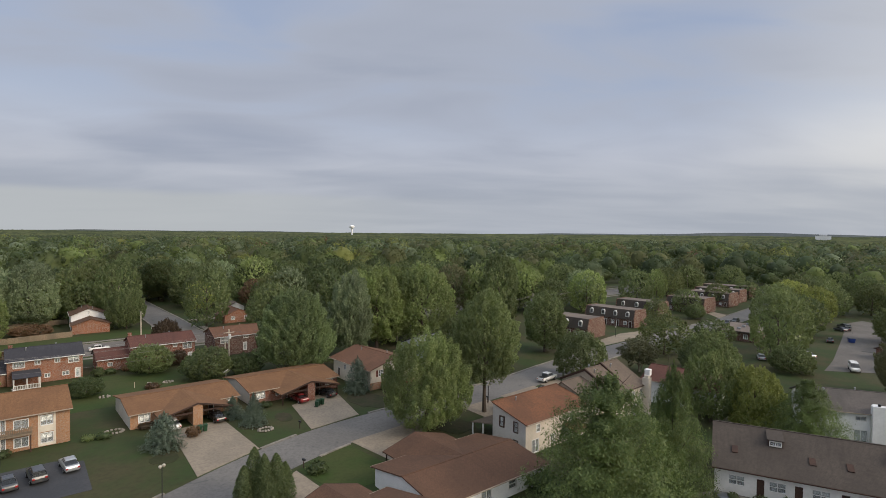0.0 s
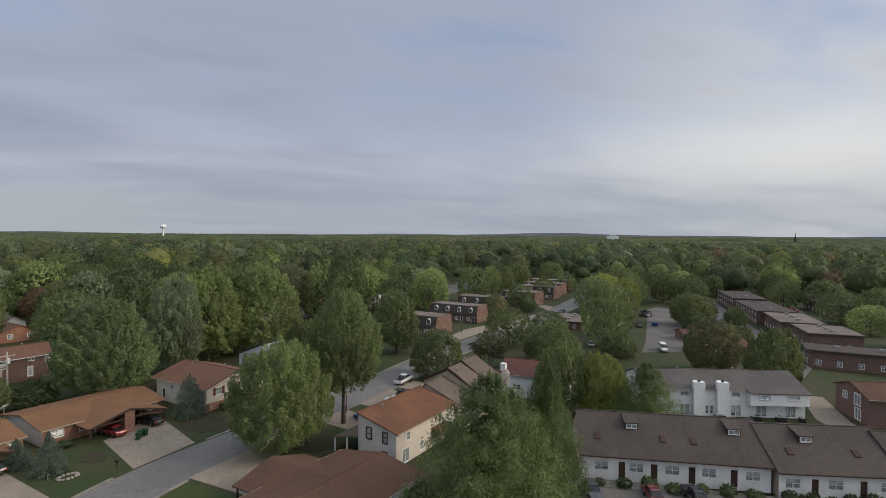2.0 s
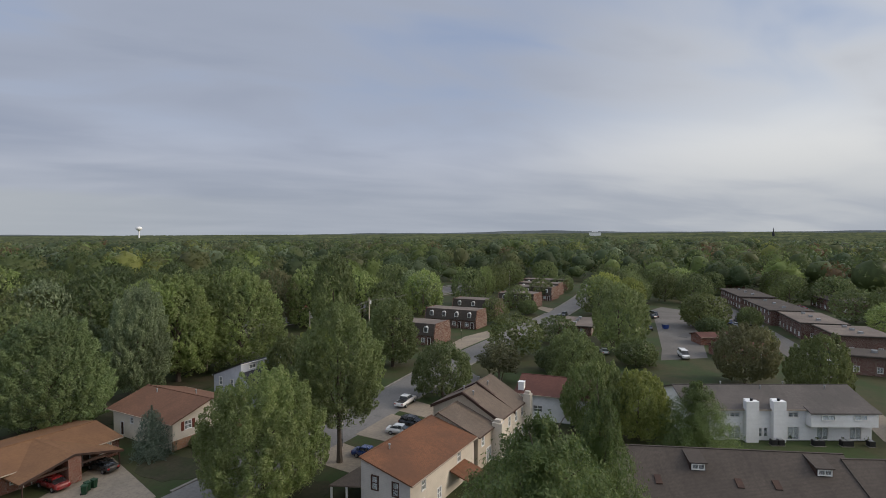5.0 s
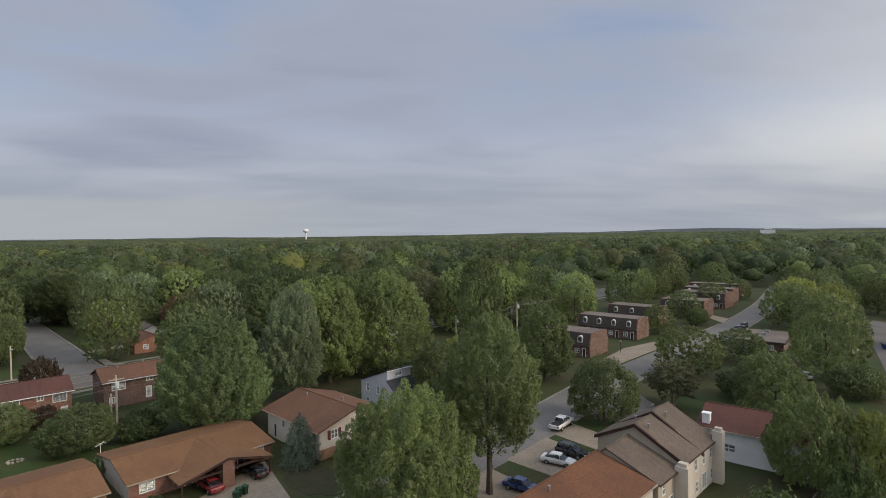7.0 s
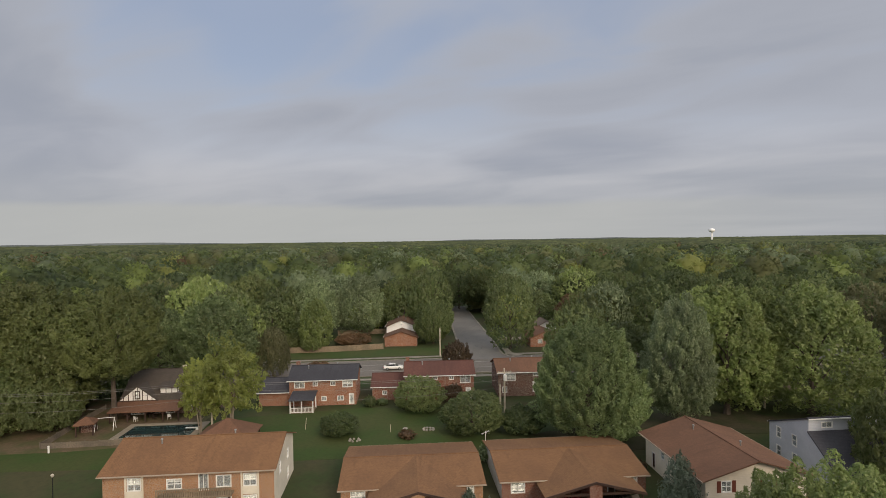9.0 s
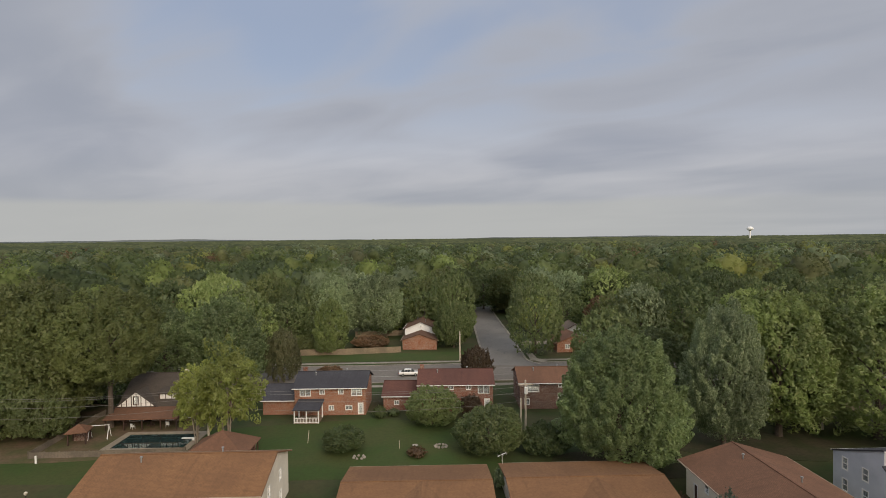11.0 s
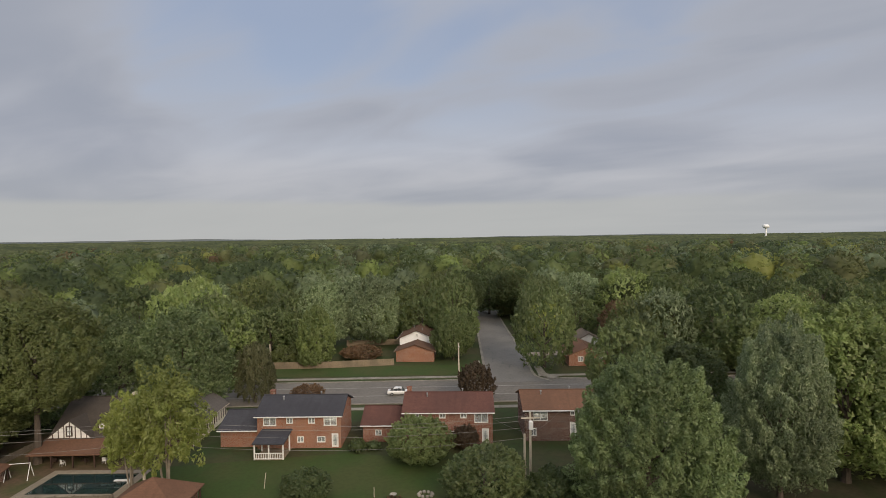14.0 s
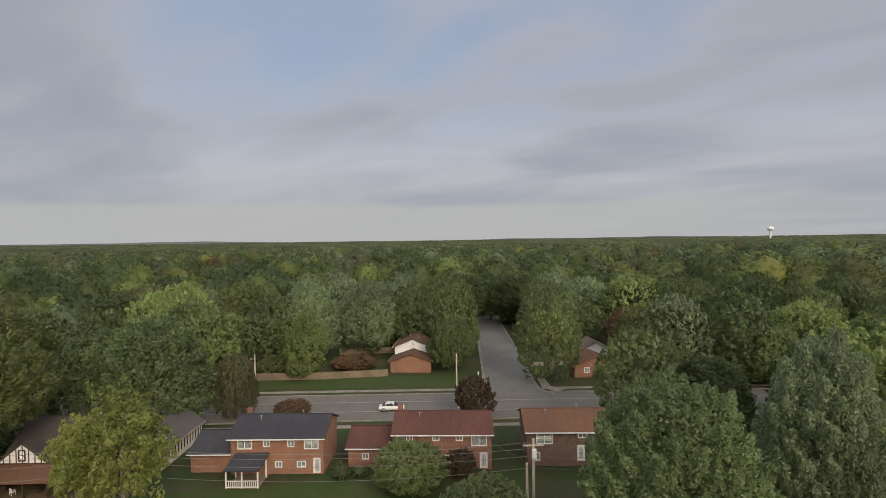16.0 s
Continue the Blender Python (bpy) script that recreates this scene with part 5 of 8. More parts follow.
def townhouses():
    """A stepped terrace: each unit a thing of its own."""
    g = "stepped terrace units"
    # low end unit with the rust-coloured single slope
    root = thing("townhouse", 41.7, 14.6, 5.8, "end townhouse of grey and cream siding under rust-orange shingles", "townhouse", g)
    w, d = 15.6, 6.6
    D = dict(mat=TIMBER)
    west = [(-1.3, 3.2, 0.9, 1.6, "hung", D), (1.4, 3.0, 0.9, 1.6, "hung", D), (1.4, 0.6, 0.9, 1.3, "hung", D)]
    south = [(-5, 3.0, 0.9, 1.2, "hung"), (-1.5, 0.5, 1.0, 1.4, "pair"), (-5.6, 0.1, 1.6, 2.0, "slide"), (3.5, 3.0, 1.0, 1.4, "hung"), (5.6, 0.1, 0.95, 2.05, "doorglass")]
    house(root, w, d, 4.7, 6.4, {"S": SIDE_CREAM, "E": SIDE_GREY, "N": SIDE_GREY, "W": SIDE_GREY}, ROOF_RUST, over=0.4, gable_over=0.25, mid=d / 2 - 0.02, eave_n=6.36, openings={"W": west, "S": south}, vents=2)
    bm = bmesh.new()
    slab(bm, (-w / 2, d / 2 + 4.8, 2.15), (-w / 2, d / 2 + 0.02, 3.1), (-w / 2 + 6, d / 2 + 0.02, 3.1), (-w / 2 + 6, d / 2 + 4.8, 2.15))
    porch = part("porch_roof", bm, ROOF_TAUPE, root, "lean-to porch roof with a white edge")
    for x, y in ((-w / 2 + 0.15, d / 2 + 4.5), (-w / 2 + 0.15, d / 2 + 2.2), (-w / 2 + 5.8, d / 2 + 4.5)):
        bm = bmesh.new()
        box(bm, x - 0.1, x + 0.1, y - 0.1, y + 0.1, 0, 2.05 + (d / 2 + 4.6 - y) * 0.19)
        part("porch_post", bm, WHITE, root)
    bm = bmesh.new()
    slab(bm, (1.0, -d / 2 - 2.6, 2.1), (5.0, -d / 2 - 2.6, 2.1), (5.0, -d / 2 - 0.02, 2.9), (1.0, -d / 2 - 0.02, 2.9))
    part("canopy", bm, ROOF_RUST, root)
    # middle unit
    root = thing("townhouse", 52.7, 15.4, 5.8, "middle townhouse of tan boards with taupe roof and clad chimney", "townhouse", g)
    house(root, 5.6, 6.8, 4.6, 6.9, SIDE_TAN, ROOF_TAUPE, over=0.3, gable_over=0.2, mid=2.6, eave_n=6.2, openings={"S": [(-1.3, 2.9, 0.9, 1.4, "hung"), (0.6, 0.2, 1.5, 2.0, "slide")]}, gutter=TIMBER)
    bm = bmesh.new()
    box(bm, 1.7, 2.9, -4.9, -3.4, 0, 5.2)
    box(bm, 1.95, 2.65, -4.65, -3.65, 5.2, 5.6)
    part("chimney", bm, SIDE_CREAM, root, "cream board-clad chimney")
    # tall units
    for k, (cx, cy, w, hh, leaf) in enumerate(((57.9, 17.3, 5.0, 8.3, "first"), (63.0, 17.8, 5.2, 8.6, "last"))):
        root = thing("townhouse", cx, cy, 5.8, "tall tan townhouse with a steep taupe roof edged in dark brown", "townhouse", g)
        wins = [(-1.4, 3.2, 0.9, 1.5, "hung"), (1.2, 3.2, 0.9, 1.5, "hung"), (-1.2, 0.2, 1.5, 2.0, "slide"), (1.5, 0.5, 0.9, 1.4, "hung")]
        house(root, w, 10.8, 5.3, hh, {"S": SIDE_CREAM, "E": SIDE_GREY, "N": SIDE_TAN, "W": SIDE_TAN}, ROOF_TAUPE, over=0.3, gable_over=0.15, mid=0.5, eave_n=5.9, openings={"S": wins, "W": [(-3.6, 3.2, 0.8, 1.5, "hung")] if k == 0 else []}, gutter=TIMBER, vents=2)
        bm = bmesh.new()
        for y0, z0, y1, z1 in ((-5.8, 4.95, 0.5, hh), (0.5, hh, 5.8, 5.6)):
            a = [bm.verts.new((x, y, z)) for x, y, z in ((-w / 2 - 0.2, y0, z0 + 0.2), (-w / 2 + 0.15, y0, z0 + 0.2), (-w / 2 + 0.15, y1, z1 + 0.26), (-w / 2 - 0.2, y1, z1 + 0.26))]
            b = [bm.verts.new((v.co.x, v.co.y, v.co.z - 0.42)) for v in a]
            bm.faces.new(a)
            bm.faces.new(b[::-1])
            for j in range(4):
                bm.faces.new((a[j], b[j], b[(j + 1) % 4], a[(j + 1) % 4]))
        part("bargeboard", bm, TIMBER, root, "dark brown edge board")
        if k:
            bm = bmesh.new()
            box(bm, 1.6, 2.6, -6.6, -5.4, 0, 6.6)
            box(bm, 1.8, 2.4, -6.4, -5.6, 6.6, 7.0)
            part("chimney", bm, SIDE_CREAM, root, "cream board-clad chimney")


def gabled_house(name, x, y, rz, w, d, eave, ridge, mats, roof, label, openings=None, **kw):
    root = thing(name, x, y, rz, label, "house")
    house(root, w, d, eave, ridge, mats, roof, openings=openings, **kw)
    return root


def north_houses():
    up = lambda u, w=0.9, h=0.8, s="slide": (u, 3.75, w, h, s)
    low = lambda u, w=0.9, h=0.8: (u, 1.1, w, h, "slide")
    # charcoal roof
    root = thing("brick_house", -23.8, 95.6, 4.8, "orange-red brick two-storey house with charcoal roof and white windows", "house")
    wins = [(-4.4, 3.45, 1.9, 1.15, "bay"), (-1.4, 3.75, 0.9, 0.85, "slide"), (1.9, 3.75, 0.9, 0.85, "slide"), (4.7, 3.4, 1.9, 1.3, "pair", dict(blind=0.4)),
            (0.2, 0.9, 0.9, 0.85, "slide"), (3.3, 0.9, 1.2, 0.85, "slide"), (5.4, 0.1, 0.95, 2.0, "doorglass", dict(mat=WHITE))]
    house(root, 12.6, 8.6, 5.0, 6.7, BRICK_ORANGE, ROOF_SLATE, over=0.5, gutter=WHITE, openings={"S": wins}, vents=2, chimney=(-5.6, 1.2, 0.7, 0.5, BRICK_RED))
    house(root, 5.8, 8.4, 2.7, 4.3, BRICK_ORANGE, ROOF_SLATE, over=0.5, gutter=WHITE, x=-9.25, y=0.6, openings={"S": [], "N": [(0, 0.1, 2.4, 2.1, "slide")]}, vents=0)
    # screened porch
    root = thing("screened_porch", -26.5, 88.6, 4.8, "white-railed porch with a charcoal roof beside the brick house", "porch")
    bm = bmesh.new()
    slab(bm, (-2.3, -1.9, 2.45), (2.3, -1.9, 2.45), (2.3, 3.0, 3.15), (-2.3, 3.0, 3.15))
    part("roof", bm, ROOF_SLATE, root)
    for x in (-2.05, 0.0, 2.05):
        bm = bmesh.new()
        box(bm, x - 0.09, x + 0.09, -1.6, -1.42, 0, 2.36)
        part("post", bm, WHITE, root)
    for x in (-2.05, 2.05):
        bm = bmesh.new()
        box(bm, x - 0.09, x + 0.09, 1.5, 1.68, 0, 2.8)
        part("post", bm, WHITE, root)
    bm = bmesh.new()
    for k in range(17):
        x = -2.0 + k * 0.25
        box(bm, x - 0.035, x + 0.035, -1.55, -1.48, 0.15, 0.95)
    box(bm, -2.1, 2.1, -1.58, -1.44, 0.9, 1.0)
    box(bm, -2.1, 2.1, -1.58, -1.44, 0.1, 0.22)
    part("rail", bm, WHITE, root)
    bm = bmesh.new()
    box(bm, -2.1, 2.1, -1.6, 2.6, 0.0, 0.12)
    part("deck", bm, WOOD, root)
    # brown roofs
    root = thing("brick_house", -1.5, 98.7, 3.8, "red brick two-storey house with brown roof and white bay window", "house")
    wins = [(-0.9, 3.9, 0.9, 0.8, "slide"), (2.3, 3.9, 0.9, 0.8, "slide"), (5.0, 3.2, 2.0, 1.5, "bay"), (0.8, 1.0, 0.95, 0.9, "slide"), (5.6, 0.1, 1.0, 2.1, "doorglass", dict(mat=WHITE)), (-4.5, 3.9, 0.9, 0.8, "slide")]
    house(root, 13.4, 8.8, 4.9, 6.5, BRICK_RED, ROOF_MAROON, over=0.5, gutter=WHITE, openings={"S": wins}, vents=2, chimney=(-6.3, 0.8, 0.7, 0.7, BRICK_RED))
    house(root, 7.2, 8.2, 2.7, 4.2, BRICK_RED, ROOF_MAROON, over=0.5, gutter=WHITE, x=-9.6, y=0.6, openings={"S": [(-1.2, 1.0, 0.9, 0.8, "slide")]})
    root = thing("brick_house", 16.0, 100.8, 4.2, "dark red brick house with brown roof and white back door", "house")
    wins = [(-3.6, 3.1, 2.2, 1.4, "pair", dict(blind=0.8)), (1.6, 3.9, 1.2, 0.6, "slide"), (1.4, 0.7, 1.0, 2.1, "doorglass", dict(mat=WHITE)), (-4.7, 0.8, 0.9, 1.1, "slide"), (4.6, 3.3, 1.2, 1.2, "pair")]
    house(root, 12.0, 8.8, 4.9, 6.5, BRICK_DARK, ROOF_BROWN_L, over=0.55, gutter=WHITE, openings={"S": wins}, vents=2)
    # across the main road
    root = thing("brick_house", -13.9, 148.2, 2.0 + 90, "small brick house with a brown roof below a white gable", "house")
    house(root, 6.5, 9.4, 2.6, 4.2, {"S": BRICK_ORANGE, "N": BRICK_ORANGE, "E": BRICK_ORANGE, "W": BRICK_ORANGE}, ROOF_BROWN, over=0.4)
    root = thing("white_gabled_house", -14.4, 156.9, 2.0 + 90, "white-gabled two-level house with a brown roof", "house")
    house(root, 10.5, 9.0, 4.6, 6.5, SIDE_WHITE, ROOF_BROWN, over=0.4, gable_over=0.5, gutter=WHITE, openings={"W": [(0, 4.9, 0.6, 0.8, "hung")]}, vents=2)
    gabled_house("brick_house", 27.6, 147.5, 95, 10, 9.5, 2.5, 4.4, BRICK_ORANGE, ROOF_BROWN_L, "low orange brick house half hidden by trees", openings={"W": [(-2, 1, 1.2, 1.2, "pair"), (2.5, 1, 1.2, 1.2, "pair")]})
    gabled_house("white_gabled_house", 30.0, 160, 95, 8, 6, 3.4, 5.0, SIDE_WHITE, ROOF_TAUPE, "white house showing between trees")


def half_timbered():
    root = thing("half_timbered_house", -52.5, 92.6, 6.0, "brown brick house with white half-timbered gables and a dark roof", "house")
    w, d = 14.5, 11.0
    wins = [(-4.5, 0.1, 2.4, 2.1, "slide"), (-1.4, 0.2, 1.5, 2.0, "slide"), (1.2, 0.2, 1.5, 2.0, "slide"), (4.4, 0.5, 1.4, 1.6, "pair")]
    house(root, w, d, 2.8, 7.0, BRICK_DARK, ROOF_DARK, over=0.6, openings={"S": wins})
    for cx, cw, ap in ((-4.2, 6.6, 5.3), (5.3, 4.4, 4.6)):
        bm = bmesh.new()
        f = -d / 2 - 0.55
        slope = (ap - 2.75) / (cw / 2)
        for s in (-1, 1):
            ex, ez = cx + s * (cw / 2 + 0.4), 2.75 - slope * 0.4
            pts = ((ex, f - 0.12, ez + 0.16), (cx, f - 0.12, ap + 0.16), (cx, 0.6, ap + 0.16), (ex, -d / 2 + 2.0, ez + 0.16))
            slab(bm, *(pts if s < 0 else (pts[1], pts[0], pts[3], pts[2])))
        gr = part("gable_roof", bm, ROOF_DARK, root)
        bm = bmesh.new()
        vs = [bm.verts.new((x, f, z)) for x, z in ((cx - cw / 2, 2.75), (cx + cw / 2, 2.75), (cx, ap - 0.02))]
        vb = [bm.verts.new((v.co.x, f + 0.15, v.co.z)) for v in vs]
        bm.faces.new(vs)
        bm.faces.new(vb[::-1])
        for k in range(3):
            bm.faces.new((vs[k], vb[k], vb[(k + 1) % 3], vs[(k + 1) % 3]))
        part("gable_wall", bm, WHITE, root, "white plaster gable")
        bm = bmesh.new()
        n = int(cw / 0.75)
        for k in range(1, n):
            x = cx - cw / 2 + cw * k / n
            top = 2.75 + slope * (cw / 2 - abs(x - cx)) - 0.05
            if top > 2.95:
                box(bm, x - 0.06, x + 0.06, f - 0.05, f - 0.002, 2.75, top)
        box(bm, cx - cw / 2, cx + cw / 2, f - 0.06, f - 0.002, 2.66, 2.82)
        part("timber_frame", bm, TIMBER, root, "dark upright timbers")
        if cw > 5:
            add_window(root, pose(cx, f - 0.06, 3.15, 0, 0, 180) @ pose(0, 0.12, 0), 0.8, 1.4, "hung", TIMBER)
    bm = bmesh.new()
    slab(bm, (-7.6, -d / 2 - 4.6, 1.95), (4.5, -d / 2 - 4.6, 1.95), (4.5, -d / 2 - 0.45, 2.70), (-7.6, -d / 2 - 0.45, 2.70))
    part("verandah_roof", bm, ROOF_BROWN_L, root, "wide brown verandah roof")
    for x in (-7.3, -4.3, -1.3, 1.7, 4.3):
        bm = bmesh.new()
        box(bm, x - 0.08, x + 0.08, -d / 2 - 4.4, -d / 2 - 4.24, 0, 1.9)
        part("verandah_post", bm, TIMBER, root)
    bm = bmesh.new()
    box(bm, -0.9, 2.3, -d / 2 + 0.9, -d / 2 + 1.1, 3.3, 4.75)
    box(bm, -0.9, 2.3, -d / 2 + 1.1, -d / 2 + 3.4, 3.9, 4.7)
    dr = part("dormer", bm, WHITE, root, "white half-timbered dormer")
    bm = bmesh.new()
    slab(bm, (-1.2, -d / 2 + 0.5, 4.78), (2.6, -d / 2 + 0.5, 4.78), (2.6, -d / 2 + 4.2, 5.5), (-1.2, -d / 2 + 4.2, 5.5))
    part("dormer_roof", bm, ROOF_DARK, dr)
    for x in (-0.9, 0.15, 1.2, 2.25):
        bm = bmesh.new()
        box(bm, x - 0.06, x + 0.06, -d / 2 + 0.84, -d / 2 + 0.897, 3.3, 4.75)
        part("timber", bm, TIMBER, dr)
    bm = bmesh.new()
    box(bm, 1.2, 1.8, 0.6, 1.2, 5.8, 7.5)
    part("chimney", bm, STUCCO, root, "small cream chimney")
    # wing towards the main road with its striped gable
    root = thing("half_timbered_wing", -43.6, 97.0, 6.0 - 90, "grey-roofed garage wing with a striped half-timbered gable", "outbuilding")
    house(root, 13.0, 6.0, 2.8, 5.0, {"S": BRICK_DARK, "N": STUCCO, "E": BRICK_DARK, "W": STUCCO}, ROOF_GREY, over=0.4)
    bm = bmesh.new()
    for k in range(14):
        x = -6.0 + k * 0.92
        box(bm, x - 0.1, x + 0.1, 3.0, 3.06, 0.8, 2.75)
    part("timber_frame", bm, TIMBER, root, "dark upright timbers")


def terrace():
    """Dark-roofed single-storey row and the white two-storey building behind it."""
    rows = (
        (59.05, -17.06, -62.3, 23.0, [-9.0, -4.6, -0.2, 4.2, 9.4], [-6.4, -2.4, 2.2, 7.2], [-4.6, 8.4], [-9.2, -0.8, 3.0]),
        (67.5, -33.8, -58.0, 14.5, [-5.6, -0.6, 5.4], [-3.0, 2.6], [-2.1], [-4.8, 3.2]),
        (74.3, -46.4, -58.0, 14.2, [-5.2, 0.2, 5.2], [-2.6, 2.8], [2.4], [-3.6]),
    )
    for cx, cy, rz, w, lights, doors, dormers, skylights in rows:
        root = thing("terrace_row", cx, cy, rz, "low white-walled terrace under a dark brown roof with small dormers", "terrace", "terrace rows")
        d = 13.5
        wins = [(u, 1.35, 1.8, 1.25, "pair", dict(blind=0.4)) for u in lights] + [(u, 0.4, 1.0, 2.2, "door") for u in doors]
        house(root, w, d, 3.65, 6.9, {"S": WHITE, "N": WHITE, "E": SIDE_TAN, "W": SIDE_TAN}, ROOF_DARK, over=0.7, openings={"S": wins}, gutter=TIMBER)
        slope = 3.25 / (d / 2)
        for u in dormers:
            y0 = -2.9
            z0 = 6.9 + y0 * slope + 0.1
            bm = bmesh.new()
            slab(bm, (u - 0.95, y0 - 0.25, z0 + 1.0), (u + 0.95, y0 - 0.25, z0 + 1.0), (u + 0.95, -0.2, 7.0), (u - 0.95, -0.2, 7.0), 0.12)
            dr = part("dormer", bm, ROOF_DARK, root, "small roof dormer with a white window")
            bm = bmesh.new()
            for s in (-1, 1):
                v = [bm.verts.new((u + s * 0.85, y, z)) for y, z in ((y0, z0 - 0.05), (y0, z0 + 0.95), (-0.5, 6.8))]
                bm.faces.new(v)
            box(bm, u - 0.85, u + 0.85, y0 - 0.02, y0 + 0.08, z0 - 0.02, z0 + 0.9)
            part("dormer_wall", bm, TIMBER, dr)
            add_window(dr, pose(u, y0 - 0.03, z0 + 0.18, 0, 0, 180) @ pose(0, 0.1, 0), 1.35, 0.6, "slide")
        for u in skylights:
            y0 = -4.3
            z0 = 6.9 + y0 * slope + 0.18
            bm = bmesh.new()
            m = Matrix.Translation((u, y0, z0)) @ pose(0, 0, 0, math.degrees(math.atan(slope)))
            box(bm, -0.35, 0.35, -0.6, 0.6, 0.0, 0.12, m)
            part("skylight", bm, TIMBER, root, "dark roof light")
    for cx, cy, rz, w in ((91.6, -17.2, -56.3, 27.8),):
        root = thing("white_apartment_house", cx, cy, rz, "white two-storey apartment house with two broad chimneys and a grey roof", "apartment house")
        d = 11.6
        wins = []
        for u in (-11.6, -6.9, 2.0, 6.4, 11.4):
            wins += [(u, 3.6, 1.5, 0.75, "slide"), (u, 0.15, 1.8, 2.0, "slide", dict(blind=0.9))]
        wins += [(-3.0, 0.5, 0.6, 1.5, "hung"), (-2.2, 0.5, 0.6, 1.5, "hung")]
        house(root, w, d, 4.9, 6.9, SIDE_WHITE, ROOF_GREY, over=0.4, openings={"S": wins}, vents=5)
        for u in (-4.7, -0.6):
            bm = bmesh.new()
            box(bm, u - 0.95, u + 0.95, -d / 2 - 1.0, -d / 2 - 0.005, 0, 6.3)
            box(bm, u - 0.5, u + 0.5, -d / 2 - 0.9, -d / 2 + 0.9, 5.2, 6.25)
            ch = part("chimney", bm, SIDE_WHITE, root, "broad white-clad chimney")
            bm = bmesh.new()
            tube(bm, (u, -d / 2 - 0.5, 6.3), (u, -d / 2 - 0.5, 6.7), 0.22, 0.22, 8)
            part("flue", bm, BLACK, ch)
        bm = bmesh.new()
        box(bm, 3.9, w / 2, -d / 2 - 1.3, -d / 2 - 0.005, 2.5, 4.58)
        upper = part("upper_storey", bm, SIDE_WHITE, root, "jutting white upper storey")
        bm = bmesh.new()
        slab(bm, (3.7, -d / 2 - 1.6, 4.72), (w / 2 + 0.35, -d / 2 - 1.6, 4.72), (w / 2 + 0.35, -d / 2 + 0.3, 5.24), (3.7, -d / 2 + 0.3, 5.24))
        part("upper_storey_roof", bm, ROOF_GREY, upper)
        for u in (6.4, 11.2):
            add_window(root, pose(u, -d / 2 - 1.3, 3.6, 0, 0, 180) @ pose(0, 0.12, 0), 1.9, 0.75, "slide")
    gabled_house("brick_apartment_house", 105.4, -46.5, -63, 18, 10.3, 5.0, 6.6, BRICK_BROWN, ROOF_BROWN, "red-brown brick two-storey house with balconies", openings={"W": [(-2, 3.2, 1.5, 1.3, "pair"), (2, 0.5, 1.8, 2, "slide"), (2, 3.0, 1.8, 2, "slide")], "S": [(-5, 3.2, 1.5, 1.3, "pair"), (0, 3.0, 2.0, 2, "slide"), (5, 3.2, 1.5, 1.3, "pair")]})


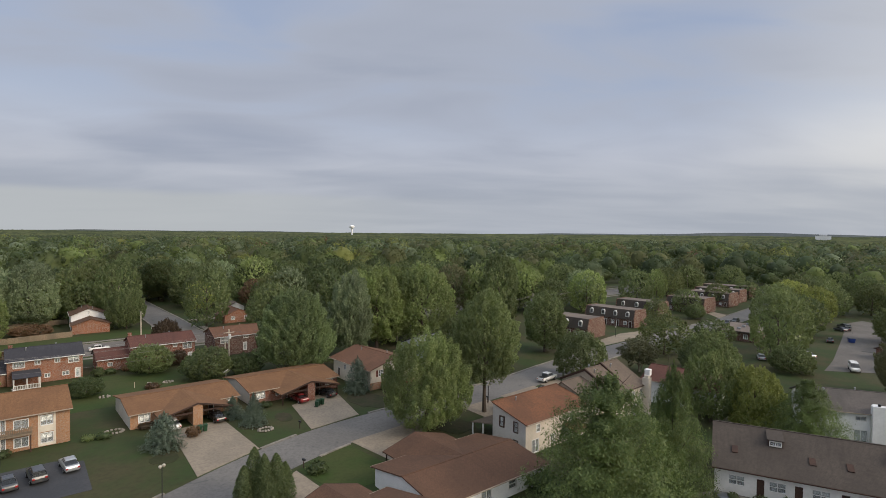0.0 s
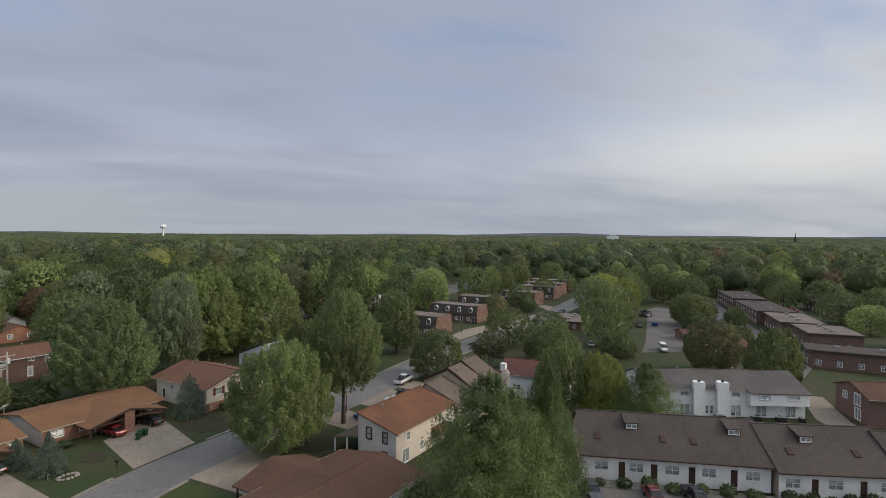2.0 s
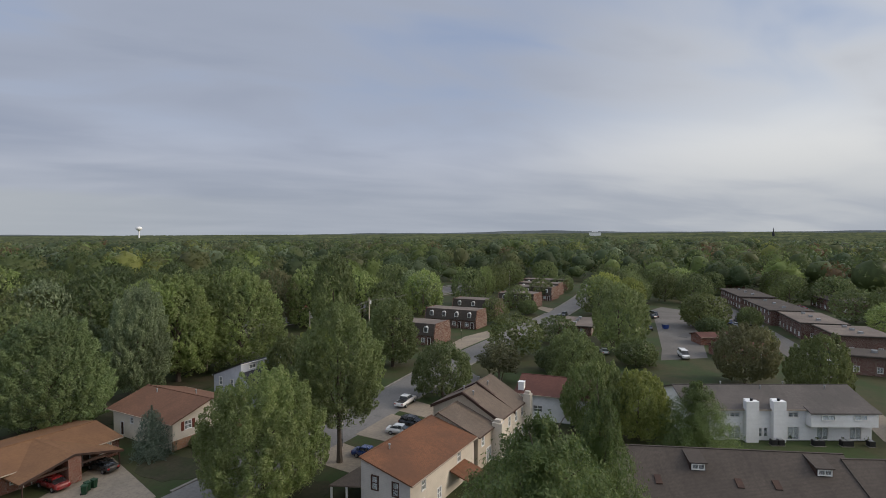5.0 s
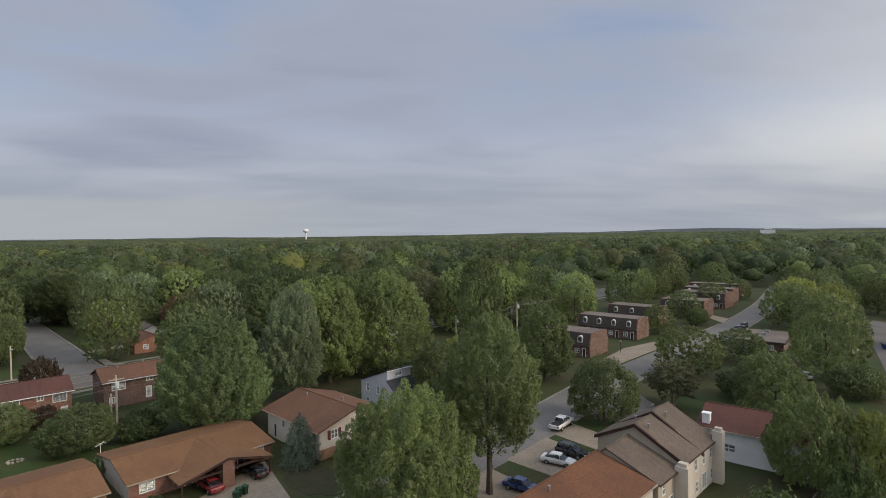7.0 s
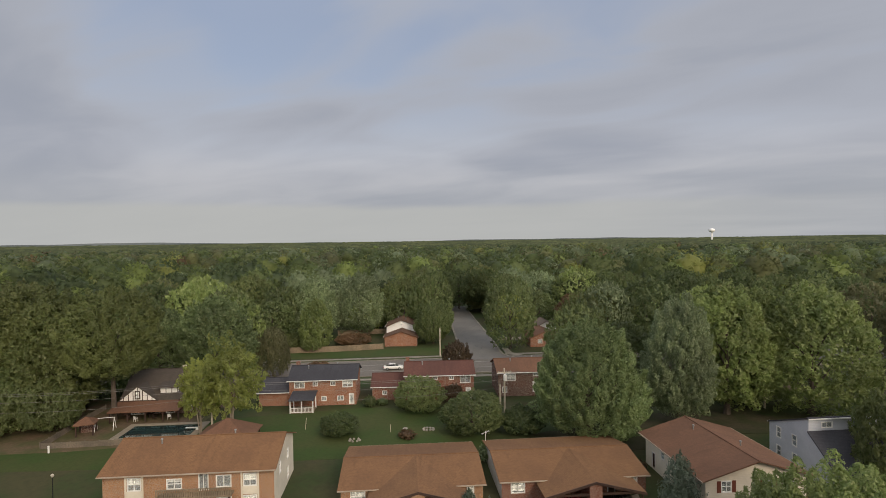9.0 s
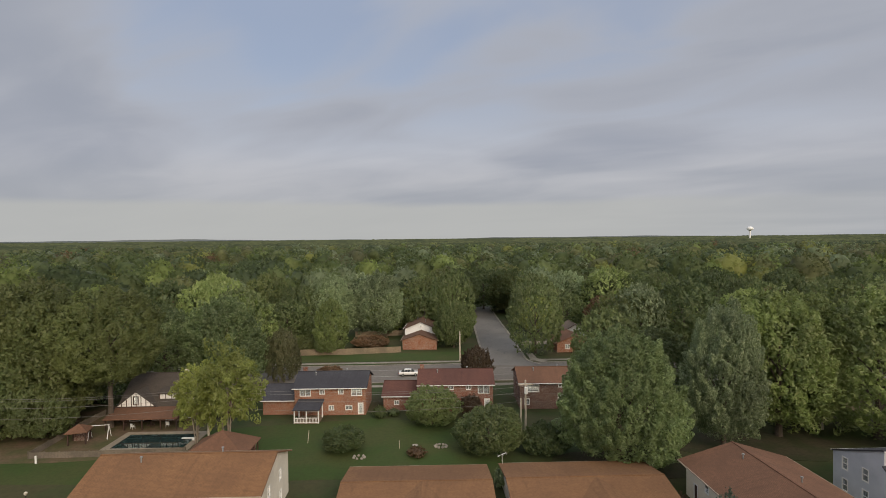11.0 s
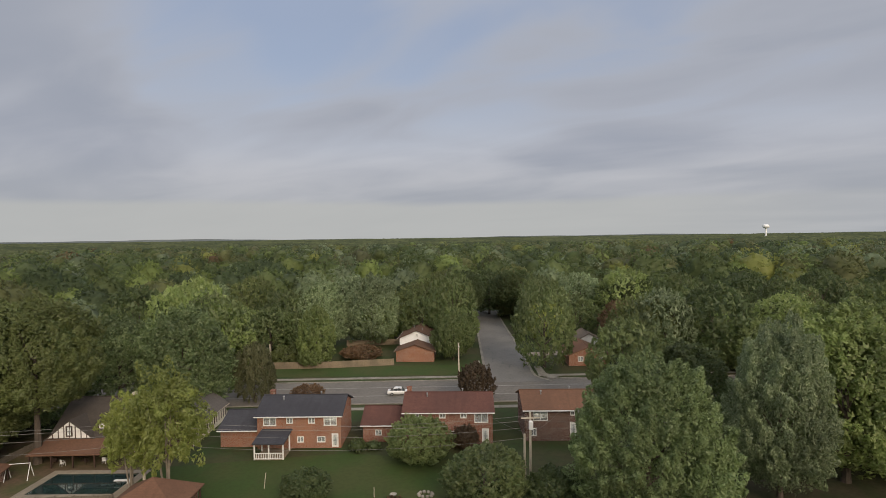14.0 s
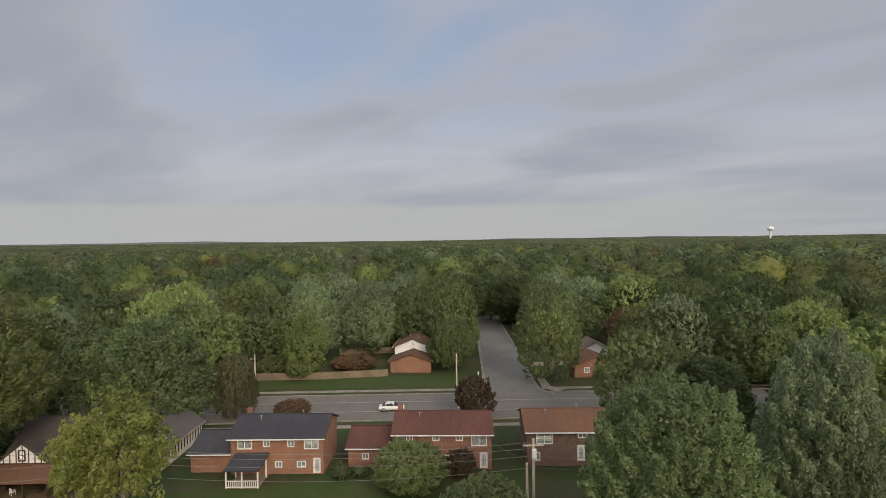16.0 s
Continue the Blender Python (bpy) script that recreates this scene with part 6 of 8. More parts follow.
def mansard_flats(x, y, rz, w, d, label, n):
    """Two-storey flats: brick ends, a dark mansard upper storey with white-framed dormer windows, a flat roof."""
    root = thing("mansard_flats", x, y, rz, label, "flats", "mansard flats")
    bm = bmesh.new()
    wins = []
    for k in range(n):
        u = -w / 2 + w * (k + 0.5) / n
        wins += [(u - 0.9, 0.8, 1.2, 1.2, "pair"), (u + 1.0, 0.05, 0.95, 2.05, "door")]
    for side in "SENW":
        length = w if side in "SN" else d
        items = wins if side == "S" else ()
        bm = bmesh.new()
        panel(bm, side_matrix(side, w, d), length, 2.75, [(length / 2 + i[0] - i[2] / 2, length / 2 + i[0] + i[2] / 2, i[1], i[1] + i[3]) for i in items])
        part("wall", bm, BRICK_DARK if side in "SN" else BRICK_END, root)
        for i in items:
            at = upright(side, w, d, length / 2 + i[0], i[1])
            if i[4] == "door":
                add_door(root, at, i[2], i[3], TIMBER)
            else:
                add_window(root, at, i[2], i[3], i[4])
    bm = bmesh.new()
    o, t, z0, z1 = 0.35, 0.75, 2.75, 5.9
    low = [bm.verts.new(p) for p in ((-w / 2 - 0.1, -d / 2 - o, z0), (w / 2 + 0.1, -d / 2 - o, z0), (w / 2 + 0.1, d / 2 + o, z0), (-w / 2 - 0.1, d / 2 + o, z0))]
    top = [bm.verts.new(p) for p in ((-w / 2 - 0.1, -d / 2 + t, z1), (w / 2 + 0.1, -d / 2 + t, z1), (w / 2 + 0.1, d / 2 - t, z1), (-w / 2 - 0.1, d / 2 - t, z1))]
    bm.faces.new(low[::-1])
    bm.faces.new(top)
    for k in range(4):
        bm.faces.new((low[k], low[(k + 1) % 4], top[(k + 1) % 4], top[k]))
    part("mansard_roof", bm, ROOF_DARK, root, "dark shingled mansard storey")
    for s in (-1, 1):
        bm = bmesh.new()
        face = [[bm.verts.new((s * (w / 2 + e), y, z)) for y, z in ((-d / 2 - 0.02, 0.0), (d / 2 + 0.02, 0.0), (d / 2 + o + 0.06, z0), (d / 2 - t + 0.06, z1 + 0.15), (-d / 2 + t - 0.06, z1 + 0.15), (-d / 2 - o - 0.06, z0))] for e in (0.0, 0.3)]
        bm.faces.new(face[0])
        bm.faces.new(face[1][::-1])
        for k in range(6):
            bm.faces.new((face[0][k], face[0][(k + 1) % 6], face[1][(k + 1) % 6], face[1][k]))
        bmesh.ops.recalc_face_normals(bm, faces=bm.faces)
        part("end_wall", bm, BRICK_END, root, "dull red-orange brick end wall")
    bm = bmesh.new()
    box(bm, -w / 2 + 0.1, w / 2 - 0.1, -d / 2 + t + 0.15, d / 2 - t - 0.15, z1, z1 + 0.06)
    part("flat_roof", bm, MEMBRANE, root, "pale gravel flat roof")
    for k in range(n):
        u = -w / 2 + w * (k + 0.5) / n
        bm = bmesh.new()
        box(bm, u - 0.68, u + 0.68, -d / 2 - 0.16, -d / 2 + 0.6, 3.6, 4.9)
        tube(bm, (u, -d / 2 - 0.16, 4.78), (u, -d / 2 + 0.6, 4.78), 0.62, 0.62, 14)
        dr = part("dormer", bm, WHITE, root, "white-framed dormer")
        bm = bmesh.new()
        box(bm, u - 0.46, u + 0.46, -d / 2 - 0.19, -d / 2 - 0.15, 3.8, 5.0)
        part("pane", bm, CARGLASS, dr)


def long_block(x, y, rz, w, d, h, roof, label, brick=BRICK_DARK):
    root = thing("long_flat_building", x, y, rz, label, "building", "long low buildings")
    n = int(w / 4)
    for side in "SENW":
        length = w if side in "SN" else d
        k_n = n if side in "SN" else 2
        items = [(-length / 2 + length * (k + 0.5) / k_n, 0.8 + 2.7 * f, 1.1, 1.3, "pair") for k in range(k_n) for f in range(1 if h < 5 else 2)]
        bm = bmesh.new()
        panel(bm, side_matrix(side, w, d), length, h, [(length / 2 + i[0] - i[2] / 2, length / 2 + i[0] + i[2] / 2, i[1], i[1] + i[3]) for i in items])
        part("wall", bm, brick, root)
        for i in items:
            add_window(root, upright(side, w, d, length / 2 + i[0], i[1]), i[2], i[3], i[4])
    bm = bmesh.new()
    box(bm, -w / 2 - 0.5, w / 2 + 0.5, -d / 2 - 0.5, d / 2 + 0.5, h, h + 0.35)
    part("roof", bm, ROOF_DARK, root)
    bm = bmesh.new()
    box(bm, -w / 2 - 0.2, w / 2 + 0.2, -d / 2 - 0.2, d / 2 + 0.2, h + 0.35, h + 0.4)
    part("roof_deck", bm, roof, root)
    for k in range(3):
        bm = bmesh.new()
        u = -w / 2 + w * (k + 0.7) / 3.3
        box(bm, u - 0.5, u + 0.5, -0.5, 0.5, h + 0.4, h + 1.0)
        part("roof_unit", bm, METAL, root)


ROOF_BROWN_L = material("warm_brown_shingles", (0.195, 0.100, 0.062), (0.150, 0.080, 0.052), big=0.18, small=3.0, pattern="shingle", rough=0.95)
brick_apartments()
duplex(-4.0, 59.3, 5.2, 16.9, 0.6, 11.0, "orange brick duplex with a broad brown gable roof and carports")
duplex(15.6, 61.4, 5.6, 18.0, 1.2, 11.4, "red brick duplex with a broad brown gable roof and carports", brick=BRICK_RED)
split_level()
saltbox()
townhouses()
duplex(21.5, 9.2, 184.5, 18.0, -0.5, 10.5, "brown-roofed duplex with white gable walls beside the lane", roof=ROOF_BROWN, brick=STUCCO, gable=SIDE_WHITE)
duplex(4.8, 1.4, 190, 14.0, -1.0, 9.0, "brown-roofed duplex house beside the lane", roof=ROOF_BROWN, brick=BRICK_TAN)
north_houses()
half_timbered()
terrace()
for hx, hy, rz, wall in ((145, 156, 10, BRICK_RED), (136, 144, -20, BRICK_ORANGE), (180, 385, 15, SIDE_WHITE), (189, 402, 5, SIDE_WHITE), (165, 281, 8, SIDE_GREY)):
    gabled_house("suburban_house", hx, hy, rz, 15, 9, 3.4, 5.4, wall, ROOF_GREY, "low house showing between the trees", openings={"S": [(-4, 1, 1.4, 1.2, "pair"), (3, 1, 1.4, 1.2, "pair")]})
gabled_house("white_sided_house", 78.9, 12.0, -78, 13.5, 10.5, 4.4, 6.2, SIDE_WHITE, ROOF_MAROON, "white-sided house with a faded maroon roof and a white chimney", openings={"S": [(-3, 1.4, 1.6, 1.1, "pair"), (3, 1.4, 1.6, 1.1, "pair")], "W": [(0, 1.4, 1.4, 1.1, "pair")]}, chimney=(-6.0, -4.4, 1.0, -0.2, SIDE_WHITE))
for fx, fy, fw, fd, n in ((140.4, 75.4, 18.4, 8.5, 4), (113.0, 70.0, 15.0, 9.6, 3), (166.6, 82.6, 17.0, 9.0, 3), (195.6, 79.2, 15.0, 12.0, 3), (223.4, 85.0, 18.0, 12.0, 4), (242.0, 91.0, 20.0, 10.0, 4), (262.0, 97.0, 22.0, 10.0, 4)):
    mansard_flats(fx, fy, -82.0, fw, fd, "two-storey flats with dark mansard and dull brick ends", n)
long_block(157.0, 39.0, 12, 18, 11, 2.6, MEMBRANE, "low flat-roofed building with a pale gravel roof")
long_block(149.2, -44.2, -81, 30, 9, 4.2, ROOF_DARK, "dark brick single-storey block with a brown flat roof", BRICK_BROWN)
long_block(175.3, -32.7, 18, 17, 13, 4.8, MEMBRANE, "dark brick building with a pale flat roof", BRICK_BROWN)
long_block(196.2, -23.0, 17, 24, 12, 4.8, MEMBRANE, "dark brick building with a pale flat roof", BRICK_BROWN)
long_block(223.5, -11.5, 20, 34, 12.5, 5.0, ROOF_DARK, "long dark brick building with a dark brown roof", BRICK_BROWN)
long_block(257.5, 1.2, 20, 34, 12.5, 5.4, ROOF_DARK, "long dark brick building with a dark brown roof", BRICK_BROWN)
long_block(316.0, 20.0, -66, 21, 16, 4.4, ROOF_GREY, "low building with a grey roof beside a car park")
gabled_house("low_brick_house", 146.5, -9.0, -55, 13, 8.5, 2.5, 3.7, BRICK_RED, ROOF_MAROON, "low red brick house with a maroon roof beside a car park", openings={"W": [(0, 0.9, 1.2, 1.1, "pair")], "S": [(-3, 0.9, 1.4, 1.1, "pair"), (2, 0.1, 0.95, 2.0, "door")]})
gabled_house("long_shed", 163.0, -2.5, -53, 16, 6.0, 2.3, 3.1, BRICK_RED, ROOF_MAROON, "long low shed with a rust-red roof", openings={"S": []})
long_block(266.0, -32.0, 20, 26, 12, 4.4, ROOF_DARK, "dark brick building half hidden by trees")


# ---- cars ----
CAR_PAINT = {
    "white": paint("white_car_paint", (0.75, 0.75, 0.74)), "silver": paint("silver_car_paint", (0.5, 0.52, 0.54), 0.3, 0.6), "grey": paint("dark_grey_car_paint", (0.06, 0.065, 0.07), 0.3, 0.4),
    "black": paint("black_car_paint", (0.012, 0.012, 0.014)), "red": paint("red_car_paint", (0.24, 0.018, 0.020)), "blue": paint("dark_blue_car_paint", (0.02, 0.045, 0.16)), "maroon": paint("maroon_car_paint", (0.13, 0.025, 0.025)),
}
LIGHT_RED = material("tail_light_plastic", (0.35, 0.02, 0.02), (0.3, 0.02, 0.02), rough=0.3, bump=0.0)
LIGHT_CLEAR = material("headlight_plastic", (0.7, 0.7, 0.7), (0.6, 0.6, 0.6), rough=0.15, bump=0.0)


def loft(bm, sections):
    """Join cross sections, each a list of points of the same count, into a closed skin."""
    rows = [[bm.verts.new(p) for p in s] for s in sections]
    for a, b in zip(rows, rows[1:]):
        n = len(a)
        for k in range(n):
            bm.faces.new((a[k], a[(k + 1) % n], b[(k + 1) % n], b[k]))
    bm.faces.new(rows[0][::-1])
    bm.faces.new(rows[-1])
    bmesh.ops.recalc_face_normals(bm, faces=bm.faces)


def ring(x, half, z0, z1, tuck=0.12):
    """A rounded upright cross section at x."""
    return [(x, -half * 0.86, z0), (x, half * 0.86, z0), (x, half, z0 + (z1 - z0) * 0.35), (x, half * 0.985, z0 + (z1 - z0) * 0.7), (x, half * (1 - tuck), z1), (x, -half * (1 - tuck), z1), (x, -half * 0.985, z0 + (z1 - z0) * 0.7), (x, -half, z0 + (z1 - z0) * 0.35)]


BODY = {
    "saloon": dict(l=4.7, w=0.90, body=[(-2.35, 0.78, 0.40, 0.72), (-2.25, 0.86, 0.30, 0.92), (-1.5, 0.90, 0.28, 0.98), (0.6, 0.90, 0.28, 0.95), (1.6, 0.88, 0.28, 0.88), (2.2, 0.82, 0.30, 0.76), (2.35, 0.72, 0.40, 0.62)],
                   cabin=[(-1.75, 0.72, 0.92, 0.96), (-1.05, 0.70, 0.92, 1.38), (0.0, 0.70, 0.92, 1.45), (0.45, 0.68, 0.92, 1.38), (1.15, 0.72, 0.90, 0.93)], roof=(-1.1, 0.5, 0.60, 1.455)),
    "suv": dict(l=4.6, w=0.93, body=[(-2.3, 0.84, 0.42, 0.85), (-2.2, 0.90, 0.34, 1.08), (-1.2, 0.93, 0.32, 1.08), (0.7, 0.93, 0.32, 1.06), (1.6, 0.91, 0.32, 1.02), (2.2, 0.85, 0.34, 0.9), (2.3, 0.75, 0.45, 0.7)],
                cabin=[(-2.15, 0.76, 1.05, 1.1), (-1.85, 0.74, 1.05, 1.62), (0.1, 0.74, 1.05, 1.7), (0.5, 0.72, 1.05, 1.62), (1.15, 0.76, 1.02, 1.06)], roof=(-1.9, 0.45, 0.64, 1.70)),
    "van": dict(l=5.4, w=0.98, body=[(-2.7, 0.92, 0.42, 1.1), (-2.65, 0.98, 0.36, 1.25), (-1.2, 0.98, 0.34, 1.25), (1.4, 0.98, 0.34, 1.22), (2.2, 0.95, 0.34, 1.1), (2.6, 0.88, 0.38, 0.95), (2.7, 0.78, 0.48, 0.8)],
                cabin=[(-2.62, 0.86, 1.2, 1.9), (-2.5, 0.86, 1.2, 2.05), (0.6, 0.86, 1.2, 2.08), (1.1, 0.82, 1.2, 1.95), (1.95, 0.84, 1.12, 1.18)], roof=(-2.5, 1.0, 0.76, 2.085)),
    "pickup": dict(l=5.7, w=0.98, body=[(-2.85, 0.9, 0.5, 0.95), (-2.8, 0.96, 0.42, 1.05), (-0.8, 0.98, 0.40, 1.06), (0.9, 0.98, 0.40, 1.10), (1.9, 0.96, 0.40, 1.08), (2.7, 0.92, 0.42, 0.98), (2.85, 0.82, 0.5, 0.8)],
                   cabin=[(-0.95, 0.80, 1.05, 1.12), (-0.8, 0.78, 1.05, 1.72), (0.5, 0.78, 1.05, 1.78), (0.85, 0.76, 1.05, 1.7), (1.45, 0.8, 1.08, 1.12)], roof=(-0.85, 0.75, 0.68, 1.785)),
}


def car(kind, colour, x, y, rz, label, roof_mat=None):
    spec = BODY[kind]
    root = thing("pickup_truck" if kind == "pickup" else "van" if kind == "van" else "car", x, y, rz, label, "pickup truck" if kind == "pickup" else "van" if kind == "van" else "car", z=gz(x, y) + 0.05)
    pm = CAR_PAINT[colour]

    def body(bm):
        loft(bm, [ring(*s) for s in spec["body"]])
    part_of("body", shared(("body", kind), body, pm), root, None, pm)
    part_of("glasshouse", shared(("glasshouse", kind), lambda bm: loft(bm, [ring(*s, 0.18) for s in spec["cabin"]]), CARGLASS), root)
    r0, r1, rw, rz1 = spec["roof"]

    def roof(bm):
        loft(bm, [[(xx, -rw, rz1 - 0.08), (xx, rw, rz1 - 0.08), (xx, rw * 0.9, rz1 + d), (xx, -rw * 0.9, rz1 + d)] for xx, d in ((r0, -0.04), (r0 + 0.25, 0.03), (r1 - 0.25, 0.03), (r1, -0.04))])
    part_of("roof", shared(("roof", kind), roof, pm), root, None, pm)
    post = shared(("pillar", kind), lambda bm: box(bm, -0.05, 0.05, -0.04, 0.04, spec["body"][2][3] - 0.05, rz1 - 0.06), pm)
    for s in (-1, 1):
        for xx in (r0 + 0.05, (r0 + r1) / 2, r1 - 0.1):
            part_of("pillar", post, root, Matrix.Translation((xx, s * (rw + 0.04), 0)), pm)
    if kind == "pickup":
        def bed(bm):
            box(bm, -2.7, -1.0, -0.78, 0.78, 1.055, 1.075)
        part_of("truck_bed", shared(("truck_bed", kind), bed, RUBBER), root, None, RUBBER, "dark truck bed floor")
    wr = 0.33 if kind in ("saloon",) else 0.37
    tyre = shared(("tyre", kind), lambda bm: tube(bm, (0, -0.11, 0), (0, 0.11, 0), wr, wr, 16), RUBBER)
    rim = shared(("rim", kind), lambda bm: tube(bm, (0, -0.125, 0), (0, 0.125, 0), wr * 0.62, wr * 0.62, 12), METAL)
    for sx in (-0.30, 0.30):
        for s in (-1, 1):
            wheel = part_of("wheel", tyre, root, Matrix.Translation((sx * spec["l"], s * (spec["w"] - 0.09), wr)))
            part_of("rim", rim, wheel)
    zl = spec["body"][1][3] - 0.22
    for s in (-1, 1):
        part_of("headlight", shared(("headlight", kind), lambda bm: box(bm, -0.12, 0.12, -0.16, 0.16, -0.07, 0.07), LIGHT_CLEAR), root, Matrix.Translation((spec["l"] / 2 - 0.10, s * spec["w"] * 0.66, zl - 0.08)))
        part_of("tail_light", shared(("tail_light", kind), lambda bm: box(bm, -0.1, 0.1, -0.14, 0.14, -0.09, 0.09), LIGHT_RED), root, Matrix.Translation((-spec["l"] / 2 + 0.08, s * spec["w"] * 0.72, zl)))
    return root


car("saloon", "silver", -19.9, 41.6, 100, "silver saloon car parked nose-in on dark asphalt")
car("suv", "grey", -23.3, 39.9, 100, "dark grey car parked on dark asphalt")
car("saloon", "grey", -26.2, 39.2, 100, "dark grey saloon car parked on dark asphalt")
car("saloon", "red", 15.8, 52.2, 98, "red car parked in a carport")
car("saloon", "black", 21.6, 52.6, 98, "black car parked in a carport")
car("saloon", "black", 0.6, 50.0, 98, "black car parked in a carport")
car("saloon", "white", -6.2, 50.2, 98, "white car parked in a carport")
car("pickup", "white", 66.2, 37.0, 12, "white pickup truck parked along the lane")
car("saloon", "white", 54.6, 28.6, 290, "white saloon car parked on a driveway")
car("suv", "black", 58.2, 29.0, 280, "black car parked on a driveway")
car("saloon", "blue", 45.2, 26.8, 285, "dark blue car parked on a driveway")
car("saloon", "grey", 44.2, -12.9, 215, "dark grey car parked before the terrace")
car("saloon", "maroon", 47.6, -19.3, 215, "maroon car parked before the terrace")
car("pickup", "black", 50.0, -23.6, 215, "black pickup truck parked before the terrace")
car("van", "white", 136.4, 3.0, 205, "white van parked on a faded car park")
car("suv", "grey", 174.0, 52.6, 190, "dark grey car parked along the lane")
car("suv", "grey", 181.3, 53.6, 190, "dark grey car parked along the lane")
car("saloon", "white", -13.0, 118.3, 6.5, "white saloon car on the main road")
car("saloon", "grey", 197.0, 26.0, 60, "grey car parked among trees")
car("saloon", "grey", 206.0, 28.0, 60, "grey car parked among trees")
car("saloon", "silver", 196.0, -2.0, 20, "silver car parked before long buildings")
car("saloon", "blue", 200.0, 0.5, 20, "blue car parked before long buildings")
car("saloon", "white", 148.5, -27.0, 20, "white car parked before long buildings")
car("suv", "silver", 152.5, -25.0, 20, "silver car parked before long buildings")
car("saloon", "silver", 129.0, 21.0, 30, "silver car parked under a tree")
for colour, cx, cy, rz in (("silver", 142.5, 15.6, 70), ("white", 129.8, 14.6, 40), ("black", 171.5, 20.2, 20), ("black", 200.4, 25.0, 15), ("grey", 205.2, 26.4, 15), ("white", 201.4, -3.4, 20), ("black", 194.2, -6.8, 20), ("silver", 188.4, -8.6, 20), ("white", 182.2, -11.0, 20), ("grey", 207.6, -1.2, 20),
                           ("black", 300.0, -3.0, 70), ("grey", 304.2, -1.4, 70), ("white", 308.3, 0.0, 70), ("white", 311.0, -8.0, 70), ("silver", 314.6, -6.6, 70), ("white", 318.0, -5.0, 70), ("black", 289.6, -8.0, 20), ("grey", 293.2, -12.0, 20), ("red", 262.0, -18.0, 25), ("red", 258.6, -19.6, 25)):
    car("saloon", colour, cx, cy, rz, colour + " saloon car parked in a row on asphalt")
flat("car_park", [(284, -14), (296, -20), (330, -8), (322, 8), (300, 4)], 0.045, OLDLOT, "grey car park with rows of parked cars", "car park")
flat("car_park", [(250, -14), (256, -24), (276, -18), (268, -9)], 0.045, OLDLOT, "grey car park behind long buildings", "car park")


# ---- poles, lamps, wires ----
def utility_pole(x, y, h, rz, label, transformer=False, arm=True, lamp=False):
    root = thing("utility_pole", x, y, rz, label, "utility pole")
    bm = bmesh.new()
    tube(bm, (0, 0, -0.3), (0, 0, h), 0.19, 0.14, 10)
    part("pole", bm, POLEWOOD, root)
    if arm:
        bm = bmesh.new()
        box(bm, -1.2, 1.2, -0.18, -0.08, h - 0.75, h - 0.6)
        cross = part("crossarm", bm, POLEWOOD, root)
        for u in (-1.05, -0.4, 0.4, 1.05):
            bm = bmesh.new()
            lathe(bm, ((0.03, h - 0.6), (0.07, h - 0.55), (0.05, h - 0.48), (0.07, h - 0.42)), 8, (u, -0.13))
            part("insulator", bm, STONE, cross)
    if transformer:
        bm = bmesh.new()
        lathe(bm, ((0.26, h - 2.0), (0.29, h - 1.95), (0.29, h - 1.05), (0.22, h - 0.95)), 12, (0.0, -0.48))
        box(bm, -0.05, 0.05, -0.3, -0.1, h - 1.7, h - 1.6)
        part("transformer", bm, WHITE, root, "pale grey transformer can")
    if lamp:
        bm = bmesh.new()
        tube(bm, (0, 0, h - 1.0), (0, -2.0, h - 0.4), 0.05, 0.04, 8)
        arm_ob = part("lamp_arm", bm, METAL, root)
        bm = bmesh.new()
        lathe(bm, ((0.1, h - 0.62), (0.2, h - 0.5), (0.18, h - 0.4), (0.05, h - 0.33)), 10, (0, -2.1))
        part("lamp_head", bm, LAMPGLASS, arm_ob)
    return root


def post_lamp(x, y, h, label, double=False):
    root = thing("post_lamp", x, y, 30, label, "lamp post")
    bm = bmesh.new()
    tube(bm, (0, 0, -0.2), (0, 0, h - 0.35), 0.06, 0.045, 8)
    part("post", bm, BLACK, root)
    for u in ((-0.25, 0.25) if double else (0.0,)):
        bm = bmesh.new()
        lathe(bm, ((0.08, h - 0.4), (0.2, h - 0.22), (0.19, h - 0.08), (0.06, h + 0.03)), 10, (u, 0))
        part("globe", bm, LAMPGLASS, root, "milky white globe")


def wire(a, b, sag, label="dark overhead cable between poles", rad=0.013):
    """A hanging cable from a to b, heights over the ground."""
    bm = bmesh.new()
    pa, pb = Vector((a[0], a[1], gz(a[0], a[1]) + a[2])), Vector((b[0], b[1], gz(b[0], b[1]) + b[2]))
    n = 14
    pts = [pa.lerp(pb, k / n) - Vector((0, 0, sag * 4 * (k / n) * (1 - k / n))) for k in range(n + 1)]
    loft(bm, [[(p.x, p.y, p.z + rad), (p.x + rad, p.y - rad, p.z - rad), (p.x - rad, p.y + rad, p.z - rad)] for p in pts])
    ob = new("overhead_cable", mesh_of("overhead_cable", bm, CABLE))
    tagged(ob, label, "cable", "overhead cables")


CABLE = material("weathered_cable", (0.22, 0.21, 0.20), (0.16, 0.155, 0.15), rough=0.7, bump=0.0)
utility_pole(10.3, 82.0, 9.2, 8, "grey wooden utility pole with a transformer can", True)
utility_pole(9.6, 82.6, 6.2, 8, "short wooden pole beside a utility pole", False, False)
utility_pole(-38.3, 77.0, 9.4, 8, "grey wooden utility pole beside a pool", False)
utility_pole(-88.0, 71.0, 9.4, 8, "grey wooden utility pole among trees", False)
utility_pole(58.0, 88.0, 9.4, 8, "grey wooden utility pole among tall trees", False)
utility_pole(-44.2, 129.4, 7.6, 6, "wooden street lamp pole beside the main road", False, False, True)
utility_pole(-2.1, 132.6, 7.4, 6, "wooden street lamp pole at the street corner", False, False, True)
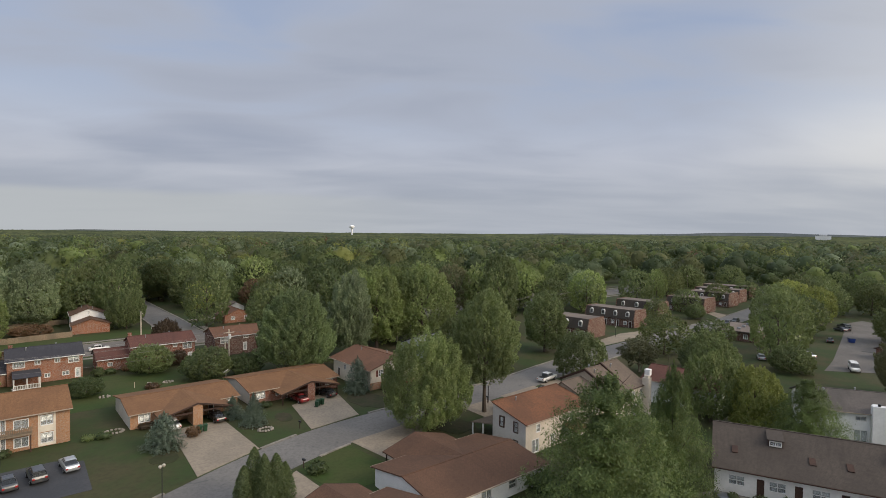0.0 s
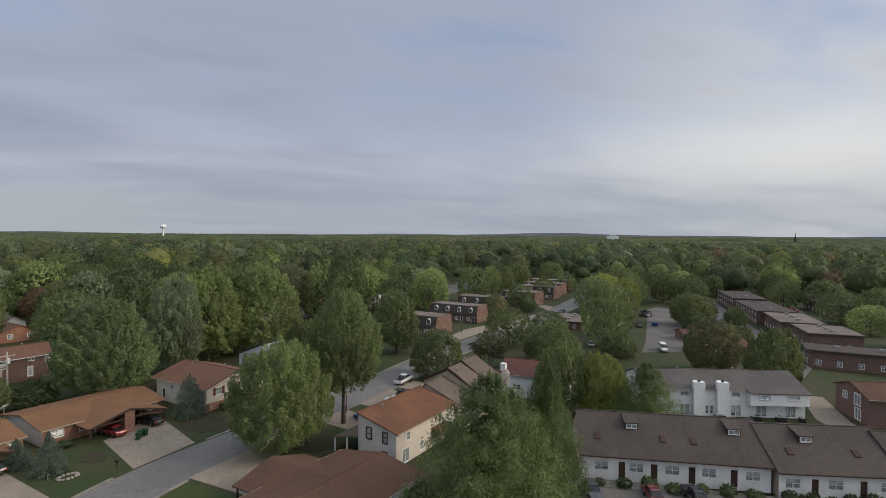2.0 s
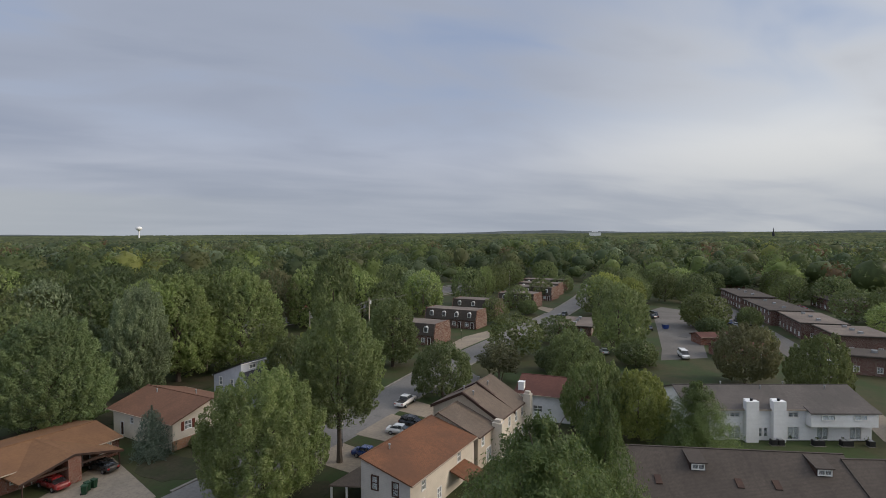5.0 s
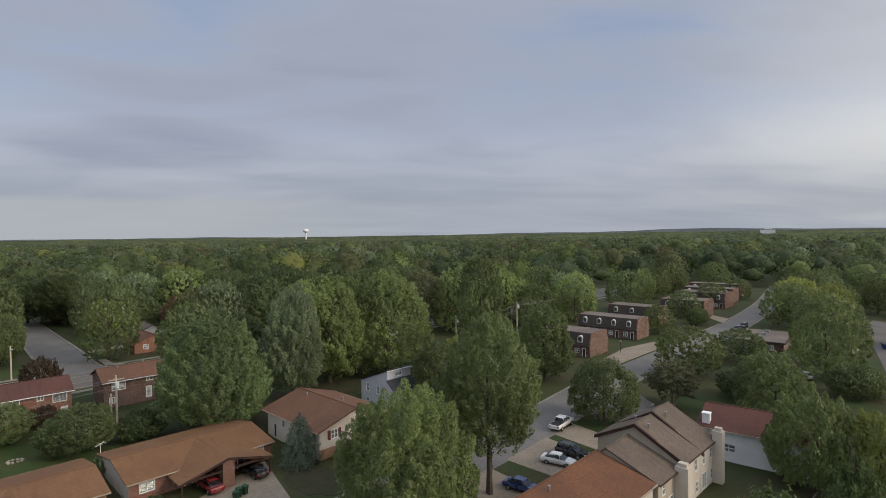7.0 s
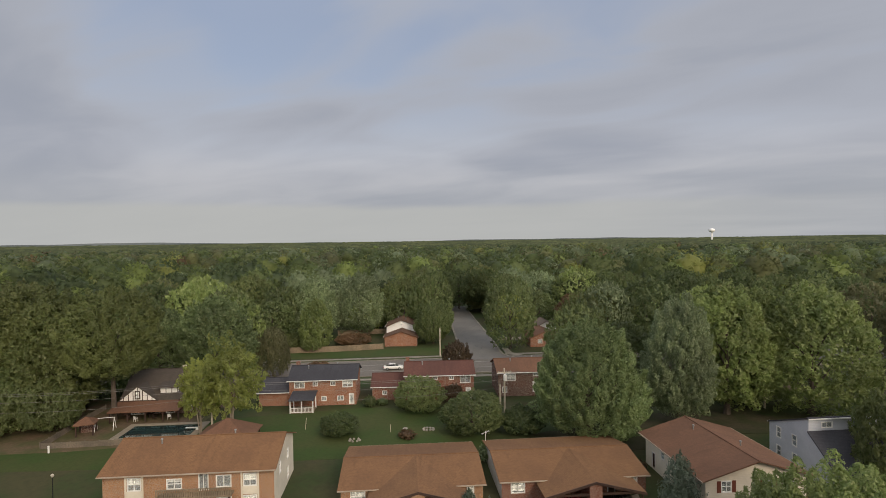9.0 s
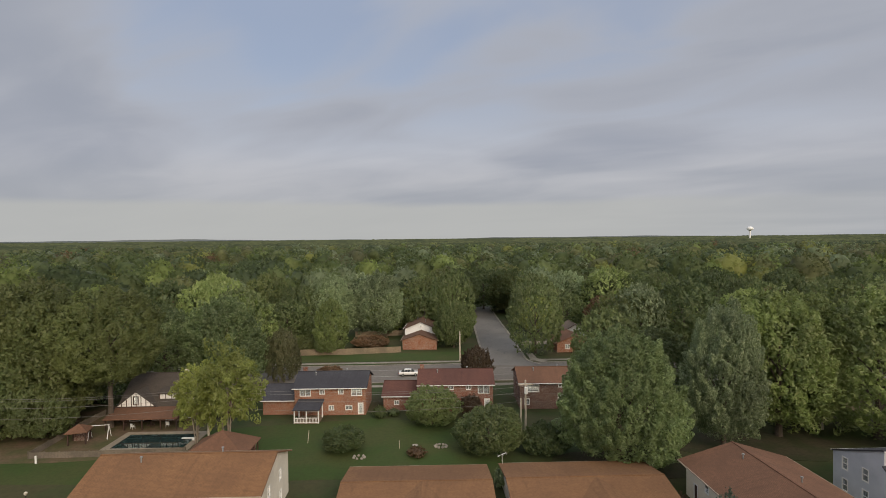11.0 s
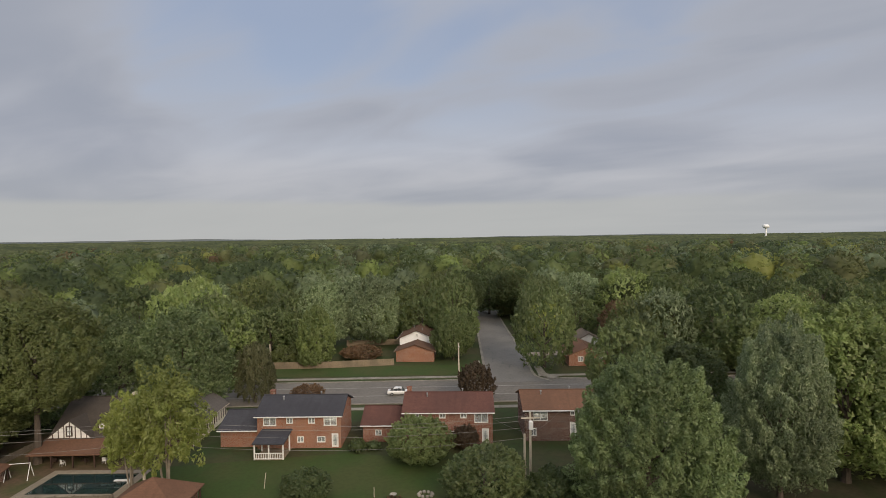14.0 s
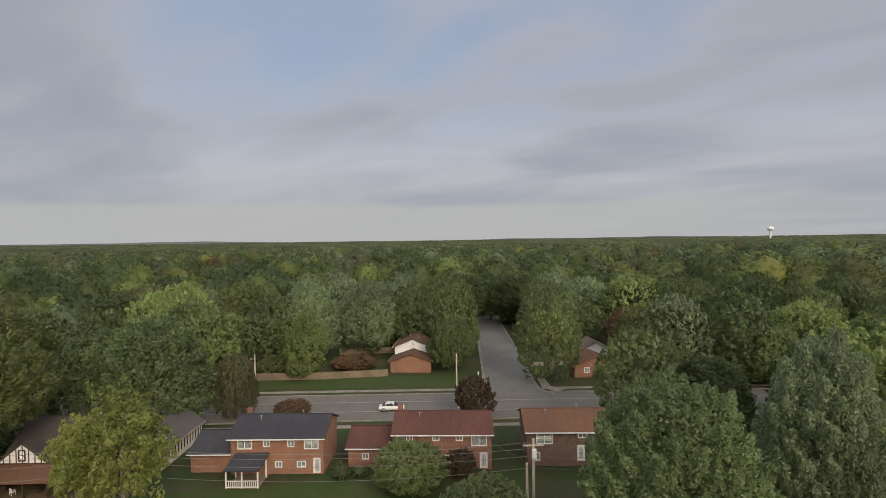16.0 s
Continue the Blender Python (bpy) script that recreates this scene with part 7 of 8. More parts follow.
utility_pole(162.6, 102.8, 10.0, 60, "wooden utility pole behind flats")
utility_pole(215.2, 110.0, 9.5, 60, "wooden utility pole behind flats")
utility_pole(259.8, 118.5, 9.5, 60, "wooden utility pole behind flats")
utility_pole(119.0, 95.0, 10.0, 60, "wooden utility pole behind flats", True)
utility_pole(88.0, 88.0, 10.0, 60, "wooden utility pole among trees", True)
for dz, dy, sag in ((8.5, -0.9, 0.9), (8.5, 0.9, 1.1), (7.3, 0.0, 1.0), (6.0, 0.0, 1.3)):
    wire((10.3, 82.0 + dy, dz), (-38.3, 77.0 + dy, dz + 0.2), sag)
    wire((-38.3, 77.0 + dy, dz + 0.2), (-88.0, 71.0 + dy, dz + 0.2), sag)
    wire((10.3, 82.0 + dy, dz), (58.0, 88.0 + dy, dz + 0.2), sag)
for a, b in (((88, 88), (119, 95)), ((119, 95), (162.6, 102.8)), ((162.6, 102.8), (215.2, 110)), ((215.2, 110), (259.8, 118.5))):
    for dz in (9.2, 9.0, 7.4):
        wire((*a, dz), (*b, dz), 0.8, rad=0.022)
wire((10.3, 82.0, 6.5), (16.0, 96.0, 5.2), 0.4, "thin service cable from a pole to a house", 0.015)
wire((10.3, 82.0, 6.5), (4.0, 94.4, 5.0), 0.4, "thin service cable from a pole to a house", 0.015)
post_lamp(-10.8, 26.0, 4.1, "black post lamp with a pale globe by the lane", True)
post_lamp(-48.6, 55.3, 3.2, "black post lamp with a pale globe on a lawn")
post_lamp(-27.5, 47.0, 3.0, "black post lamp with a pale globe by the car park")
post_lamp(45.6, 32.4, 3.6, "slender dark lamp post beside the lane")
post_lamp(120.5, 60.2, 3.2, "pale globe lamp before the flats")


# ---- yards: pool, fences, sheds, bins ----
def fence(points, h, label, mat=WOOD, gap=2.4):
    for (ax, ay), (bx, by) in zip(points, points[1:]):
        l = math.hypot(bx - ax, by - ay)
        rz = math.degrees(math.atan2(by - ay, bx - ax))
        root = thing("fence", ax, ay, rz, label, "fence", "yard fences", z=min(gz(ax, ay), gz(bx, by)) - 0.05)
        n = max(1, round(l / gap))
        for k in range(n + 1):
            bm = bmesh.new()
            box(bm, l * k / n - 0.06, l * k / n + 0.06, 0.02, 0.14, 0, h + 0.05)
            part("post", bm, mat, root)
        rng = random.Random(int(ax * 7 + ay))
        for k in range(n):
            bm = bmesh.new()
            x0, x1 = l * k / n, l * (k + 1) / n
            m = int((x1 - x0) / 0.16)
            for j in range(m):
                u = x0 + (x1 - x0) * j / m
                box(bm, u + 0.008, u + (x1 - x0) / m - 0.008, -0.02 - rng.uniform(0, 0.012), 0.012, 0.05, h - rng.uniform(0, 0.05))
            tagged(part("fence_panel", bm, mat, root), kind="stuff")


fence([(-50, 136.4), (-32.5, 138.4), (-18.5, 141.8)], 1.7, "tan board fence along a mown verge")
fence([(-36.0, 163.0), (-19.5, 166.0)], 1.7, "tan board fence behind a yard")
fence([(-62.5, 71.2), (-54.0, 72.2), (-40.5, 74.2)], 1.0, "weathered grey board fence beside a pool", OLDWOOD)
fence([(-62.5, 71.2), (-64.0, 82.0), (-64.5, 90.0)], 1.1, "weathered board fence of a leafy yard", OLDWOOD)
fence([(46, 93), (56, 95), (70, 97.5)], 1.6, "weathered board fence under tall trees", OLDWOOD)


def pool():
    root = thing("swimming_pool", -47.6, 78.4, 5, "rectangular in-ground pool with dark teal water and pale coping", "swimming pool")
    w, d = 11.2, 6.0
    bm = bmesh.new()
    for x0, x1, y0, y1 in ((-w / 2 - 1.1, w / 2 + 1.1, -d / 2 - 1.0, -d / 2), (-w / 2 - 1.1, w / 2 + 1.1, d / 2, d / 2 + 1.0), (-w / 2 - 1.1, -w / 2, -d / 2, d / 2), (w / 2, w / 2 + 1.1, -d / 2, d / 2)):
        box(bm, x0, x1, y0, y1, -0.2, 0.14)
    part("coping", bm, DRIVE, root, "pale concrete pool surround")
    bm = bmesh.new()
    box(bm, -w / 2 + 0.01, w / 2 - 0.01, -d / 2 + 0.01, d / 2 - 0.01, -0.1, 0.05)
    part("liner", bm, POOLLINER, root)
    bm = bmesh.new()
    box(bm, -w / 2 + 0.02, w / 2 - 0.02, -d / 2 + 0.02, d / 2 - 0.02, 0.056, 0.066)
    water = part("water", bm, WATER, root)
    bm = bmesh.new()
    box(bm, w / 2 - 1.6, w / 2 + 0.6, -0.25, 0.25, 0.45, 0.52)
    box(bm, w / 2 + 0.1, w / 2 + 0.5, -0.2, 0.2, 0.14, 0.45)
    part("diving_board", bm, WHITE, root)


pool()


def pavilion(x, y, w, d, eave, top, rz, roof, label):
    """A hipped roof on posts."""
    root = thing("garden_pavilion", x, y, rz, label, "shelter")
    bm = bmesh.new()
    base = [bm.verts.new(p) for p in ((-w / 2, -d / 2, eave), (w / 2, -d / 2, eave), (w / 2, d / 2, eave), (-w / 2, d / 2, eave))]
    low = [bm.verts.new((v.co.x, v.co.y, eave - 0.14)) for v in base]
    tip = bm.verts.new((0, 0, top))
    for k in range(4):
        bm.faces.new((base[k], base[(k + 1) % 4], tip))
        bm.faces.new((low[k], low[(k + 1) % 4], base[(k + 1) % 4], base[k]))
    bm.faces.new(low[::-1])
    part("roof", bm, roof, root)
    for sx in (-1, 1):
        for sy in (-1, 1):
            bm = bmesh.new()
            box(bm, sx * (w / 2 - 0.4) - 0.09, sx * (w / 2 - 0.4) + 0.09, sy * (d / 2 - 0.4) - 0.09, sy * (d / 2 - 0.4) + 0.09, 0, eave - 0.1)
            part("post", bm, TIMBER, root)
    bm = bmesh.new()
    box(bm, -w / 2 + 0.6, w / 2 - 0.6, d / 2 - 0.7, d / 2 - 0.5, 0, eave - 0.14)
    part("back_wall", bm, BRICK_DARK, root)


pavilion(-33.2, 71.2, 8.6, 7.0, 2.3, 4.7, 5, ROOF_BROWN_L, "brown hipped-roof pool house on posts")
pavilion(-59.6, 77.4, 3.2, 3.0, 2.0, 3.0, 20, ROOF_BROWN_L, "small brown-roofed garden hut")


def swing():
    root = thing("swing_set", -57.6, 79.2, 15, "white tubular swing frame in a leafy yard", "swing set")
    for x in (-1.4, 1.4):
        for s in (-1, 1):
            bm = bmesh.new()
            tube(bm, (x, s * 0.8, 0), (x, 0, 2.1), 0.05, 0.05, 8)
            part("leg", bm, WHITE, root)
    bm = bmesh.new()
    tube(bm, (-1.5, 0, 2.1), (1.5, 0, 2.1), 0.05, 0.05, 8)
    part("top_bar", bm, WHITE, root)


swing()


def wheelie_bin(x, y, rz):
    root = thing("wheelie_bin", x, y, rz, "dark green wheelie bin standing on a driveway", "bin", "wheelie bins", z=gz(x, y) + 0.05)
    bm = bmesh.new()
    loft(bm, [[(-a, -a, z), (a, -a, z), (a, a, z), (-a, a, z)] for a, z in ((0.24, 0.0), (0.3, 0.95))])
    part("body", bm, BIN_GREEN, root)
    bm = bmesh.new()
    loft(bm, [[(-0.33, -0.36, z), (0.33, -0.36, z), (0.30, 0.33, z + 0.06), (-0.30, 0.33, z + 0.06)] for z in (0.95, 1.03)])
    part("lid", bm, BIN_GREEN, root)
    for s in (-1, 1):
        bm = bmesh.new()
        tube(bm, (s * 0.25, 0.28, 0.12), (s * 0.31, 0.28, 0.12), 0.12, 0.12, 10)
        part("wheel", bm, RUBBER, root)


for x, y, rz in ((17.9, 47.9, 10), (18.7, 48.1, 25), (17.3, 47.2, 50), (-2.8, 45.6, 10), (-2.0, 45.8, 0)):
    wheelie_bin(x, y, rz)


def skip(x, y, rz):
    root = thing("waste_container", x, y, rz, "blue steel waste container on a car park", "waste container", z=gz(x, y) + 0.04)
    bm = bmesh.new()
    loft(bm, [[(-a, -b, z), (a, -b, z), (a, b, z), (-a, b, z)] for a, b, z in ((0.9, 0.7, 0.1), (1.1, 0.85, 1.3))])
    part("body", bm, BIN_BLUE, root)
    bm = bmesh.new()
    box(bm, -1.12, 1.12, -0.87, 0.87, 1.3, 1.38)
    part("lid", bm, BLACK, root)


skip(177.0, 16.5, 30)


def rock_ring(x, y, r, n, label):
    root = thing("rock_border", x, y, 0, label, "garden edging")
    rng = random.Random(int(x * 10))
    for k in range(n):
        a = 2 * math.pi * k / n
        bm = bmesh.new()
        bmesh.ops.create_icosphere(bm, subdivisions=1, radius=0.24, matrix=Matrix.Translation((r * math.cos(a), r * 0.7 * math.sin(a), 0.08)))
        for v in bm.verts:
            v.co += Vector((rng.uniform(-0.05, 0.05), rng.uniform(-0.05, 0.05), rng.uniform(-0.04, 0.04)))
        part("rock", bm, STONE, root)


rock_ring(6.2, 41.2, 1.1, 14, "ring of pale stones round a flower bed")
rock_ring(-14.0, 53.0, 1.3, 14, "ring of pale stones beside a brick wall")


def white_post(x, y, h, label):
    root = thing("marker_post", x, y, 0, label, "post")
    bm = bmesh.new()
    tube(bm, (0, 0, -0.1), (0, 0, h), 0.14, 0.14, 8)
    part("post", bm, WHITE, root)
    bm = bmesh.new()
    lathe(bm, ((0.16, h), (0.18, h + 0.05), (0.05, h + 0.12)), 8)
    part("cap", bm, WHITE, root)


white_post(-60.1, 69.7, 1.0, "short white post on a lawn")


def letterbox(x, y, rz):
    root = thing("letterbox", x, y, rz, "small dark letterbox on a post by the kerb", "letterbox")
    bm = bmesh.new()
    box(bm, -0.05, 0.05, -0.05, 0.05, -0.1, 1.05)
    part("post", bm, TIMBER, root)
    bm = bmesh.new()
    box(bm, -0.13, 0.13, -0.28, 0.28, 1.05, 1.3)
    part("box", bm, BLACK, root)


for x, y in ((11.0, 38.8), (6.3, 24.6), (45.4, 32.4), (34.6, 31.4)):
    letterbox(x, y, 10)


# ---- far landmarks ----
def water_tower():
    root = thing("water_tower", 1100, 2300, 0, "white water tower with a round tank on a column", "water tower")
    top = 70.0 - gz(1100, 2300)
    bm = bmesh.new()
    lathe(bm, ((6.5, 0), (4.2, 4), (3.6, 10), (3.4, top - 14)), 16)
    part("column", bm, FARWHITE, root)
    bm = bmesh.new()
    lathe(bm, ((3.5, top - 17), (9, top - 15), (12.4, top - 11), (12.8, top - 7), (10.5, top - 2.5), (4.5, top)), 20)
    part("tank", bm, FARWHITE, root)


water_tower()


def far_hall(x, y, rz, w, d, h, label):
    root = thing("far_hall", x, y, rz, label, "building")
    bm = bmesh.new()
    box(bm, -w / 2, w / 2, -d / 2, d / 2, 0, h)
    part("wall", bm, FARWHITE, root)
    bm = bmesh.new()
    box(bm, -w / 2 - 1, w / 2 + 1, -d / 2 - 1, d / 2 + 1, h, h + 1.2)
    part("roof", bm, METAL, root)
    bm = bmesh.new()
    box(bm, -w / 4, w / 4, -d / 4, d / 4, h + 1.2, h + 5)
    part("upper_hall", bm, FARWHITE, root)


far_hall(2340, 797, 20, 70, 50, 30, "white far-off hall above the trees")


def spire():
    root = thing("church_spire", 2477, 127, 0, "thin dark church spire above far trees", "spire")
    bm = bmesh.new()
    lathe(bm, ((5, 0), (4.5, 24), (2.2, 30), (0.4, 52 - gz(2477, 127))), 8)
    part("steeple", bm, ROOF_SLATE, root)


spire()


# ---- garden things ----
def garden_chair(x, y, rz, mat, label):
    root = thing("garden_chair", x, y, rz, label, "chair", "garden chairs", z=gz(x, y) + 0.03)
    bm = bmesh.new()
    box(bm, -0.26, 0.26, -0.26, 0.26, 0.40, 0.45)
    part("seat", bm, mat, root)
    bm = bmesh.new()
    slab(bm, (-0.26, 0.24, 0.95), (0.26, 0.24, 0.95), (0.26, 0.20, 0.45), (-0.26, 0.20, 0.45), 0.04)
    part("backrest", bm, mat, root)
    for sx in (-0.22, 0.22):
        for sy in (-0.22, 0.22):
            bm = bmesh.new()
            tube(bm, (sx * 1.1, sy * 1.1, 0), (sx, sy, 0.41), 0.025, 0.025, 6)
            part("leg", bm, mat, root)
        bm = bmesh.new()
        box(bm, sx * 1.1 - 0.03, sx * 1.1 + 0.03, -0.25, 0.22, 0.62, 0.66)
        part("armrest", bm, mat, root)


garden_chair(-54.9, 83.4, 160, WHITE, "white garden chair before a verandah")
garden_chair(-56.6, 84.0, 200, TIMBER, "dark garden chair under a verandah roof")
garden_chair(-52.0, 84.3, 150, TIMBER, "dark garden chair under a verandah roof")
garden_chair(-49.5, 84.6, 190, WHITE, "white garden chair under a verandah roof")


def patio_table(x, y):
    root = thing("patio_table", x, y, 0, "round dark patio table under a verandah roof", "table", z=gz(x, y) + 0.03)
    bm = bmesh.new()
    lathe(bm, ((0.02, 0.70), (0.60, 0.70), (0.62, 0.72), (0.60, 0.74), (0.02, 0.74)), 20)
    part("tabletop", bm, TIMBER, root)
    bm = bmesh.new()
    lathe(bm, ((0.28, 0.0), (0.28, 0.03), (0.05, 0.06), (0.05, 0.70)), 12)
    part("pedestal", bm, TIMBER, root)


patio_table(-53.4, 85.2)


def bird_bath(x, y):
    root = thing("bird_bath", x, y, 0, "pale stone bird bath on a back lawn", "bird bath")
    bm = bmesh.new()
    lathe(bm, ((0.26, 0.0), (0.24, 0.06), (0.09, 0.14), (0.08, 0.62), (0.16, 0.70)), 14)
    part("pedestal", bm, STONE, root)
    bm = bmesh.new()
    lathe(bm, ((0.14, 0.68), (0.36, 0.78), (0.44, 0.90), (0.40, 0.90), (0.30, 0.82), (0.02, 0.79)), 18)
    part("basin", bm, STONE, root)


bird_bath(-6.4, 76.6)


rock_ring(-2.7, 78.4, 0.9, 10, "ring of pale stones round a small garden pond")
rock_ring(-14.2, 73.8, 0.8, 7, "loose pale stones on a back lawn")


def stake(x, y, h, lean, label):
    root = thing("garden_stake", x, y, 20, label, "post")
    bm = bmesh.new()
    tube(bm, (0, 0, -0.2), (lean, 0.05, h), 0.05, 0.04, 8)
    part("post", bm, POLEWOOD, root)


stake(-23.4, 78.7, 2.0, 0.25, "leaning pale wooden stake on a back lawn")
stake(-8.9, 77.4, 1.2, 0.0, "short pale stake on a back lawn")


def hydrant(x, y):
    root = thing("fire_hydrant", x, y, 0, "small white fire hydrant at the street corner", "hydrant")
    bm = bmesh.new()
    lathe(bm, ((0.20, 0.0), (0.20, 0.06), (0.13, 0.10), (0.13, 0.60), (0.17, 0.62), (0.15, 0.74), (0.05, 0.84)), 12)
    part("barrel", bm, WHITE, root)
    for s in (-1, 1):
        bm = bmesh.new()
        tube(bm, (s * 0.12, 0, 0.48), (s * 0.24, 0, 0.48), 0.06, 0.06, 8)
        part("outlet", bm, WHITE, root)


hydrant(2.0, 143.6)


def tv_aerial(x, y, h):
    root = thing("roof_aerial", x, y, 15, "thin white aerial on a mast behind a duplex", "aerial")
    bm = bmesh.new()
    tube(bm, (0, 0, 0), (0, 0, h), 0.035, 0.03, 8)
    part("mast", bm, WHITE, root)
    bm = bmesh.new()
    tube(bm, (-0.6, 0, h - 0.35), (0.6, 0.2, h - 0.05), 0.03, 0.03, 6)
    part("boom", bm, WHITE, root)
    for u in (-0.5, 0.1, 0.55):
        bm = bmesh.new()
        tube(bm, (u, -0.35, h - 0.2 + u * 0.25), (u, 0.45, h - 0.2 + u * 0.25), 0.02, 0.02, 6)
        part("rod", bm, WHITE, root)


tv_aerial(6.1, 66.9, 3.9)


def air_conditioner(x, y, rz):
    root = thing("air_conditioner", x, y, rz, "dark grey outdoor air conditioner beside a white wall", "air conditioner", "outdoor air conditioners")
    bm = bmesh.new()
    box(bm, -0.42, 0.42, -0.42, 0.42, 0.08, 0.86)
    part("casing", bm, BLACK, root)
    bm = bmesh.new()
    box(bm, -0.5, 0.5, -0.5, 0.5, 0.0, 0.078)
    part("base", bm, KERB, root)
    bm = bmesh.new()
    lathe(bm, ((0.02, 0.865), (0.34, 0.865), (0.34, 0.90), (0.28, 0.91), (0.02, 0.90)), 14)
    part("fan_grille", bm, METAL, root)


for u in (-2.0, -1.0, 4.2, 5.0, 8.4, 9.2, 12.4):
    ca, sa = math.cos(radians(-56.3)), math.sin(radians(-56.3))
    air_conditioner(91.6 + ca * u + sa * 7.6, -17.2 + sa * u - ca * 7.6, -56.3)


# ---- trees round the houses ----
tree("grand", 22.5, 73.4, 18.8, 8.9, "sage", "behind the duplex", 0)
tree("grand", 38.8, 79.0, 20.6, 6.8, "silver", "in a row behind the houses", 1)
tree("tall", 49.7, 85.0, 22.5, 8.2, "bright", "in a row behind the houses", 0)
tree("broad", 64.1, 84.5, 22.6, 10.4, "bright", "behind the blue-grey house", 1)
tree("tall", 57.0, 92.0, 21.5, 7.6, "bright", "in a row behind the houses", 2)
tree("maple", 28.2, 27.5, 15.8, 7.4, "bright", "at the kerb of the lane", 2)
tree("shade", 41.6, 28.8, 21.9, 6.2, "mid", "beside the lane", 0)
tree("tall", 86.0, 57.0, 16.4, 6.3, "mid", "across the lane", 1)
tree("oval", 94.3, 85.1, 25.6, 6.6, "mid", "standing above other trees")
tree("weeping", 74.0, 34.2, 10.4, 5.8, "mid", "beside the lane")
tree("thin", 90.3, 30.7, 8.6, 5.0, "willow", "with dark bare boughs", 0)
tree("medium", 112.0, 38.0, 11.0, 7.0, "olive", "by the lane", 1)
tree("low", 93.5, 15.0, 12.0, 6.6, "mid", "near the car park", 1)
tree("medium", 131.4, 18.1, 18.6, 7.6, "mid", "at the edge of the car park", 2)
tree("bush", 120.5, 10.5, 6.5, 5.0, "mid", "at the edge of the car park")
tree("low", 118.0, -12.5, 13.0, 6.6, "willow", "behind the white apartment house", 0)
tree("low", 113.0, -25.5, 13.0, 5.8, "olive", "behind the white apartment house", 1)
tree("oval", -37.2, 140.2, 14.6, 4.6, "bright", "behind a fence")
tree("low", -4.5, 148.0, 13.0, 5.6, "mid", "at the corner of the side street", 0)
tree("medium", -5.9, 163.0, 21.0, 7.8, "mid", "beside the side street", 0)
tree("medium", 17.4, 140.5, 20.4, 7.6, "mid", "beside the side street", 1)
tree("broad", -42.5, 159.0, 19.6, 8.4, "silver", "behind a fenced yard", 0)
tree("broad", -29.5, 166.0, 20.2, 8.8, "silver", "behind a fenced yard", 1)
tree("medium", -57.8, 129.0, 19.0, 8.6, "mid", "beside the main road", 1)
tree("broad", -65.0, 109.0, 17.0, 8.6, "sage", "behind the half-timbered house", 0)
tree("thin", -35.2, 77.0, 16.4, 5.4, "yellow", "beside a swimming pool", 0)
tree("thin", -40.4, 77.6, 12.6, 4.0, "yellow", "beside a swimming pool", 1)
tree("shade", -59.2, 84.0, 23.8, 8.6, "olive", "with a bare lower trunk", 1)
tree("tall", -68.5, 84.0, 24.0, 8.0, "olive", "by a leaf-strewn yard", 1)
tree("broad", -50.0, 105.0, 19.5, 8.8, "sage", "behind the half-timbered house", 2)
tree("tall", -77.0, 86.0, 24.0, 8.5, "olive", "by a leaf-strewn yard", 2)
tree("broad", -72.0, 97.0, 21.0, 8.6, "sage", "by a leaf-strewn yard", 0)
tree("broad", -84.0, 95.0, 22.0, 9.5, "olive", "by a leaf-strewn yard", 1)
tree("broad", -90.0, 80.0, 22.0, 9.0, "olive", "by a leaf-strewn yard", 2)
tree("broad", -100.0, 92.0, 22.0, 9.0, "mid", "by a leaf-strewn yard", 0)
tree("broad", -84.0, 74.0, 16.0, 7.5, "mid", "by a leaf-strewn yard", 1)
tree("tall", -104.0, 78.0, 22.0, 8.0, "dark", "by a leaf-strewn yard", 1)
tree("low", -5.0, 88.0, 6.6, 4.8, "mid", "in a back garden")
tree("low", 4.6, 77.4, 6.8, 5.8, "mid", "behind a duplex")
tree("bush", -17.0, 76.4, 3.6, 3.2, "dark", "on a back lawn")
tree("bush", 13.0, 76.5, 4.6, 3.6, "dark", "behind a utility pole")
tree("bush", 29.0, 88.0, 9.0, 5.0, "dark", "in a shady garden")
tree("bush", 1.4, 92.6, 3.6, 2.2, "plum", "against a brick wall")
tree("weeping", -40.6, 113.5, 11.0, 4.0, "willow", "beside the main road")
tree("bush", 2.2, 116.2, 7.4, 3.7, "plum", "beside the main road")
tree("bush", -30.2, 114.2, 3.0, 3.4, "russet", "beside the main road")
tree("bush", -28.5, 149.0, 3.0, 5.6, "russet", "inside a fenced yard", 0)
tree("medium", 43.0, 172.0, 11.5, 7.6, "russet", "among green trees", 1)
tree("medium", 44.5, 140.0, 18.6, 7.2, "silver", "among darker trees", 2)
tree("medium", 39.5, 130.0, 9.0, 7.4, "dark", "beside the main road", 1)
tree("low", 62.0, 140.0, 12.0, 9.0, "mid", "beside the main road", 0)
tree("broad", 58.0, 110.0, 15.0, 8.5, "dark", "behind tall trees", 0)
tree("broad", 70.0, 108.0, 15.0, 8.0, "mid", "behind tall trees", 1)
tree("tall", 38.0, 106.0, 13.0, 7.0, "dark", "behind the brick houses", 2)
tree("low", 55.6, 55.6, 12.4, 5.4, "olive", "beside the blue-grey house", 0)
tree("low", 71.0, 66.0, 10.0, 6.0, "yellow", "beside the blue-grey house", 1)
tree("cedar", -1.0, 18.0, 6.9, 3.7, "dark", "at the lane's edge")
tree("spruce", -8.4, 42.0, 5.2, 3.0, "blue", "on a front lawn", 0)
tree("spruce", 5.2, 44.4, 5.2, 2.5, "blue", "on a front lawn", 1)
tree("spruce", 27.6, 51.6, 6.8, 3.0, "blue", "beside the split-level house", 0)
tree("spruce", 3.2, 50.0, 3.6, 2.4, "blue", "beside a duplex", 1)
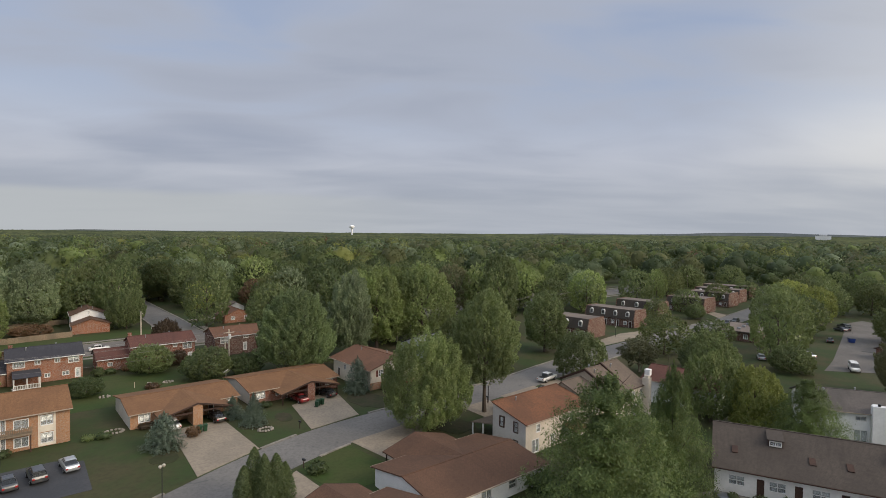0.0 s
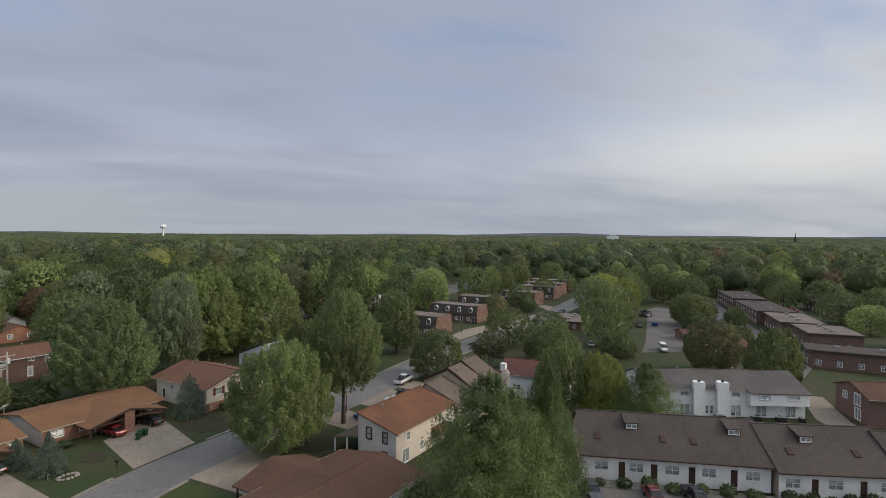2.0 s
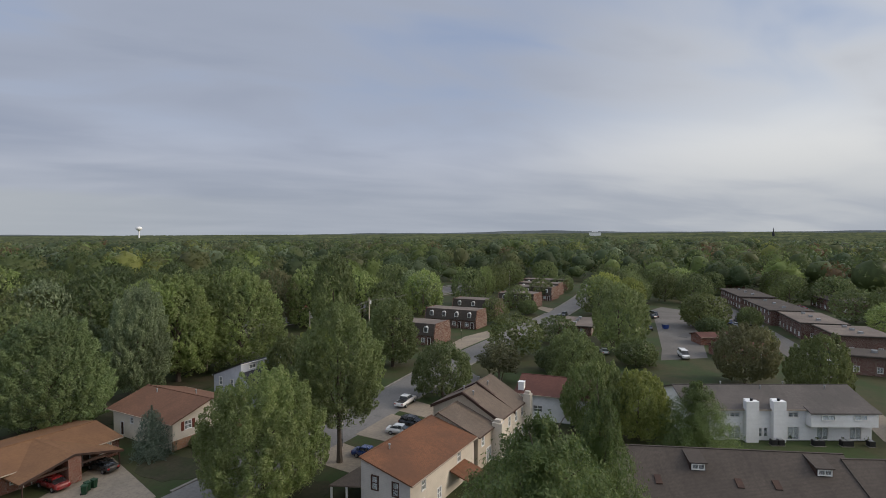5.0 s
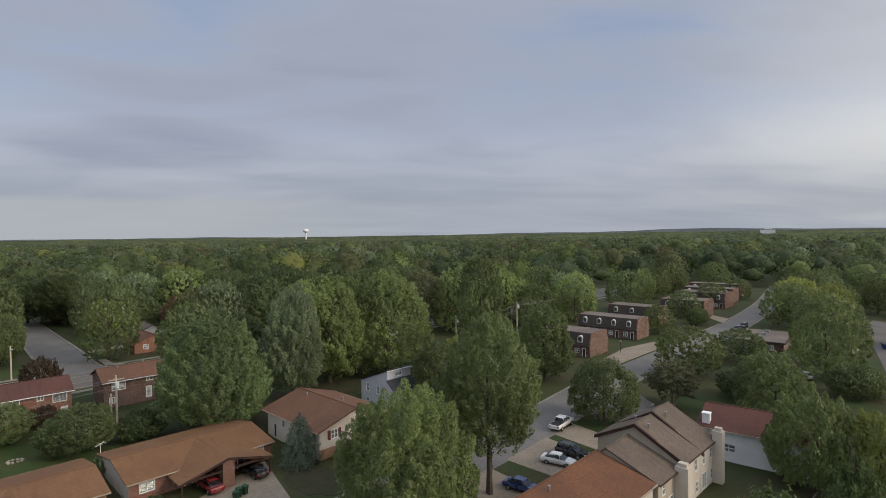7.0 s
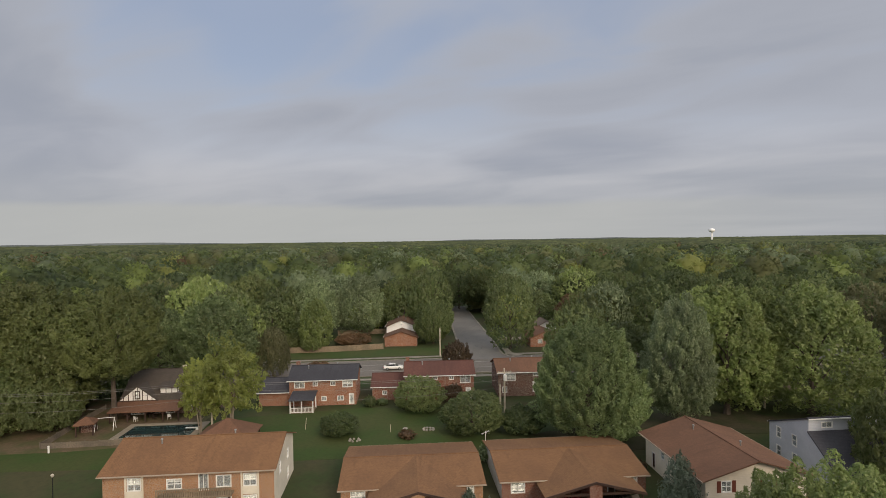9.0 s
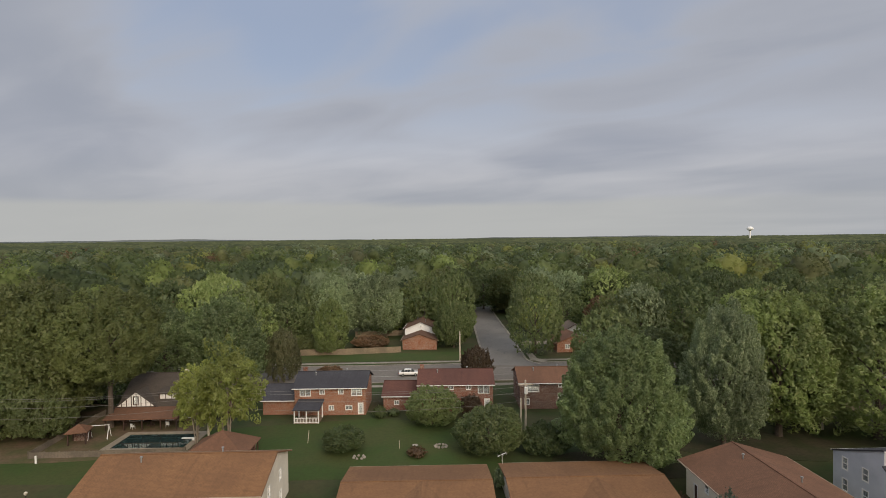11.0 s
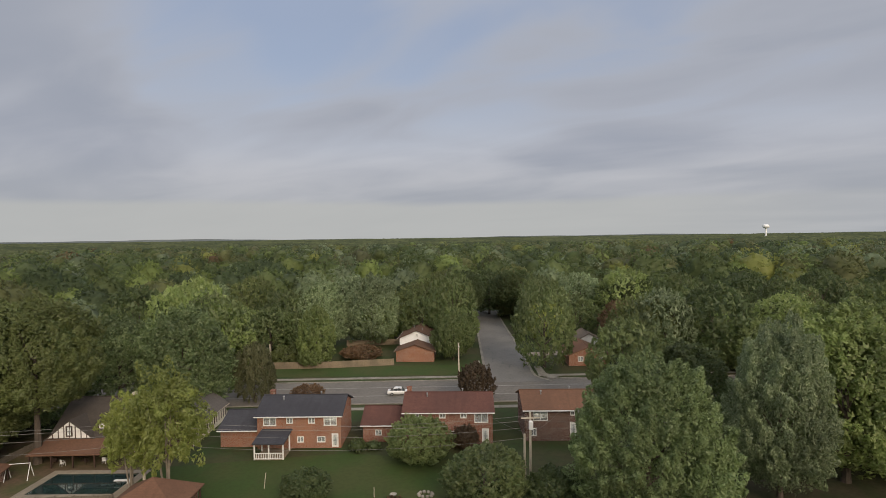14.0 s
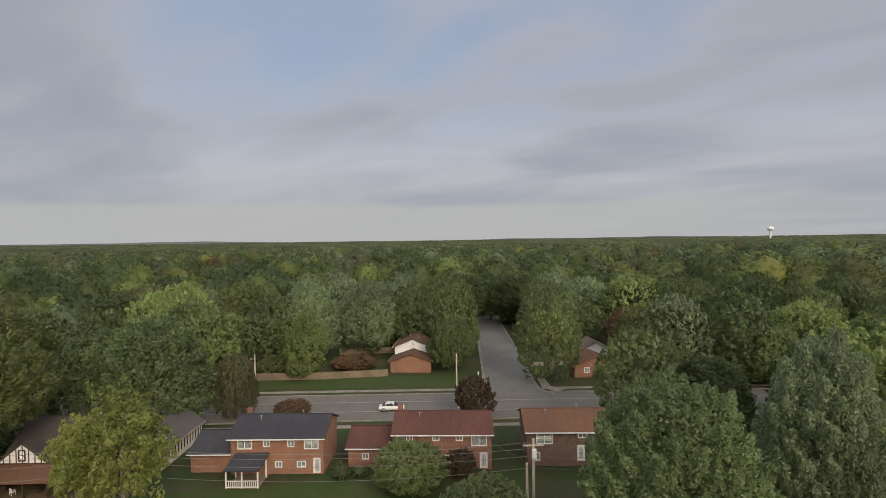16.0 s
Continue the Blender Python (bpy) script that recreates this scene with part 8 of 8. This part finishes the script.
tree("pine", 31.0, -6.3, 16.3, 9.6, "pine", "beside a car park", 0)
tree("pine", 42.0, -7.6, 16.4, 5.6, "pine", "beside a terrace", 1)
tree("pine", 73.0, -11.0, 10.6, 6.0, "pine", "before the white apartment house", 0)
tree("low", 72.0, 3.6, 12.2, 5.4, "bright", "behind townhouses", 0)
tree("low", 74.2, -2.6, 11.0, 5.0, "yellow", "turning yellow behind townhouses", 1)
tree("shade", -5.5, 205.0, 18.0, 9.0, "dark", "over the side street", 0)
tree("shade", 13.5, 209.0, 18.0, 9.0, "dark", "over the side street", 0)
tree("medium", -10.0, 190.0, 18.0, 7.5, "olive", "beside the side street", 1)
tree("medium", 20.0, 188.0, 18.0, 7.5, "mid", "beside the side street", 2)
tree("medium", 4.0, 222.0, 17.0, 9.0, "dark", "at the end of the side street", 0)
tree("low", -66.5, 78.5, 9.0, 5.0, "mid", "by a leaf-strewn yard", 0)
tree("low", -74.0, 77.0, 11.0, 6.0, "mid", "by a leaf-strewn yard", 1)
# between the flats and the car parks
for kind, x, y, h, r, leaf in (("medium", 152, 67, 9, 5, "olive"), ("bush", 176, 66, 6, 4, "mid"), ("medium", 187, 76, 10, 5.5, "mid"), ("medium", 222, 82, 10, 6, "olive"), ("medium", 258, 86, 9, 6, "mid"), ("medium", 178, 30, 13, 7, "mid"), ("medium", 192, 44, 15, 8, "mid"),
                               ("medium", 212, 48, 15, 8, "yellow"), ("medium", 228, 52, 16, 8, "olive"), ("medium", 246, 50, 15, 8, "mid"), ("medium", 205, 36, 14, 6, "yellow"), ("medium", 262, 60, 14, 8, "mid"), ("medium", 184, 6, 12, 8, "olive"), 
                               ("bush", 172, 2, 6, 5, "dark"), ("medium", 246, 20, 14, 8, "mid"), ("medium", 232, -36, 12, 8, "mid"), ("medium", 210, -44, 10, 7, "bright"),
                               ("medium", 188, -52, 10, 6, "dark"), ("medium", 236, -48, 14, 9, "olive"), ("medium", 270, -30, 14, 9, "mid"), ("medium", 180, -60, 12, 8, "mid"), 
                               ("medium", 236, 42, 12, 7, "mid"), ("medium", 250, 33, 13, 7, "olive"), ("medium", 266, 31, 12, 7, "mid"), ("medium", 282, 44, 14, 8, "mid"), ("medium", 296, 36, 13, 8, "bright"), ("medium", 300, 62, 14, 8, "mid"), ("medium", 290, 20, 12, 7, "mid"), ("medium", 275, -14, 13, 8, "mid"), ("medium", 292, -8, 14, 8, "olive"), ("bush", 196, -6, 7, 4, "mid"), ("bush", 160, -12, 6, 4.5, "olive"), ("medium", 188, 8, 11, 7, "olive"), ("bush", 104, 24, 6, 5, "mid"), ("medium", 134, 36, 8, 6, "mid"), ("medium", 146, 22, 9, 6, "dark"),
                               ("medium", 152, 98, 17, 8, "bright"), ("medium", 188, 100, 16, 8, "mid"), ("medium", 212, 106, 15, 5, "bright"), ("medium", 230, 112, 15, 8, "olive"), ("medium", 260, 118, 15, 8, "mid"), ("medium", 284, 108, 15, 8, "mid")):
    tree(kind, x, y, h, r, leaf, "among flats and car parks")
for x, y, h, r, leaf in ((7.4, 22.4, 1.5, 1.5, "dark"), (-4.0, 44.5, 1.5, 1.2, "russet"), (26.5, 62.5, 1.6, 1.2, "plum"), (-15.5, 51.0, 1.0, 1.2, "dark"), (-17.5, 51.2, 0.9, 1.0, "mid"), (-27.5, 50.4, 1.0, 1.1, "dark"), (-29.0, 50.2, 1.0, 1.2, "dark"), (33.0, 50.0, 1.2, 1.0, "mid"), (9.5, 52.4, 1.0, 1.3, "dark"), (-9.5, 52.0, 1.0, 1.4, "plum"), (6.5, 65.8, 2.4, 1.6, "silver"), (-12.2, 91.8, 1.3, 1.2, "dark"), (-9.2, 92.4, 1.2, 0.9, "russet"), (-14.5, 90.8, 2.0, 1.3, "dark"), (29.5, 3.5, 2.2, 2.4, "dark"), (52.5, 8.0, 1.6, 1.4, "dark"), (-6, 75, 1.2, 1.5, "russet")):
    tree("shrub", x, y, h, r, leaf, "beside a house" if h < 2 else "in a garden")
# undergrowth along the edge of the woods
for k in range(26):
    x = (-112 + k * 7.4) if k < 11 else (24 + (k - 11) * 6.5)
    y = (121.8 + (0.117 if x < 0 else 0.105) * x) + (23.5 if -50 < x < 0 else 15.5) + 2.2 * math.sin(k * 2.3)
    if not 19 < x < 38 and k % 3 != 2:
        tree("bush", x, y, 4.2 + 1.6 * math.sin(k * 1.7) ** 2, 4.0 + 0.8 * math.sin(k), ("mid", "olive", "mid", "dark")[k % 4], "at the edge of the woods", group="edge bushes")
# foundation shrubs along the terrace
for k in range(14):
    f = k / 13
    x, y = (47.4 + 9.4 * f * 2, -12.4 - 17.8 * f * 2) if f < 0.5 else (57.2 + 8.0 * (f - 0.5) * 2, -31.6 - 12.8 * (f - 0.5) * 2)
    tree("shrub", x - 0.2, y - 0.2, 1.0 + 0.3 * (k % 3), 0.8 + 0.2 * (k % 4), "dark", "before the terrace", group="terrace shrubs")
for k in range(6):
    f = k / 5
    tree("shrub", 84.2 + 10.5 * f, -15.0 - 16.0 * f, 1.1, 0.9, "dark", "before the white apartment house", group="apartment shrubs")

# ---- woodland to the horizon ----
WOOD_RNG = np.random.default_rng(77)


def clear_of(x, y):
    """Whether a wild tree may stand at x, y."""
    if -66 < x < 92 and -70 < y < 108:
        return False
    if -120 < x <= -66 and -70 < y < 78:
        return False
    if -112 < x <= -60 and 60 < y < 106:
        return False
    main = 121.8 + 0.105 * x if x > 0 else 121.8 + 0.117 * x
    if abs(y - main) < 13 and x < 300:
        return False
    if -50 < x < 30 and 128 < y < 147:
        return False
    if -36 < x < -4 and 140 < y < 166:
        return False
    if -5 < x < 19 and y < 182 or -7 < x - (160 - y) * 0.06 < 15 and y < 262 and abs(x) < 20 and abs(x - 4 + (y - 185) * 0.07) < 8.5:
        return False
    if 19 < x < 38 and 128 < y < 168:
        return False
    lane = np.interp(x, [100, 135, 190, 260, 330], [47, 51.5, 58.5, 73, 92])
    if 80 < x < 320 and -8 < y - lane < 10:
        return False
    if 90 < x < 300 and -75 < y < lane + 46:
        return False
    for cx, cy in ((213, 124), (178, 112), (95, 96), (145, 156), (136, 144), (180, 385), (189, 402), (165, 281)):
        if abs(x - cx) < 13 and abs(y - cy) < 11:
            return False
    return True


def wild_places(r0, r1, spacing, a0=-60, a1=112):
    """Jittered places between two distances, azimuths in degrees east of north."""
    out = []
    r = r0
    while r < r1:
        s = spacing(r)
        n = int(radians(a1 - a0) * r / s)
        for k in range(n):
            az = radians(a0 + (a1 - a0) * (k + WOOD_RNG.uniform(0.0, 1.0)) / n)
            rr = r + WOOD_RNG.uniform(-0.6, 0.6) * s
            x, y = rr * math.sin(az), rr * math.cos(az)
            if clear_of(x, y) and WOOD_RNG.uniform() > 0.07:
                out.append((x, y))
        r += s * 0.9
    return out


HUES = ["mid", "olive", "dark", "bright", "silver", "yellow", "russet", "willow"]
SHARE = [0.31, 0.16, 0.21, 0.13, 0.10, 0.025, 0.016, 0.05]
near = wild_places(92, 300, lambda r: 12.6)
near.sort(key=lambda p: math.hypot(p[0] - 20, p[1] - 20))
for k, (x, y) in enumerate(near[:270]):
    hue = HUES[WOOD_RNG.choice(len(HUES), p=np.array(SHARE) / sum(SHARE))]
    h = float(WOOD_RNG.uniform(9.5, 20.5))
    tree("medium" if k < 90 else "grove", x, y, h, (3.0 + h * 0.31) * float(WOOD_RNG.uniform(0.85, 1.15)), hue, "", group="woodland edge trees")


def woodland(places, kinds, lo, hi, label, widen=1.0):
    """Joined far woods, one object for each leaf colour."""
    by = {}
    for x, y in places:
        hue = HUES[WOOD_RNG.choice(len(HUES), p=np.array(SHARE) / sum(SHARE))]
        by.setdefault(hue, []).append((x, y))
    for hue, spots in by.items():
        verts, tris, at = [], [], 0
        for x, y in spots:
            v, f = kinds[WOOD_RNG.integers(len(kinds))]
            h = lo + (hi - lo) * WOOD_RNG.uniform() ** 1.7
            s = h / 17.0
            a = WOOD_RNG.uniform(0, 6.283)
            c, n = math.cos(a), math.sin(a)
            q = WOOD_RNG.uniform(0.85, 1.2) * (0.45 + 0.55 * s) * widen
            verts.append(np.stack([x + (v[:, 0] * c - v[:, 1] * n) * q, y + (v[:, 0] * n + v[:, 1] * c) * q, gz(x, y) - 0.3 + v[:, 2] * s], 1))
            tris.append(f + at)
            at += len(v)
        ob = new("woodland", raw_mesh("woodland", np.concatenate(verts), np.concatenate(tris), HAZED_LEAF[hue]))
        tagged(ob, "%s %s" % (WORDS[hue], label), "woodland", kind="stuff")


woodland(near[270:], GROVE, 9.5, 22.0, "trees of the wooded suburb", 1.1)
MID_KINDS = [crown(201 + k, 7.2, 16.8, 2.5, 340, 0.50, 110, C2, lobes=12, swell=0.34, rise=0.45, reach=0.16, deep=0.0, inner_r=0.74, belly=0.1) for k in range(6)]
FAR_BALLS = [crown(301 + k, 7.2, 17.0, 3.0, 60, 0.85, 40, C2, lobes=11, swell=0.34, rise=0.4, reach=0.15, deep=0.0, inner_r=0.76, belly=0.0) for k in range(5)]
woodland(wild_places(300, 640, lambda r: 16.5 + (r - 300) * 0.014, -56, 106), MID_KINDS, 8.5, 24.0, "canopy of the wooded suburb", 1.2)
woodland(wild_places(640, 1250, lambda r: 20.5 + (r - 640) * 0.014, -52, 102), FAR_BALLS, 8.5, 23.0, "woods towards the horizon", 1.45)
woodland(wild_places(170, 700, lambda r: 26 + r / 18, 112, 298), MID_KINDS, 13.0, 18.0, "trees on the far side of the suburb", 1.4)
woodland(wild_places(700, 1200, lambda r: 36 + r / 14, 104, 298), FAR_BALLS, 13.0, 18.0, "woods on the far side of the suburb", 1.4)


def far_canopy():
    """The tops of the woods beyond a kilometre, one rolling sheet, and the low hills at the skyline."""
    rng = np.random.default_rng(5)
    rings = 1190 * (4700 / 1190) ** (np.arange(64) / 63)
    az = np.radians(np.linspace(-70, 130, 1500))
    r, a = np.meshgrid(rings, az, indexing="ij")
    lump = rng.uniform(-1, 1, r.shape)
    lump = (lump + np.roll(lump, 1, 1) + np.roll(lump, 1, 0)) / 1.6
    wave = np.sin(a * 57 + r * 0.013) + np.sin(a * 131 - r * 0.021 + 1.0)
    x, y = r * np.sin(a), r * np.cos(a)
    base = np.vectorize(gz)(x, y)
    fade = np.clip((rings - 1190) / 250, 0, 1)[:, None]
    z = base + 11.0 + 2.0 * fade + lump * 3.2 * (1.0 - 0.4 * np.clip((rings - 3000) / 1700, 0, 1))[:, None] + wave * 1.0
    z[0] = base[0]
    v = np.stack([x, y, z], -1).reshape(-1, 3)
    n, m = r.shape
    k = (np.arange(n - 1)[:, None] * m + np.arange(m - 1)).ravel()
    t = np.concatenate([np.stack([k, k + 1, k + m + 1], 1), np.stack([k, k + m + 1, k + m], 1)])
    ob = new("woodland", raw_mesh("woodland", v, t, HAZED_TOPS))
    tagged(ob, "dull green tree tops running to the skyline", "woodland", kind="stuff")
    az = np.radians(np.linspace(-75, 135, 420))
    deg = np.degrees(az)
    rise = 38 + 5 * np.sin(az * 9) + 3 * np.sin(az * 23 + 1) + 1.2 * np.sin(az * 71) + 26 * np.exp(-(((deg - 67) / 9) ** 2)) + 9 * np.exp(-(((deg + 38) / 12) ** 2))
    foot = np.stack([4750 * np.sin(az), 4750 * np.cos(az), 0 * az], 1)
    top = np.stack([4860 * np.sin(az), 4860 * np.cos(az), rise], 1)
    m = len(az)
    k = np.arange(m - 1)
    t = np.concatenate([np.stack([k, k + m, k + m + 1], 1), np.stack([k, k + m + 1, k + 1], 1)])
    ob = new("backdrop", raw_mesh("backdrop", np.concatenate([foot, top]), t, HAZED_HILLS))
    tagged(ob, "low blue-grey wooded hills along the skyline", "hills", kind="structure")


far_canopy()
